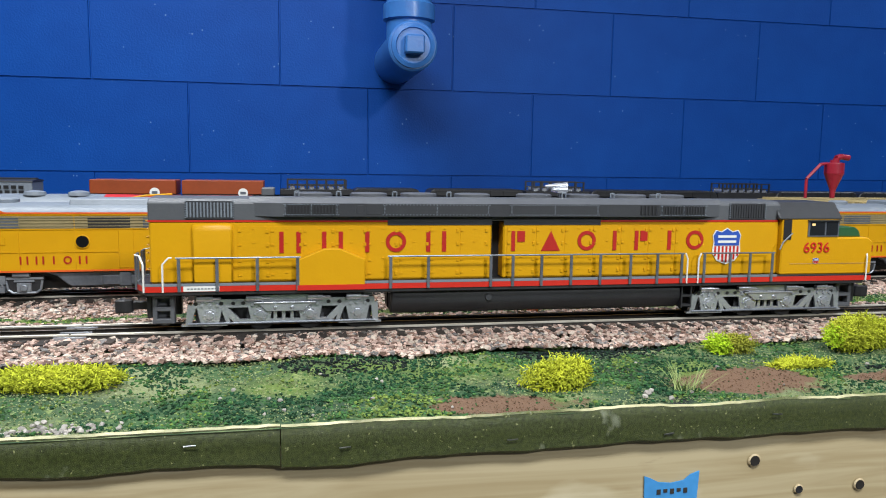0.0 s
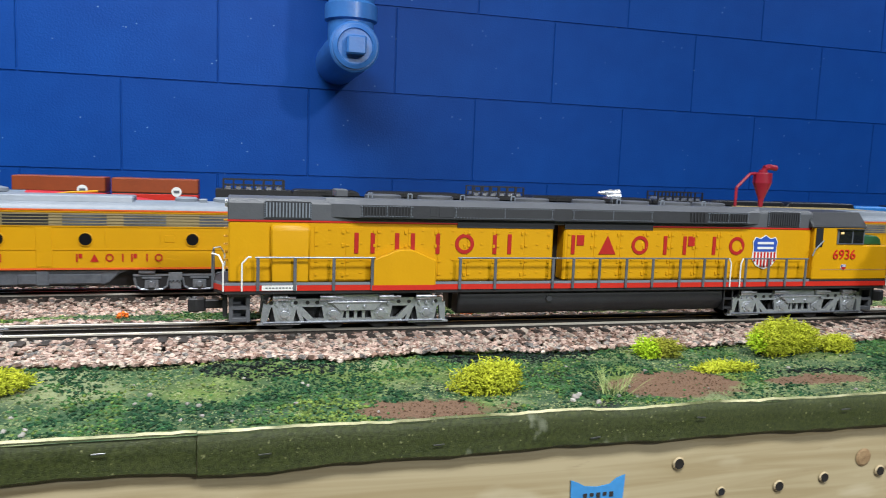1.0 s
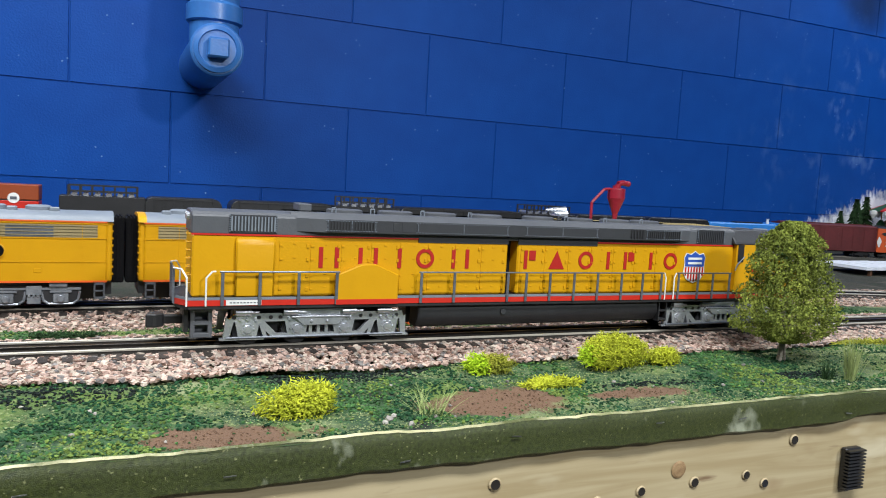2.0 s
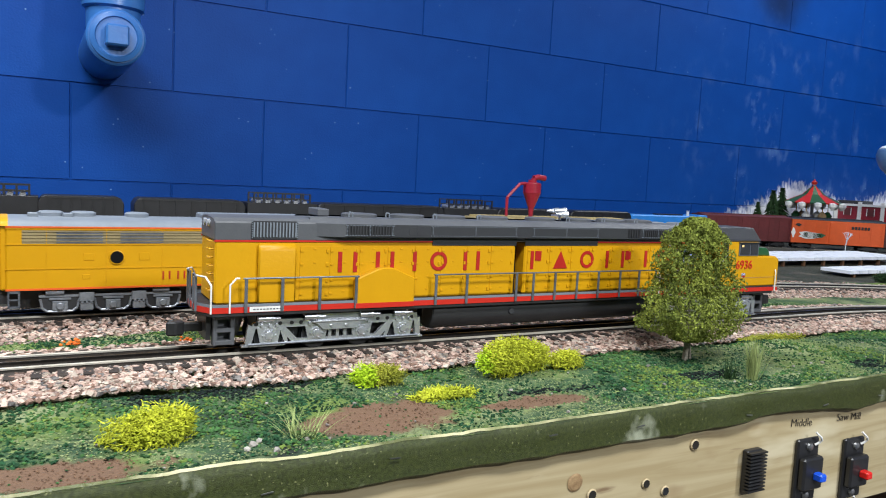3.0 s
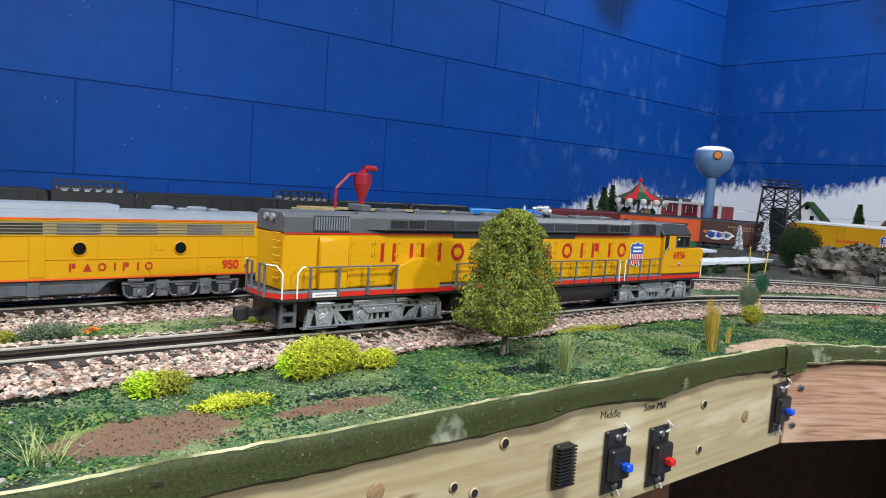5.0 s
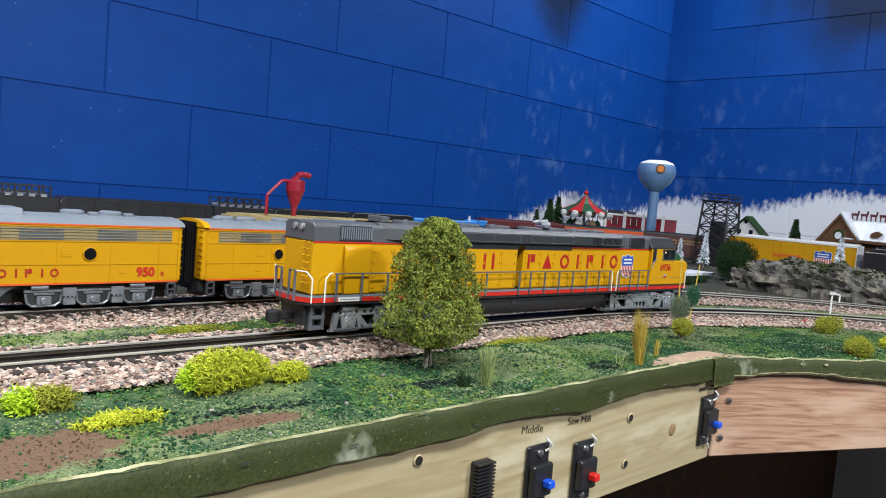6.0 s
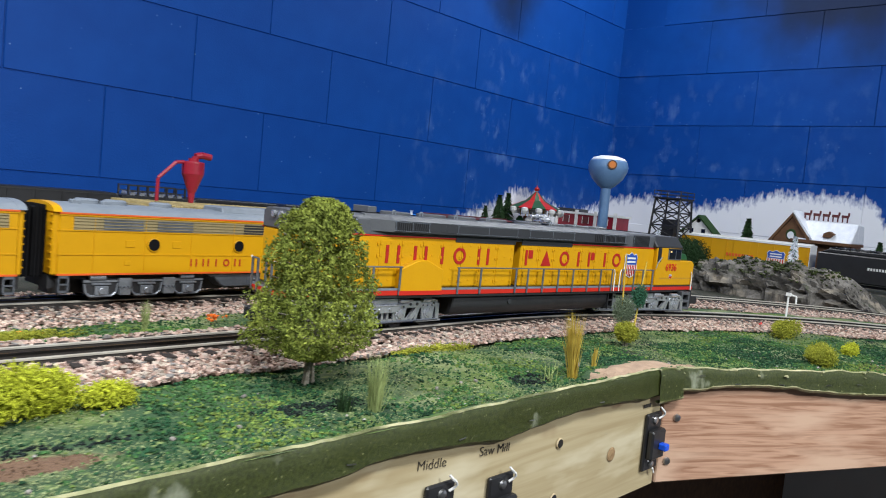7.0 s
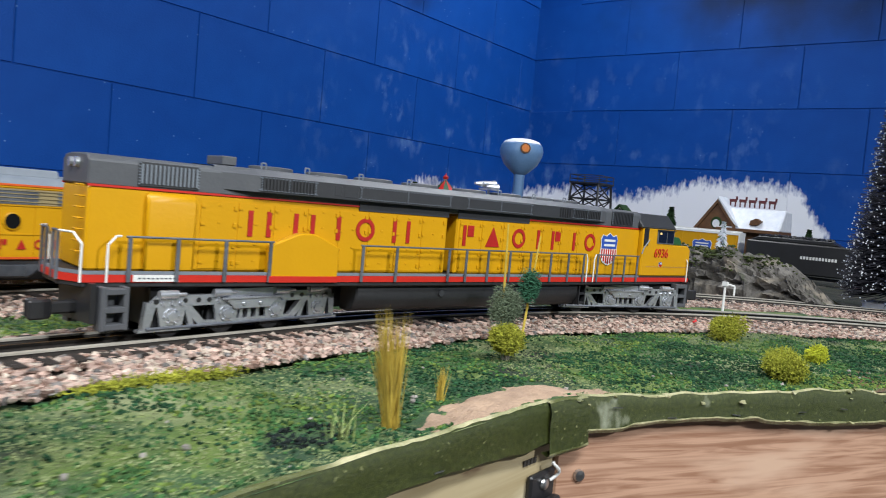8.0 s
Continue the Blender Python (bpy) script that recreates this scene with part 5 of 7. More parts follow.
    for yy in (-0.006, 0.006):
        part("rear_lamp", Shape().cone((-0.2787, yy, 0.0925), (-0.2807, yy, 0.0925), 0.0030, 0.0027, 12), SILVER, r)
    for k in range(7):
        zz = 0.046 + k * 0.0058
        part("ladder_rung", Shape().tube([(-0.2782, -0.019, zz), (-0.2810, -0.019, zz), (-0.2810, -0.011, zz), (-0.2782, -0.011, zz)], 0.0005, 5), YEL, r)
    # true length and width over all, about the point midway between the trucks
    for ob in r.children:
        ob.data.transform(Matrix.Diagonal((1.0234, 0.93, 1, 1)))
        if ob.location.length > 0:
            ob.location = (ob.location.x * 1.0234 - 0.0152, ob.location.y * 0.93, ob.location.z)
        else:
            ob.data.transform(Matrix.Translation((-0.0152, 0, 0)))
    for x in (-0.2076, 0.1895):
        loco_truck(r, x)
    # pilots, steps and couplers are carried by the trucks and swing with them
    for ob in list(r.children):
        if ob.name.split(".")[0] in ("end_step", "step_side", "step_back", "pilot", "coupler"):
            t = TRUCKS[0] if ob.data.vertices[0].co.x < 0 else TRUCKS[1]
            ob.data.transform(Matrix.Translation((-t.location.x, 0, 0)))
            ob.parent = t
    return r


# ---------------------------------------------------------------- passenger diesels on the middle track
def e_truck(parent, x):
    t = new("truck")
    t.empty_display_size = 0.01
    t.parent = parent
    t.location = (x, 0, 0)
    for sd in (-1, 1):
        y0, y1 = sd * 0.0225, sd * 0.027
        s = Shape()
        for a in (-0.042, 0, 0.042):
            s.prism([(a - 0.0145, 0.0190), (a + 0.0145, 0.0190), (a + 0.0150, 0.0105), (a + 0.0100, 0.0050), (a - 0.0100, 0.0050), (a - 0.0150, 0.0105)], y0, y1)
        s.box(-0.058, 0.058, y0, y1, 0.0165, 0.0205)
        part("side_frame", s, DKGREY, t, bevel=0.0008)
        for a in (-0.042, 0, 0.042):
            s = Shape().box(a - 0.006, a + 0.006, y1, y1 + sd * 0.0025, 0.0065, 0.0145).cone((a, y1 + sd * 0.0025, 0.0102), (a, y1 + sd * 0.004, 0.0102), 0.0036, 0.003, 10)
            s.box(a - 0.0085, a + 0.0085, y1, y1 + sd * 0.0018, 0.0152, 0.0172)
            part("journal_box", s, CASTING, t, bevel=0.0004)
        for a in (-0.042, 0, 0.042):
            q = [(a - 0.0150, y1 + sd * 0.0006, 0.0165), (a - 0.0135, y1 + sd * 0.0006, 0.0085), (a - 0.0095, y1 + sd * 0.0006, 0.0055), (a + 0.0095, y1 + sd * 0.0006, 0.0055), (a + 0.0135, y1 + sd * 0.0006, 0.0085), (a + 0.0150, y1 + sd * 0.0006, 0.0165)]
            part("pedestal", Shape().tube([Vector(v) for v in q], 0.0011, 6), CASTING, t)
        part("top_rail", Shape().box(-0.058, 0.058, min(y1, y1 + sd * 0.0012), max(y1, y1 + sd * 0.0012), 0.0175, 0.0198), CASTING, t, bevel=0.0004)
        for a in (-0.0213, 0.0213):
            s = Shape().box(a - 0.0052, a + 0.0052, y1 - sd * 0.001, y1 + sd * 0.004, 0.0060, 0.0125)
            s.box(a - 0.0060, a + 0.0060, y1, y1 + sd * 0.0038, 0.0138, 0.0215)
            for k in range(3):
                s.box(a - 0.0045 + k * 0.0035, a - 0.0025 + k * 0.0035, y1, y1 + sd * 0.005, 0.012, 0.0145)
            part("spring_hanger", s, CASTING, t, bevel=0.0004)
        for a in (-0.046, 0.040):
            part("brake_cylinder", Shape().cone((a - 0.007, y1 + sd * 0.001, 0.0222), (a + 0.007, y1 + sd * 0.001, 0.0222), 0.0025, 0.0025, 10), CASTING, t, smooth=True)
    for a in (-0.042, 0, 0.042):
        s = Shape().cone((0, -0.020, 0), (0, 0.020, 0), 0.002, 0.002, 8)
        for sd in (-1, 1):
            s.cone((0, sd * 0.0135, 0), (0, sd * 0.0175, 0), 0.0098, 0.010, 18)
        w = part("wheelset", s, DKGREY, t)
        w.location = (a, 0, 0.010)
    part("truck_block", Shape().box(-0.05, 0.05, -0.012, 0.012, 0.005, 0.024), BLACK, t)


def build_passenger_diesel(s0, cab, number):
    p, h = mid_at(s0)
    L, W = 0.2105, 0.0318
    label = "yellow and grey model passenger diesel with round portholes, parked"
    r = root("passenger_diesel", Matrix.Translation((p.x, p.y, ZE)) @ Matrix.Rotation(h if s0 < 1 else math.atan(SLOPE), 4, "Z"), label, "locomotive", "parked passenger diesels")
    side = [(-W, 0.0245), (W, 0.0245), (W, 0.0790), (-W, 0.0790)]
    part("body", Shape().prism(side, -L, L, "yz"), YEL, r, bevel=0.0014)
    arch = [(W + 0.0003, 0.0790)] + [((W + 0.0003) * math.cos(a), 0.0790 + 0.0075 * math.sin(a) ** 0.9) for a in (0.35, 0.7, 1.1, 1.57, 2.04, 2.44, 2.79)] + [(-W - 0.0003, 0.0790)]
    part("roof", Shape().prism(arch, -L + 0.001, L - 0.001, "yz"), LGREY, r, smooth=True)
    for e in (-1, 1):
        x = e * (L - 0.002)
        big = [(a * 1.015, 0.079 + (b - 0.079) * 1.03) for a, b in arch]
        part("end_cap", Shape().prism(big, x, x + e * 0.007, "yz"), YEL if e < 0 else LGREY, r, smooth=True)
        part("end_face", Shape().box(min(x, x + e * 0.006), max(x, x + e * 0.006), -W + 0.002, W - 0.002, 0.025, 0.0795), YEL, r, bevel=0.0012)
        part("diaphragm", Shape().box(min(x, x + e * 0.0165), max(x, x + e * 0.0165), -0.015, 0.015, 0.022, 0.082), RUBBER, r, "black corridor bellows", bevel=0.001)
        for k in range(3):
            xx = e * (L + 0.006 + k * 0.003)
            part("bellows_fold", Shape().box(xx - 0.0006, xx + 0.0006, -0.0165, 0.0165, 0.022, 0.0835), RUBBER, r)
        for k in range(8):
            zz = 0.031 + k * 0.0064
            part("end_grab", Shape().box(x + e * 0.006 - 0.001, x + e * 0.006 + 0.001, -W + 0.003, -W + 0.009, zz, zz + 0.0012), YEL, r)
        part("buffer_beam", Shape().box(min(x, x + e * 0.006), max(x, x + e * 0.006), -0.024, 0.024, 0.013, 0.0245), DKGREY, r)
        s = Shape().box(e * (L - 0.006) - 0.0045, e * (L - 0.006) + 0.0045, -0.0325, -0.029, 0.0225, 0.0245)
        s.box(e * (L - 0.006) - 0.0045, e * (L - 0.006) - 0.0032, -0.0325, -0.029, 0.010, 0.0245).box(e * (L - 0.006) + 0.0032, e * (L - 0.006) + 0.0045, -0.0325, -0.029, 0.010, 0.0245)
        s.box(e * (L - 0.006) - 0.0045, e * (L - 0.006) + 0.0045, -0.0325, -0.029, 0.010, 0.0115).box(e * (L - 0.006) - 0.0045, e * (L - 0.006) + 0.0045, -0.0325, -0.029, 0.0165, 0.0175)
        part("corner_steps", s, SLATE, r)
    y = -W
    part("bottom_stripe", Shape().box(-L, L, y - 0.0006, y, 0.0248, 0.0264), ORNG, r)
    part("top_stripe", Shape().box(-L, L, y - 0.0007, y, 0.0776, 0.0790), ORNG, r)
    for z in (0.0425, 0.0632, 0.0762):
        part("belt_moulding", Shape().box(-L, L, y - 0.0007, y, z, z + 0.0008), YEL, r)
    part("grille_band", Shape().box(-L + 0.012, L - 0.008, y - 0.0003, y, 0.0643, 0.0755), CREAM, r)
    for z in (0.0665, 0.0693, 0.0721, 0.0745):
        part("grille_strip", Shape().box(-L + 0.012, L - 0.008, y - 0.0011, y, z - 0.0003, z + 0.0003), CREAM, r)
    for x in (-0.155, -0.105, -0.012, 0.035, 0.085, 0.150):
        w = 0.018
        part("grille_screen", Shape().box(x - w, x + w, y - 0.0006, y, 0.0648, 0.0750), DKGREY if x in (-0.012,) else SLATE, r)
    s = Shape()
    for x in np.linspace(-L + 0.03, L - 0.02, 9):
        part("panel_seam", Shape().box(x - 0.0003, x + 0.0003, y - 0.0005, y, 0.027, 0.0765), YEL, r)
    for x in (-0.1258, -0.0349, 0.0354, 0.1258):
        part("porthole", Shape().cone((x, y, 0.0523), (x, y - 0.0012, 0.0523), 0.0058, 0.0055, 24), RUBBER, r, "round dark window")
        m = Matrix.Rotation(radians(90), 3, "X")
        part("porthole_rim", Shape().lathe((x, y, 0.0523), [(0.0054, 0.0), (0.0063, 0.0003), (0.0063, 0.0014), (0.0055, 0.0016)], 24, 0, m, False), YEL, r)
    for x in (-0.148, -0.103, 0.106):
        part("inspection_hatch", Shape().box(x - 0.0045, x + 0.0045, y - 0.0006, y, 0.0495, 0.0562), YEL, r, bevel=0.0004)
    for x in (-0.15, 0.156):
        part("inspection_hatch", Shape().box(x - 0.003, x + 0.003, y - 0.0006, y, 0.0335, 0.0375), YEL, r, bevel=0.0004)
    part("side_door", Shape().box(-0.0045, 0.0085, y - 0.0008, y, 0.0275, 0.0628), YEL, r, bevel=0.0006)
    nm = [(-0.084, 2), (-0.071, 2), (-0.0595, 1), (-0.048, 3), (-0.035, 2), (0.030, 5), (0.0425, 4), (0.055, 3), (0.066, 1), (0.0755, 5), (0.0865, 1), (0.0965, 3)]
    lettering(r, nm, 0.0320, 0.0392, y - 0.0004, 0.0070, 0.0014, LETTER)
    if number:
        n = part("road_number", text_shape(number, 0.0118, 1.0, 0.0004), RED, r, "red road number")
        n.location = (0.178, y - 0.0006, 0.0312)
        n = part("unit_letter", text_shape("B", 0.0055, 1.0, 0.0001), RED, r, "small red letter after the number")
        n.location = (0.1945, y - 0.0006, 0.0312)
    # under the body
    prof = [(-0.068, 0.0245), (0.072, 0.0245), (0.062, 0.0200), (0.054, 0.0125), (0.050, 0.0105), (-0.046, 0.0105), (-0.050, 0.0125), (-0.058, 0.0200)]
    part("fuel_tank", Shape().prism(prof, -0.0285, 0.0285), SLATE, r, bevel=0.001)
    part("tank_skirt", Shape().box(-0.020, 0.048, -0.0300, -0.0285, 0.0115, 0.0205), SLATE, r, bevel=0.0008)
    part("skirt_step", Shape().box(-0.005, 0.005, -0.0312, -0.0285, 0.0105, 0.0235), SLATE, r, bevel=0.0006)
    part("underframe", Shape().box(-L + 0.004, L - 0.004, -0.024, 0.024, 0.0205, 0.0250), DKGREY, r)
    # added black box, standing in for the deep shade below the body
    part("underside_shade", Shape().box(-L + 0.002, L - 0.002, -0.010, 0.010, 0.0065, 0.0205), BLACK, r)
    for x in (-0.128, 0.132):
        e_truck(r, x)
    # roof gear
    part("roof_hatch", Shape().prism([(-0.020, 0.0840), (0.020, 0.0840), (0.017, 0.0905), (-0.017, 0.0905)], -0.048, 0.074, "yz"), LGREY, r, bevel=0.0012)
    for x in (-0.176, -0.150, 0.12, 0.155, -0.105):
        part("roof_fan", Shape().lathe((x, 0, 0.0852), [(0.0105, 0), (0.0105, 0.0038), (0.0085, 0.0050), (0.003, 0.0052)], 20), LGREY, r, smooth=True)
    for x in (-0.19, -0.163, 0.135, 0.168):
        part("roof_vent", Shape().box(x - 0.004, x + 0.004, -0.014, -0.006, 0.0845, 0.0892), LGREY, r, bevel=0.0008)
    if cab:
        part("cab_brow", Shape().prism([(-L, 0.0785), (-0.10, 0.0785), (-0.118, 0.0835), (-0.150, 0.0905), (-L, 0.0950)], -W - 0.0006, W + 0.0006), YEL, r, "yellow sloping cab brow", bevel=0.0012)
        part("brow_stripe", Shape().prism([(-0.10, 0.0785), (-0.097, 0.0790), (-0.117, 0.0845), (-0.150, 0.0917), (-L, 0.0962), (-L, 0.0950), (-0.150, 0.0905), (-0.118, 0.0835)], -W - 0.0011, -W - 0.0004), ORNG, r)
    return r


# ---------------------------------------------------------------- freight on the back track
def car_root(name, s, label, group="back freight train"):
    p, h = back_at(s)
    return root(name, Matrix.Translation((p.x, p.y, ZK)) @ Matrix.Rotation(h, 4, "Z"), label, "freight car", group)


def freight_trucks(r, L):
    for x in (-L / 2 + 0.035, L / 2 - 0.035):
        t = new("truck")
        t.empty_display_size = 0.01
        t.parent = r
        t.location = (x, 0, 0)
        for sd in (-1, 1):
            s = Shape().prism([(-0.024, 0.0085), (-0.010, 0.0150), (0.010, 0.0150), (0.024, 0.0085), (0.024, 0.0060), (0.012, 0.0050), (-0.012, 0.0050), (-0.024, 0.0060)], sd * 0.0205, sd * 0.0245)
            part("side_frame", s, DKGREY, t, bevel=0.0006)
        for a in (-0.018, 0.018):
            s = Shape().cone((a, -0.019, 0.0085), (a, 0.019, 0.0085), 0.0018, 0.0018, 6)
            for sd in (-1, 1):
                s.cone((a, sd * 0.0135, 0.0085), (a, sd * 0.0170, 0.0085), 0.0085, 0.0085, 14)
            part("wheelset", s, DKGREY, t)
    part("underframe", Shape().box(-L / 2, L / 2, -0.012, 0.012, 0.013, 0.019), DKGREY, r)
    for e in (-1, 1):
        part("coupler", Shape().box(min(e * L / 2, e * (L / 2 + 0.010)), max(e * L / 2, e * (L / 2 + 0.010)), -0.003, 0.003, 0.0125, 0.0175), BLACK, r)


def box_car(s, L, colour, roofc, label, high=0.082, name="box_car"):
    r = car_root(name, s, label)
    W = 0.0305
    part("body", Shape().box(-L / 2, L / 2, -W, W, 0.019, high), colour, r, bevel=0.0010)
    part("roof", Shape().prism([(-W - 0.0008, high), (W + 0.0008, high), (W, high + 0.0025), (0, high + 0.0055), (-W, high + 0.0025)], -L / 2 - 0.001, L / 2 + 0.001, "yz"), roofc, r)
    part("roof_walk", Shape().box(-L / 2, L / 2, -0.006, 0.006, high + 0.0055, high + 0.0072), roofc, r)
    for sd in (-1, 1):
        part("door", Shape().box(-0.022, 0.022, sd * W, sd * (W + 0.0016), 0.021, high - 0.003), colour, r, bevel=0.0005)
        for k in range(9):
            x = -L / 2 + 0.006 + (L - 0.012) * k / 8
            part("side_post", Shape().box(x - 0.0009, x + 0.0009, sd * W, sd * (W + 0.0009), 0.021, high - 0.002), colour, r)
        part("sill", Shape().box(-L / 2, L / 2, sd * W, sd * (W + 0.0008), 0.017, 0.021), colour, r)
    for k in range(7):
        part("ladder_rung", Shape().box(L / 2 - 0.012, L / 2 - 0.004, -W - 0.002, -W - 0.0012, 0.024 + 0.008 * k, 0.0248 + 0.008 * k), colour, r)
    freight_trucks(r, L)
    return r


def paint_marks(r, marks, y=-0.0323):
    """Flat painted marks on the side that faces the room: x, z, half width, half height, material."""
    for x, z, a, b, m in marks:
        n = 10
        pts = [(x + a * math.cos(2 * math.pi * k / n) * (1 + 0.25 * math.sin(k * 2.3 + x * 90)), z + b * math.sin(2 * math.pi * k / n) * (1 + 0.2 * math.cos(k * 1.7))) for k in range(n)]
        part("painted_mark", Shape().prism(pts, y, y - 0.0003), m, r)


def bars(r, x, z, w, h, n, m, y=-0.0326):
    s = Shape()
    for k in range(n):
        a = x - w / 2 + w * k / n
        s.box(a, a + w / n * 0.7, y - 0.0003, y, z - h / 2, z + h / 2)
    part("printed_bars", s, m, r)


def hopper(s, L):
    r = car_root("coal_hopper", s, "black model hopper car with rounded top corners on the back track")
    W = 0.031
    prof = [(-L / 2, 0.030), (-L / 2, 0.074), (-L / 2 + 0.005, 0.083), (-L / 2 + 0.012, 0.0855), (L / 2 - 0.012, 0.0855), (L / 2 - 0.005, 0.083), (L / 2, 0.074), (L / 2, 0.030), (L / 2 - 0.05, 0.014), (-L / 2 + 0.05, 0.014)]
    part("body", Shape().prism(prof, -W, W), BLACK, r, bevel=0.0015)
    part("top_rail", Shape().box(-L / 2 + 0.014, L / 2 - 0.014, -W - 0.001, -W + 0.001, 0.0812, 0.0825), DKGREY, r)
    for k in range(7):
        x = -L / 2 + 0.016 + (L - 0.032) * k / 6
        part("side_rib", Shape().box(x - 0.001, x + 0.001, -W - 0.0016, -W, 0.030, 0.083), BLACK, r)
    freight_trucks(r, L)
    return r


def rack(s, L=0.112):
    """Low open rack of short bright rollers, on its own flat car."""
    r = car_root("rack_car", s, "dark flat car carrying an open rack of bright rollers")
    part("deck", Shape().box(-L / 2 - 0.014, L / 2 + 0.014, -0.028, 0.028, 0.019, 0.083), BLACK, r, bevel=0.001)
    for zz in (0.0895, 0.1000):
        for y in (-0.022, 0.022):
            part("rack_rail", Shape().box(-L / 2, L / 2, y - 0.0012, y + 0.0012, zz, zz + 0.002), BLACK, r)
    for k in range(7):
        x = -L / 2 + L * k / 6
        part("rack_post", Shape().box(x - 0.0015, x + 0.0015, -0.0235, -0.0205, 0.080, 0.102), BLACK, r)
        part("rack_post", Shape().box(x - 0.0015, x + 0.0015, 0.0205, 0.0235, 0.080, 0.102), BLACK, r)
        if k < 6:
            part("roller", Shape().cone((x + 0.009, -0.020, 0.0850), (x + 0.009, 0.020, 0.0850), 0.0050, 0.0050, 10), SILVER, r, smooth=True)
    freight_trucks(r, L)


def container(s, L):
    r = car_root("container_car", s, "orange over red container with a round white emblem")
    W = 0.030
    part("upper_side", Shape().box(-L / 2, L / 2, -W, W, 0.072, 0.098), CONTO, r, bevel=0.0012)
    part("black_line", Shape().box(-L / 2 + 0.0008, L / 2 - 0.0008, -W + 0.0005, W - 0.0005, 0.0705, 0.072), BLACK, r)
    part("lower_side", Shape().box(-L / 2, L / 2, -W, W, 0.022, 0.0705), RED, r, bevel=0.0012)
    part("round_emblem", Shape().cone((L / 2 - 0.038, -W, 0.075), (L / 2 - 0.038, -W - 0.0006, 0.075), 0.0090, 0.0090, 20), WHITE, r, "round white and blue emblem")
    part("emblem_bar", Shape().box(L / 2 - 0.043, L / 2 - 0.033, -W - 0.001, -W - 0.0006, 0.0725, 0.0775), SLATE, r)
    part("deck", Shape().box(-L / 2, L / 2, -0.026, 0.026, 0.017, 0.022), BLACK, r)
    freight_trucks(r, L)


def freight():
    box_car(-0.16, 0.27, LGREY, GREY, "pale grey box car with dark unreadable lettering on the back track", 0.092)
    g = bpy.data.objects["box_car"]
    bars(g, 0.07, 0.083, 0.11, 0.006, 9, BLACK)
    bars(g, 0.09, 0.074, 0.07, 0.006, 6, BLACK)
    container(0.146, 0.151)
    container(0.306, 0.149)
    rack(0.481)
    hopper(0.617, 0.135)
    hopper(0.80, 0.198)
    rack(0.973)
    hopper(1.187, 0.29)
    rack(1.404)
    hopper(1.575, 0.205)
    hopper(1.778, 0.195)
    # bright blue locomotive and box cars towards the corner
    r = car_root("switcher", 2.017, "bright blue model locomotive, low, on the back track")
    part("hood", Shape().box(-0.134, 0.10, -0.024, 0.024, 0.022, 0.080), SKYB, r, bevel=0.003)
    part("cab", Shape().box(0.10, 0.134, -0.029, 0.029, 0.022, 0.083), SKYB, r, bevel=0.002)
    part("roof_vent", Shape().box(-0.03, 0.06, -0.010, 0.010, 0.080, 0.083), BLACK, r)
    part("white_stack", Shape().lathe((0.088, 0, 0.080), [(0.004, 0), (0.003, 0.010), (0.005, 0.013)], 10), WHITE, r)
    freight_trucks(r, 0.26)
    box_car(2.302, 0.285, MAROON, MAROON, "dark maroon box car on the back track", 0.083)
    o = box_car(2.576, 0.246, ORANGE, BLACK, "bright orange box car with green graffiti on the back track", 0.083)
    paint_marks(o, [(-0.075, 0.040, 0.030, 0.010, WHITE), (-0.070, 0.040, 0.026, 0.008, GREEN), (-0.045, 0.041, 0.012, 0.006, TEALF), (-0.118, 0.046, 0.005, 0.014, WHITE), (-0.105, 0.068, 0.008, 0.004, BLACK)])
    bars(o, 0.06, 0.066, 0.05, 0.008, 6, BLACK)
    b = box_car(2.83, 0.245, BROWN, BLACK, "dark brown box car with blue and white graffiti", 0.082)
    paint_marks(b, [(-0.075, 0.042, 0.034, 0.013, WHITE), (-0.090, 0.042, 0.013, 0.010, BLUEP), (-0.068, 0.043, 0.009, 0.008, KNOB_B), (-0.045, 0.042, 0.018, 0.012, WHITE), (-0.045, 0.043, 0.009, 0.008, BLUEP), (-0.105, 0.050, 0.008, 0.005, BADGE)])
    bars(b, 0.0, 0.068, 0.09, 0.005, 11, TAN)
    bars(b, 0.0, 0.060, 0.06, 0.004, 7, TAN)
    y = box_car(3.130, 0.342, YEL, WHITE, "yellow refrigerator car with a shield emblem and white edges", 0.098)
    emblem(y, 0.090, 0.058, 0.044, 0.044, -0.0322)
    bars(y, 0.010, 0.040, 0.055, 0.010, 8, BLUEP)
    bars(y, 0.122, 0.040, 0.050, 0.010, 7, BLUEP)
    bars(y, -0.002, 0.056, 0.075, 0.008, 9, ORNG)
    part("white_end", Shape().box(0.1705, 0.1725, -0.0315, 0.0315, 0.019, 0.102), WHITE, y)
    part("white_edge", Shape().box(-0.171, 0.171, -0.0328, -0.0312, 0.096, 0.101), WHITE, y)
    r = car_root("tender", 3.478, "black steam locomotive tender with white bars for lettering")
    part("tank", Shape().box(-0.155, 0.155, -0.031, 0.031, 0.022, 0.090), BLACK, r, bevel=0.003)
    part("coal_bunker", Shape().prism([(-0.15, 0.090), (-0.13, 0.100), (0.02, 0.100), (0.04, 0.090)], -0.026, 0.026), BLACK, r, bevel=0.002)
    s, rng = Shape(), random.Random(3)
    for _ in range(160):
        pebble(s, rng, (rng.uniform(-0.13, 0.02), rng.uniform(-0.022, 0.022), 0.100 + rng.uniform(0, 0.003)), 0.005)
    part("coal", s, BLACK, r)
    bars(r, 0.0, 0.060, 0.075, 0.0065, 12, WHITE, -0.0312)
    freight_trucks(r, 0.31)
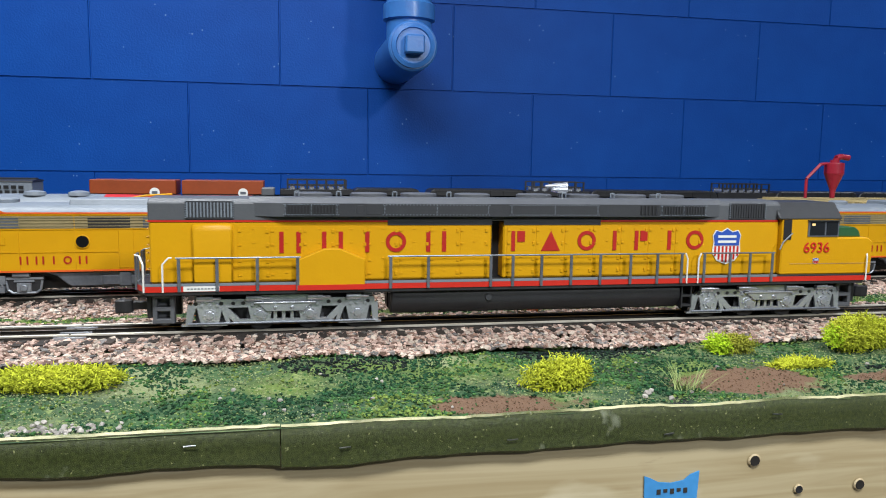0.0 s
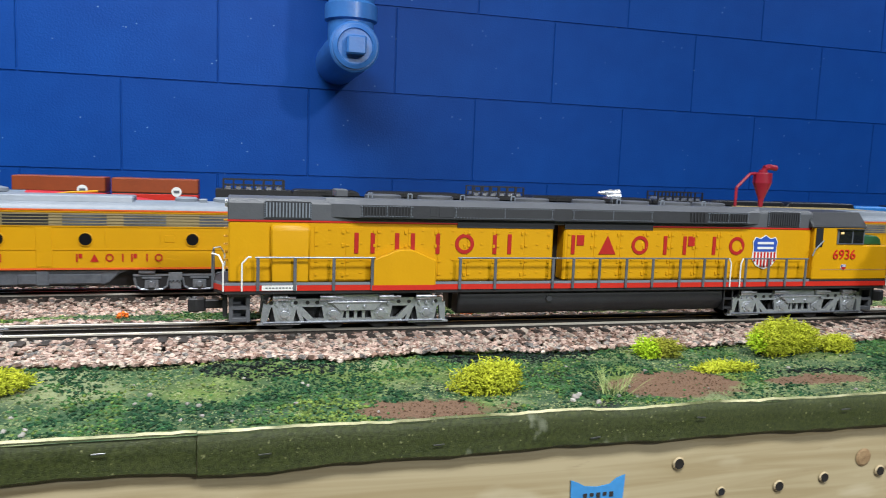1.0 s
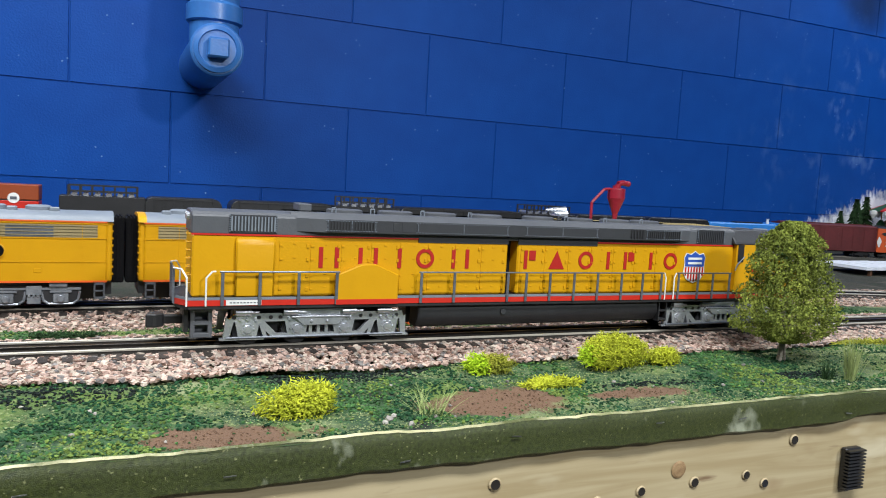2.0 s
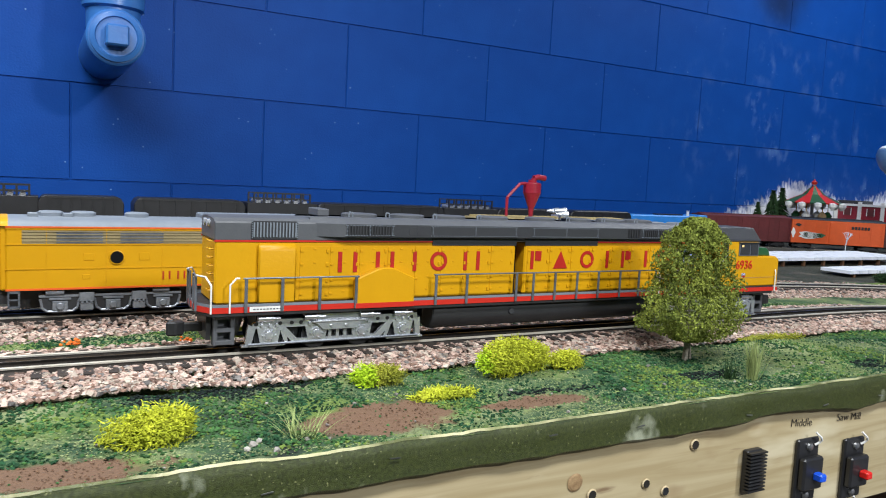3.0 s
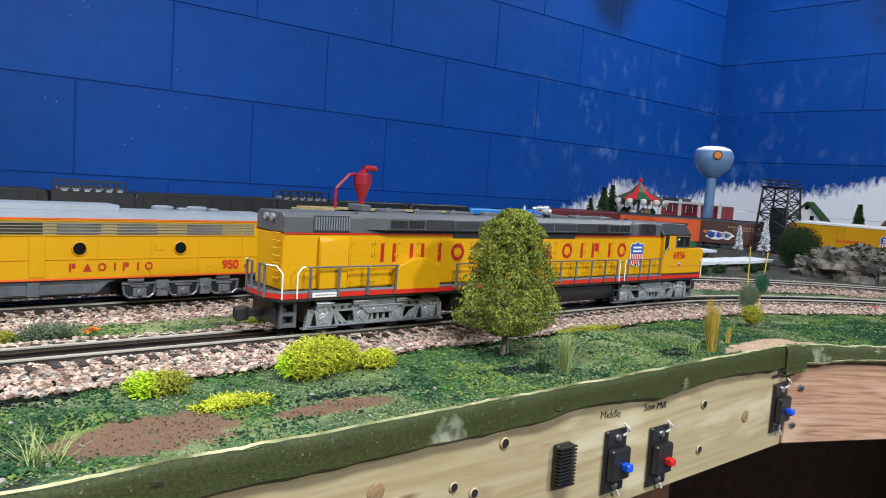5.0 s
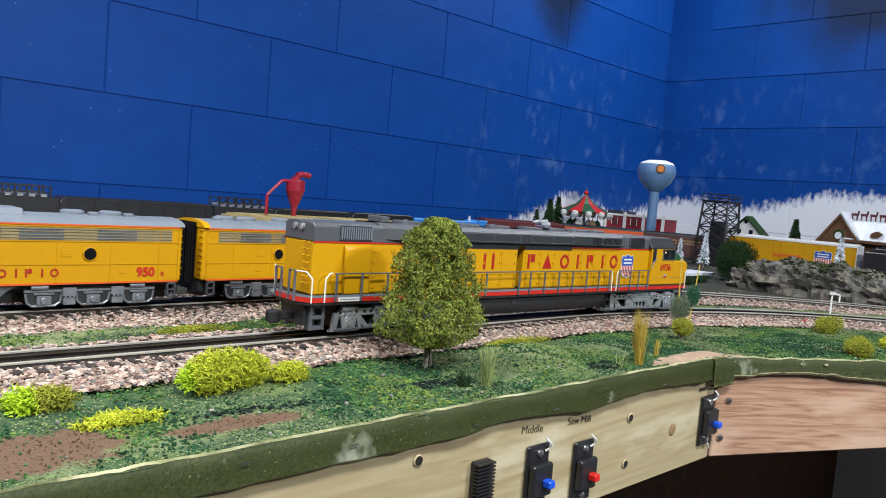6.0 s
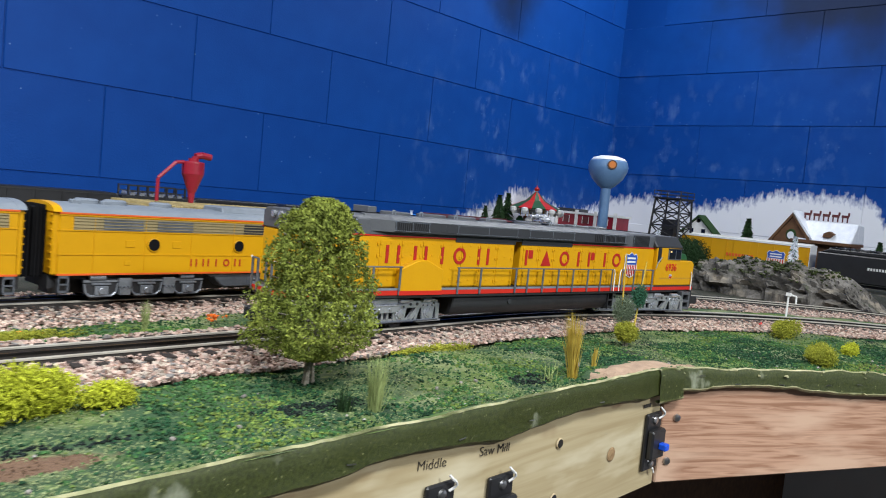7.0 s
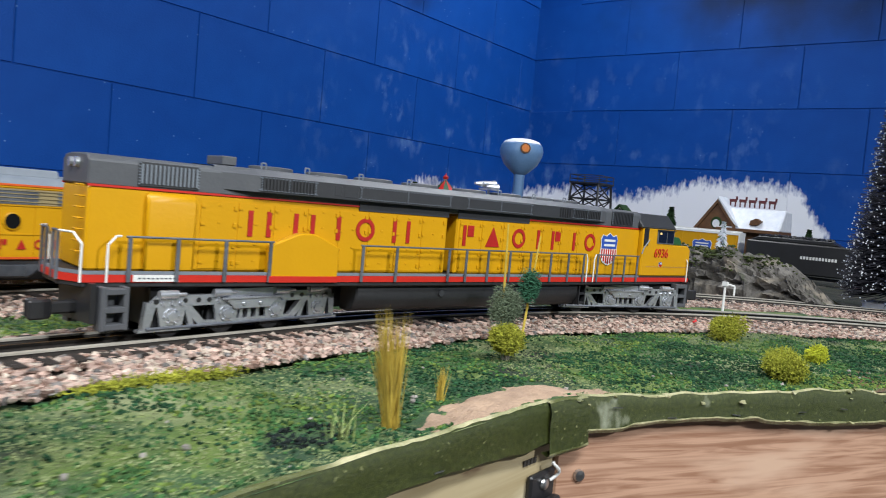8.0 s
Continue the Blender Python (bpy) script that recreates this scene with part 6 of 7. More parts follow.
    # silver passenger diesel with a red nose, behind the second track
    r = root("streamlined_diesel", pose(0.16, -0.80, 1.0905), "silver model diesel with a red and yellow nose", "locomotive")
    W = 0.031
    arch = [(W, 0.020), (W, 0.078)] + [(W * math.cos(a), 0.078 + 0.018 * math.sin(a)) for a in (0.35, 0.8, 1.57, 2.34, 2.79)] + [(-W, 0.078), (-W, 0.020)]
    part("body", Shape().prism(arch, -0.30, 0.05, "yz"), LGREY, r, smooth=True)
    s = Shape()
    rings = []
    for k in range(9):
        u = k / 8
        f = math.sqrt(max(0.02, 1 - u ** 2.4))
        rings.append([(0.05 + 0.205 * u, a * (0.45 + 0.55 * f), 0.020 + (b - 0.020) * (0.55 + 0.45 * f)) for a, b in arch])
    k = len(arch)
    s.add([q for g in rings for q in g], [(i * k + j, i * k + (j + 1) % k, (i + 1) * k + (j + 1) % k, (i + 1) * k + j) for i in range(8) for j in range(k)] + [tuple(range(8 * k, 9 * k))])
    part("nose", s, RED, r, "red nose", smooth=True)
    part("yellow_line", Shape().tube([(0.048, -0.0315, 0.084), (0.07, -0.029, 0.090), (0.10, -0.022, 0.0955), (0.13, -0.012, 0.097)], 0.0014, 6), YEL, r)
    for x in (-0.26, -0.20, -0.15, -0.09, -0.03, 0.02):
        part("roof_fan", Shape().lathe((x, -0.004, 0.0945), [(0.013, 0), (0.012, 0.004), (0.004, 0.006)], 16), LGREY, r, smooth=True)
    part("underframe", Shape().box(-0.29, 0.22, -0.024, 0.024, 0.0, 0.022), DKGREY, r)


# ---------------------------------------------------------------- plants
def lichen(at, rx, ry, rz, n, mats, label, size=0.0022, name="lichen_bush", seed=1, mix=0.0, stem=False):
    rng = random.Random(seed)
    s = Shape()
    lobes = [(Vector((rng.uniform(-0.45, 0.45) * rx, rng.uniform(-0.4, 0.4) * ry, rng.uniform(-0.1, 0.35) * rz)), rng.uniform(0.5, 0.75)) for _ in range(7)]
    def spot(f):
        c, k = rng.choice(lobes)
        d = Vector((rng.gauss(0, 1), rng.gauss(0, 1), rng.gauss(0, 0.9))).normalized()
        q = c + Vector((d.x * rx, d.y * ry, d.z * rz)) * k * f
        q.z += rz * 0.55
        return q, d

    def slot(q):
        return 1 if (len(mats) > 1 and q.x < -rx * mix + rng.gauss(0, rx * 0.05)) else 0

    # dense heart, then curling strands
    for i in range(int(n * 0.9)):
        q, d = spot(rng.uniform(0.45, 0.86))
        q.z = max(q.z, rng.uniform(0, 0.002))
        pebble(s, rng, q, size * 0.55 * rng.uniform(0.5, 1.2), 0.9, slot(q), False, 0.45)
    th = size * 0.15
    for i in range(int(n * 1.5)):
        q, d = spot(rng.uniform(0.72, 1.02))
        if q.z < 0:
            q.z = rng.uniform(0, 0.002)
        w = (d * 0.7 + Vector((rng.gauss(0, 1), rng.gauss(0, 1), rng.gauss(0, 0.8)))).normalized()
        mi = slot(q)
        path = [q]
        for k in range(3):
            w = (w + Vector((rng.gauss(0, 0.6), rng.gauss(0, 0.6), rng.gauss(0, 0.5)))).normalized()
            path.append(path[-1] + w * size * rng.uniform(0.3, 0.75))
        vs = []
        for k, p in enumerate(path):
            p.z = max(p.z, 0.0003)
            u = w.cross(Vector((0.3, 0.5, 0.8))).normalized() * th * (1.25, 1.1, 0.9, 0.5)[k]
            v = w.cross(u)
            vs += [p + u, p - u * 0.5 + v * 0.87, p - u * 0.5 - v * 0.87]
        fs = [(k * 3 + j, k * 3 + (j + 1) % 3, k * 3 + 3 + (j + 1) % 3, k * 3 + 3 + j) for k in range(3) for j in range(3)]
        s.add(vs, fs, mi)
    z = ground_z(at[0], at[1]) - 0.001 + (at[2] if len(at) > 2 else 0)
    r = root(name, pose(at[0], at[1], z), label, "bush")
    part("foliage", s, mats, r)
    st = Shape().cone((0, 0, -0.012 if stem else 0), (0, 0, rz * 0.8), 0.0013 if stem else 0.003, 0.001, 6)
    if stem:
        st.cone((0.0, 0, -0.012), (rx * 0.4, 0, rz * 0.4), 0.001, 0.0006, 5).cone((0, 0, -0.012), (-rx * 0.4, 0, rz * 0.4), 0.001, 0.0006, 5)
    part("stem", st, BARK, r)
    return r


def tuft(at, h, spread, n, m, label, seed, lean=(0, 0), width=0.0005, name="grass_tuft"):
    rng = random.Random(seed)
    s = Shape()
    for _ in range(n):
        a, q = rng.uniform(0, 6.283), rng.uniform(0, 1) ** 0.7
        b = Vector((rng.uniform(-1, 1) * spread * 0.25, rng.uniform(-1, 1) * spread * 0.25, 0))
        hh = h * rng.uniform(0.55, 1.05)
        tip = b + Vector((math.cos(a) * spread * q + lean[0], math.sin(a) * spread * q + lean[1], hh))
        mid = b.lerp(tip, 0.55) + Vector((0, 0, hh * 0.07))
        w = width * rng.uniform(0.6, 1.2)
        side = Vector((math.sin(a), -math.cos(a), 0)) * w
        n3 = Vector((math.cos(a), math.sin(a), 0)) * w * 0.6
        s.add([b - side, b + side, b + n3, mid - side * 0.7, mid + side * 0.7, mid + n3 * 0.7, tip], [(0, 1, 4, 3), (1, 2, 5, 4), (2, 0, 3, 5), (3, 4, 6), (4, 5, 6), (5, 3, 6)])
    return thing(name, s, m, label, "grass", pose(at[0], at[1], ground_z(at[0], at[1]) - 0.001))


def big_tree():
    rng = random.Random(21)
    x, y = 1.040, -1.309
    z0 = ground_z(x, y) - 0.002
    r = root("model_tree", pose(x, y, z0), "leafy olive-green model tree with a pale slender trunk", "tree")
    t = Shape()
    pts = [Vector((0, 0, 0)), Vector((0.0008, 0, 0.012)), Vector((0.0015, 0.001, 0.028)), Vector((0.001, 0.001, 0.060)), Vector((0.002, 0, 0.098))]
    for a, b, r0, r1 in zip(pts, pts[1:], (0.0026, 0.0021, 0.0017, 0.0012), (0.0021, 0.0017, 0.0012, 0.0004)):
        t.cone(a, b, r0, r1, 8)
    t.cone((0.006, -0.001, 0), (0.0045, 0, 0.016), 0.0014, 0.0011, 7).cone((0.0045, 0, 0.016), (0.010, 0.002, 0.040), 0.0011, 0.0006, 6)
    part("trunk", t, BARK, r, smooth=True)
    limbs = []
    for i in range(26):
        z = rng.uniform(0.020, 0.09)
        a = i * 2.4
        w = (0.030 if z < 0.065 else 0.022)
        e = Vector((math.cos(a) * w, math.sin(a) * w, z + rng.uniform(0.003, 0.014)))
        s0 = Vector((0.0015, 0.0008, z))
        part("limb", Shape().cone(s0, e, 0.0011, 0.0004, 5), BARK, r)
        limbs.append((s0, e))
    s = Shape()

    def radius(z):
        return float(np.interp(z, (0.019, 0.024, 0.030, 0.038, 0.058, 0.078, 0.096, 0.112, 0.121, 0.125), (0.008, 0.022, 0.035, 0.0410, 0.0385, 0.0320, 0.0275, 0.0235, 0.0165, 0.006)))

    for i in range(36000):
        z = rng.uniform(0.019, 0.125)
        a = rng.uniform(0, 6.2832)
        k = radius(z) * (1 + 0.46 * noise.noise((math.cos(a) * 2.2, math.sin(a) * 2.2, z * 48)) + 0.24 * noise.noise((math.cos(a) * 6, math.sin(a) * 6, z * 150)))
        q = k * (1 - rng.random() ** 2.0 * 0.75)
        hole = noise.noise((math.cos(a) * q * 130, math.sin(a) * q * 130, z * 130))
        if hole < -0.22:
            continue
        c = Vector((math.cos(a) * q + 0.003, math.sin(a) * q, z))
        e = Euler((rng.uniform(0, 6), rng.uniform(0, 6), rng.uniform(0, 6))).to_matrix()
        L = rng.uniform(0.0008, 0.0017)
        s.add([c + e @ Vector(p) for p in ((-L, 0, 0), (0, -L * 0.55, L * 0.25), (L, 0, 0), (0, L * 0.55, L * 0.25))], [(0, 1, 2), (0, 2, 3)])
    me = bpy.data.meshes.new("crown")
    me.from_pydata(s.v, [], s.f)
    me.materials.append(LEAF)
    c = new("crown", me)
    c.parent = r


def conifer(at, h, rad, m, label, seed, snow=False, name="conifer"):
    rng = random.Random(seed)
    r = root(name, pose(*at), label, "tree")
    part("trunk", Shape().cone((0, 0, 0), (0, 0, h * 0.9), rad * 0.1, rad * 0.03, 6), BARK, r)
    s = Shape()
    for i in range(int(420)):
        u = rng.random() ** 0.8
        a = rng.uniform(0, 6.283)
        q = rad * (1.02 - u) * rng.uniform(0.5, 1.05)
        z = h * (0.10 + 0.9 * u)
        c = Vector((math.cos(a) * q, math.sin(a) * q, z))
        d = Vector((math.cos(a), math.sin(a), -0.5))
        w = Vector((-math.sin(a), math.cos(a), 0))
        L = rad * 0.28
        s.add([c - d * L - w * L * 0.4, c - d * L + w * L * 0.4, c + d * L, c + Vector((0, 0, L * 0.5))], [(0, 1, 2), (0, 3, 1), (1, 3, 2), (2, 3, 0)], 1 if snow and rng.random() < 0.85 else 0)
    part("needles", s, [m, SNOW], r)


def turf():
    """Ground foam clumps in patches."""
    rng = random.Random(31)
    shapes = [Shape() for _ in range(6)]
    patches = ((0.728, -1.366, 0.055, 0.026), (0.562, -1.390, 0.045, 0.021), (1.318, -1.396, 0.07, 0.022), (0.84, -1.37, 0.05, 0.010))
    for _ in range(138000):
        x = rng.uniform(0.18, 1.95) if rng.random() < 0.88 else rng.uniform(-0.1, 2.4)
        e = edge_y(x)
        y = e + 0.007 + (rng.random() ** 1.25) * 0.33
        d = track_gap(x, y)
        if d[0] < (0.058 if y < YF - 0.02 or x > 1.4 else 0.071) or d[1] < 0.077:
            continue
        bare = max(1 - math.hypot((x - cx) / rx, (y - cy) / ry) for cx, cy, rx, ry in patches)
        big = 1.0
        if bare > 0.10 + 0.3 * noise.noise((x * 50, y * 50, 0)):
            if rng.random() < 0.5 or x > 1.2:
                continue
            w, big = (3, 0.55) if rng.random() < 0.93 else (1, 0.8)
        else:
            k = noise.noise((x * 13 + 4, y * 13, 0)) + 0.4 * noise.noise((x * 40, y * 40, 2))
            j = noise.noise((x * 11, y * 11 + 9, 5)) + 0.25 * noise.noise((x * 45, y * 45 + 9, 5))
            soot = max(1 - math.hypot((x - cx) / rx, (y - cy) / ry) for cx, cy, rx, ry in ((0.655, -1.284, 0.070, 0.019), (0.47, -1.300, 0.05, 0.018), (1.012, -1.356, 0.040, 0.014), (1.20, -1.375, 0.03, 0.012), (0.86, -1.352, 0.05, 0.006)))
            if soot + 0.5 * noise.noise((x * 60, y * 60, 7)) > 0.15:
                w, big = (5, 1.2) if rng.random() < 0.8 else (0, 1.0)
            elif y - e < 0.034 and j > -0.3 and rng.random() < 0.75 - (y - e) * 9:
                w, big = 4, 0.5
            elif j > (0.10 if x < 1.05 else -0.02 if x < 1.3 else 0.22) and rng.random() < 0.8:
                w, big = 4, 0.6
            else:
                w = 0 if k < -0.05 else (1 if k < 0.30 or rng.random() < 0.3 else 2)
                if rng.random() < 0.15:
                    w = (w + 1) % 3
                big = (1.1, 1.1, 1.15)[w]
        pebble(shapes[w], rng, (x, y, ground_z(x, y) + rng.uniform(-0.0004, 0.0010)), big * rng.uniform(0.0005, 0.00135), 0.75, 0, False, 0.5)
    for s, m, l in zip(shapes, (CLUMP_D, CLUMP_M, CLUMP_L, CRUMB, SAGEDUST, CLUMP_K), ("dark green ground foam", "mid green ground foam", "yellowish green ground foam", "brown earth", "pale sage powder", "blackish green ground foam")):
        me = bpy.data.meshes.new("turf_clumps")
        me.from_pydata(s.v, [], s.f)
        me.materials.append(m)
        tagged(new("turf_clumps", me), f"{l} clumps scattered on the layout", "turf", kind="stuff")
    # loose stones
    s = Shape()
    for _ in range(70):
        x = rng.uniform(0.25, 1.9)
        y = edge_y(x) + rng.uniform(0.006, 0.10)
        pebble(s, rng, (x, y, ground_z(x, y) + 0.001), rng.uniform(0.0007, 0.0018), 0.8, 0, True)
    for x0, y0 in ((0.315, -1.395), (0.66, -1.392)):
        for _ in range(60 if x0 < 0.5 else 5):
            x, y = x0 + rng.gauss(0, 0.02), y0 + rng.gauss(0, 0.006)
            pebble(s, rng, (x, y, ground_z(x, y) + 0.001), rng.uniform(0.001, 0.0022), 0.8, 0, True)
    tagged(part("loose_stones", s, PEBBLE), "loose pale pebbles strewn on the turf", "stones", kind="stuff")


def scenery():
    big_tree()
    lichen((0.866, -1.303), 0.036, 0.018, 0.020, 3400, [LICHEN, LIME], "large yellow-green lichen bush with a lime end beside the track", seed=2, mix=0.72)
    lichen((0.913, -1.306), 0.017, 0.010, 0.010, 700, [LICHEN], "small yellow lichen bush next to the large one", seed=3)
    lichen((0.754, -1.305), 0.020, 0.011, 0.010, 900, [LICHEN2, LIME], "small lime and olive lichen bush beside the ballast", seed=4, mix=0.25)
    lichen((0.604, -1.356), 0.024, 0.014, 0.014, 1700, [LICHEN], "yellow-green lichen bush on the turf", seed=5)
    lichen((0.303, -1.327), 0.046, 0.017, 0.011, 2000, [LICHEN], "wide low yellow-green lichen mat beside the ballast", seed=6)
    lichen((0.783, -1.342), 0.026, 0.010, 0.006, 700, [LICHEN], "flat yellow moss patch on the turf", seed=7)
    lichen((1.205, -1.277), 0.055, 0.010, 0.004, 500, [LICHEN2], "flat yellow-green moss strip along the ballast", seed=8)
    lichen((1.405, -1.338, 0.006), 0.018, 0.014, 0.014, 1300, [LICHEN2], "small round olive bush on a forked stem", seed=9, stem=True, size=0.0017)
    lichen((1.685, -1.393), 0.032, 0.018, 0.017, 1400, [LICHEN2], "olive-yellow bush near the curve", seed=10, size=0.002)
    lichen((1.556, -1.476), 0.027, 0.018, 0.015, 1400, [LICHEN2], "olive-yellow bush near the angled edge", seed=11, size=0.002)
    lichen((1.655, -1.478), 0.014, 0.010, 0.011, 600, [LICHEN], "small bright yellow-green bush near the angled edge", seed=12, size=0.002)
    lichen((1.432, -1.318, 0.020), 0.017, 0.012, 0.020, 1400, [SAGE], "grey-green foliage clump standing behind a small bush", seed=13, size=0.0014, name="foliage_clump")
    lichen((1.467, -1.316, 0.033), 0.011, 0.010, 0.018, 1000, [TEALF], "blue-green foliage clump on a twig", seed=14, size=0.0014, name="foliage_clump")
    for x, y, tip in ((1.432, -1.316, (1.428, -1.316, 1.186)), (1.462, -1.314, (1.480, -1.312, 1.178))):
        thing("twig", Shape().cone((x, y, ground_z(x, y)), tip, 0.0011, 0.0006, 6), STRAW, "bare tan twig stuck in the turf", "twig", group="twigs")
    lichen((1.755, -1.345), 0.030, 0.010, 0.012, 700, [DEEP], "low dark green shrub with red flowers", seed=15, size=0.002)
    rng = random.Random(17)
    for name, label, m, cx, cy, n, sp, zz in (("red_flowers", "red flower heads on a low shrub", REDFL, 1.755, -1.352, 16, 0.030, 0.011), ("orange_flowers", "small orange flowers on the strip between the tracks", ORFL, 0.576, -1.121, 14, 0.006, 0.001), ("orange_flowers", "small orange flowers on the strip between the tracks", ORFL, 0.765, -1.121, 14, 0.006, 0.001), ("orange_flowers", "small orange flowers on the strip between the tracks", ORFL, 0.656, -1.140, 10, 0.005, 0.001), ("orange_flowers", "small orange flowers on the strip between the tracks", ORFL, 0.935, -1.118, 16, 0.008, 0.001), ("orange_flowers", "small orange flowers on the strip between the tracks", ORFL, 1.085, -1.11, 16, 0.007, 0.003), ("orange_flowers", "small orange flowers on the strip between the tracks", ORFL, 0.36, -1.125, 12, 0.006, 0.001)):
        s = Shape()
        for _ in range(n):
            x, y = cx + rng.gauss(0, sp * 0.6), cy + rng.gauss(0, 0.003)
            pebble(s, rng, (x, y, ground_z(x, y) + zz + rng.uniform(0, 0.004)), rng.uniform(0.0012, 0.0024))
        thing(name, s, m, label, "flowers", group=name)
    lichen((0.735, -1.130), 0.028, 0.010, 0.010, 800, [SAGE], "grey-green brush between the tracks", seed=18, size=0.0016, name="foliage_clump")
    lichen((0.70, -1.128), 0.018, 0.008, 0.007, 500, [LICHEN2], "olive moss clump between the tracks", seed=19, size=0.0016)
    lichen((0.93, -1.125), 0.04, 0.010, 0.005, 800, [LICHEN2], "yellow-green moss between the tracks", seed=20, size=0.0016)
    lichen((0.47, -1.135), 0.03, 0.010, 0.005, 600, [DEEP], "dark green moss between the tracks", seed=26, size=0.0016)
    tuft((1.040, -1.379), 0.036, 0.012, 90, PALEGRASS, "pale green grass tuft near the table edge", 1)
    tuft((1.238, -1.387), 0.054, 0.010, 190, STRAW, "upright straw-yellow grass tuft at the table edge", 2, lean=(-0.006, 0), width=0.0005)
    tuft((1.290, -1.374), 0.020, 0.006, 30, STRAW, "small dry grass tuft", 3)
    tuft((0.676, -1.383), 0.017, 0.026, 70, PALEGRASS, "low splayed tuft of pale grass blades", 4, width=0.0003)
    tuft((1.02, -1.118), 0.026, 0.007, 40, PALEGRASS, "pale grass tuft between the tracks", 5)
    tuft((1.21, -1.384), 0.020, 0.020, 26, PALEGRASS, "thin loose grass blades beside the straw tuft", 6, width=0.0003)
    tuft((1.022, -1.372), 0.018, 0.012, 40, DEEP, "dark green grass blades beside the pale tuft", 7)
    # sand bank at the corner
    s = Shape()
    n, k = 60, 18
    vs = []
    for i in range(n + 1):
        u = i / n
        x = 1.245 + 0.155 * u
        for j in range(k + 1):
            v = j / k
            y = -1.408 + 0.034 * v * (0.6 + 0.5 * math.sin(3.1 * u)) - max(0, x - 1.35) * 0.55
            vs.append((x, y, ground_z(x, y) - 0.0008 + 0.0032 * math.sin(math.pi * u) ** 0.5 * math.sin(math.pi * min(1, v * 1.05 + 0.05)) + 0.0011 * noise.noise((x * 140, y * 140, 0)) + 0.0006 * noise.noise((x * 400, y * 400, 0))))
    s.add(vs, [(i * (k + 1) + j, (i + 1) * (k + 1) + j, (i + 1) * (k + 1) + j + 1, i * (k + 1) + j + 1) for i in range(n) for j in range(k)])
    tagged(part("sand_patch", s, SANDM, smooth=True), "bare pinkish sand patch at the table corner", "sand", kind="structure")
    signal()
    rocks()
    lichen((2.292, -0.978, 0.006), 0.066, 0.056, 0.066, 6800, [DEEP], "large dark green bush in front of the yellow car", seed=23, size=0.0032, stem=True)
    for x, y, h, sd in ((2.566, -0.765, 0.098, 1), (2.55, -0.70, 0.075, 2), (2.60, -1.10, 0.118, 3)):
        conifer((x, y, 1.096), h, h * 0.17, TEALF, "small snow-covered model fir", sd, True, "snowy_fir")
    for x, y, h, sd in ((2.76, -0.06, 0.155, 4), (2.82, -0.05, 0.165, 5), (3.2, -0.755, 0.155, 6), (3.12, -1.16, 0.12, 7), (2.70, -0.05, 0.115, 8)):
        conifer((x, y, 1.096), h, h * 0.22, DEEP, "dark green model fir in front of the cloud bank", sd)
    bottle_brush()
    platform()
    bare_shrub()


def signal():
    r = root("lineside_post", pose(1.905, -1.324, ground_z(1.905, -1.324)), "white lineside post with a bracket", "post")
    part("post", Shape().cone((0, 0, 0), (0, 0, 0.036), 0.0016, 0.0014, 8), WHITE, r)
    part("bracket", Shape().tube([(0, 0, 0.036), (0.011, -0.008, 0.033), (0.011, -0.008, 0.022)], 0.0013, 6), WHITE, r)
    part("lamp", Shape().box(-0.003, 0.003, -0.003, 0.003, 0.033, 0.038), WHITE, r)


def rocks():
    s = Shape()
    nx, ny = 110, 44
    vs = []
    for i in range(nx + 1):
        u = i / nx
        a = Vector((2.13, -1.03)).lerp(Vector((2.15, -1.40)), u)
        top = float(np.interp(u, (0, 0.08, 0.3, 0.5, 0.7, 0.85, 1), (0.0, 0.058, 0.068, 0.072, 0.070, 0.050, 0.0)))
        for j in range(ny + 1):
            v = j / ny
            ang = v * math.pi
            k = Vector((a.x - math.cos(ang) * 0.055 + 0.05, a.y, ZG - 0.002 + math.sin(ang) ** 0.55 * top))
            p = (k.x * 34, k.y * 34, k.z * 55)
            d = 0.010 * noise.noise(p) + 0.007 * noise.noise((p[0] * 0.6, p[1] * 0.5, p[2] * 2.6)) + 0.004 * noise.noise((p[0] * 2.7, p[1] * 2.7, p[2] * 2.7)) - 0.020 * abs(noise.noise((p[0] * 1.3, p[1] * 1.3, p[2] * 2.2))) + 0.003 * noise.noise((p[0] * 5, p[1] * 5, p[2] * 5))
            vs.append(k + Vector((-abs(math.cos(ang)) * d * 1.4, d * 0.5, d if v > 0.05 else 0)))
    s.add(vs, [(i * (ny + 1) + j, (i + 1) * (ny + 1) + j, (i + 1) * (ny + 1) + j + 1, i * (ny + 1) + j + 1) for i in range(nx) for j in range(ny)])
    r = root("rock_outcrop", pose(0, 0, 0), "grey plaster rock outcrop with moss on top", "rock")
    part("rock_face", s, ROCK, r)
    rng = random.Random(41)
    m = Shape()
    for _ in range(9000):
        p = rng.choice(vs)
        if p.z < ZG + 0.060 - 0.022 * rng.random() ** 3 or noise.noise((p.x * 40, p.y * 40, 3)) < -0.1:
            continue
        pebble(m, rng, (p.x + rng.uniform(-0.004, 0.004), p.y + rng.uniform(-0.004, 0.004), p.z - 0.001), rng.uniform(0.0018, 0.0042), 0.6)
    part("moss", m, [MOSS], r, "olive moss on the rock")


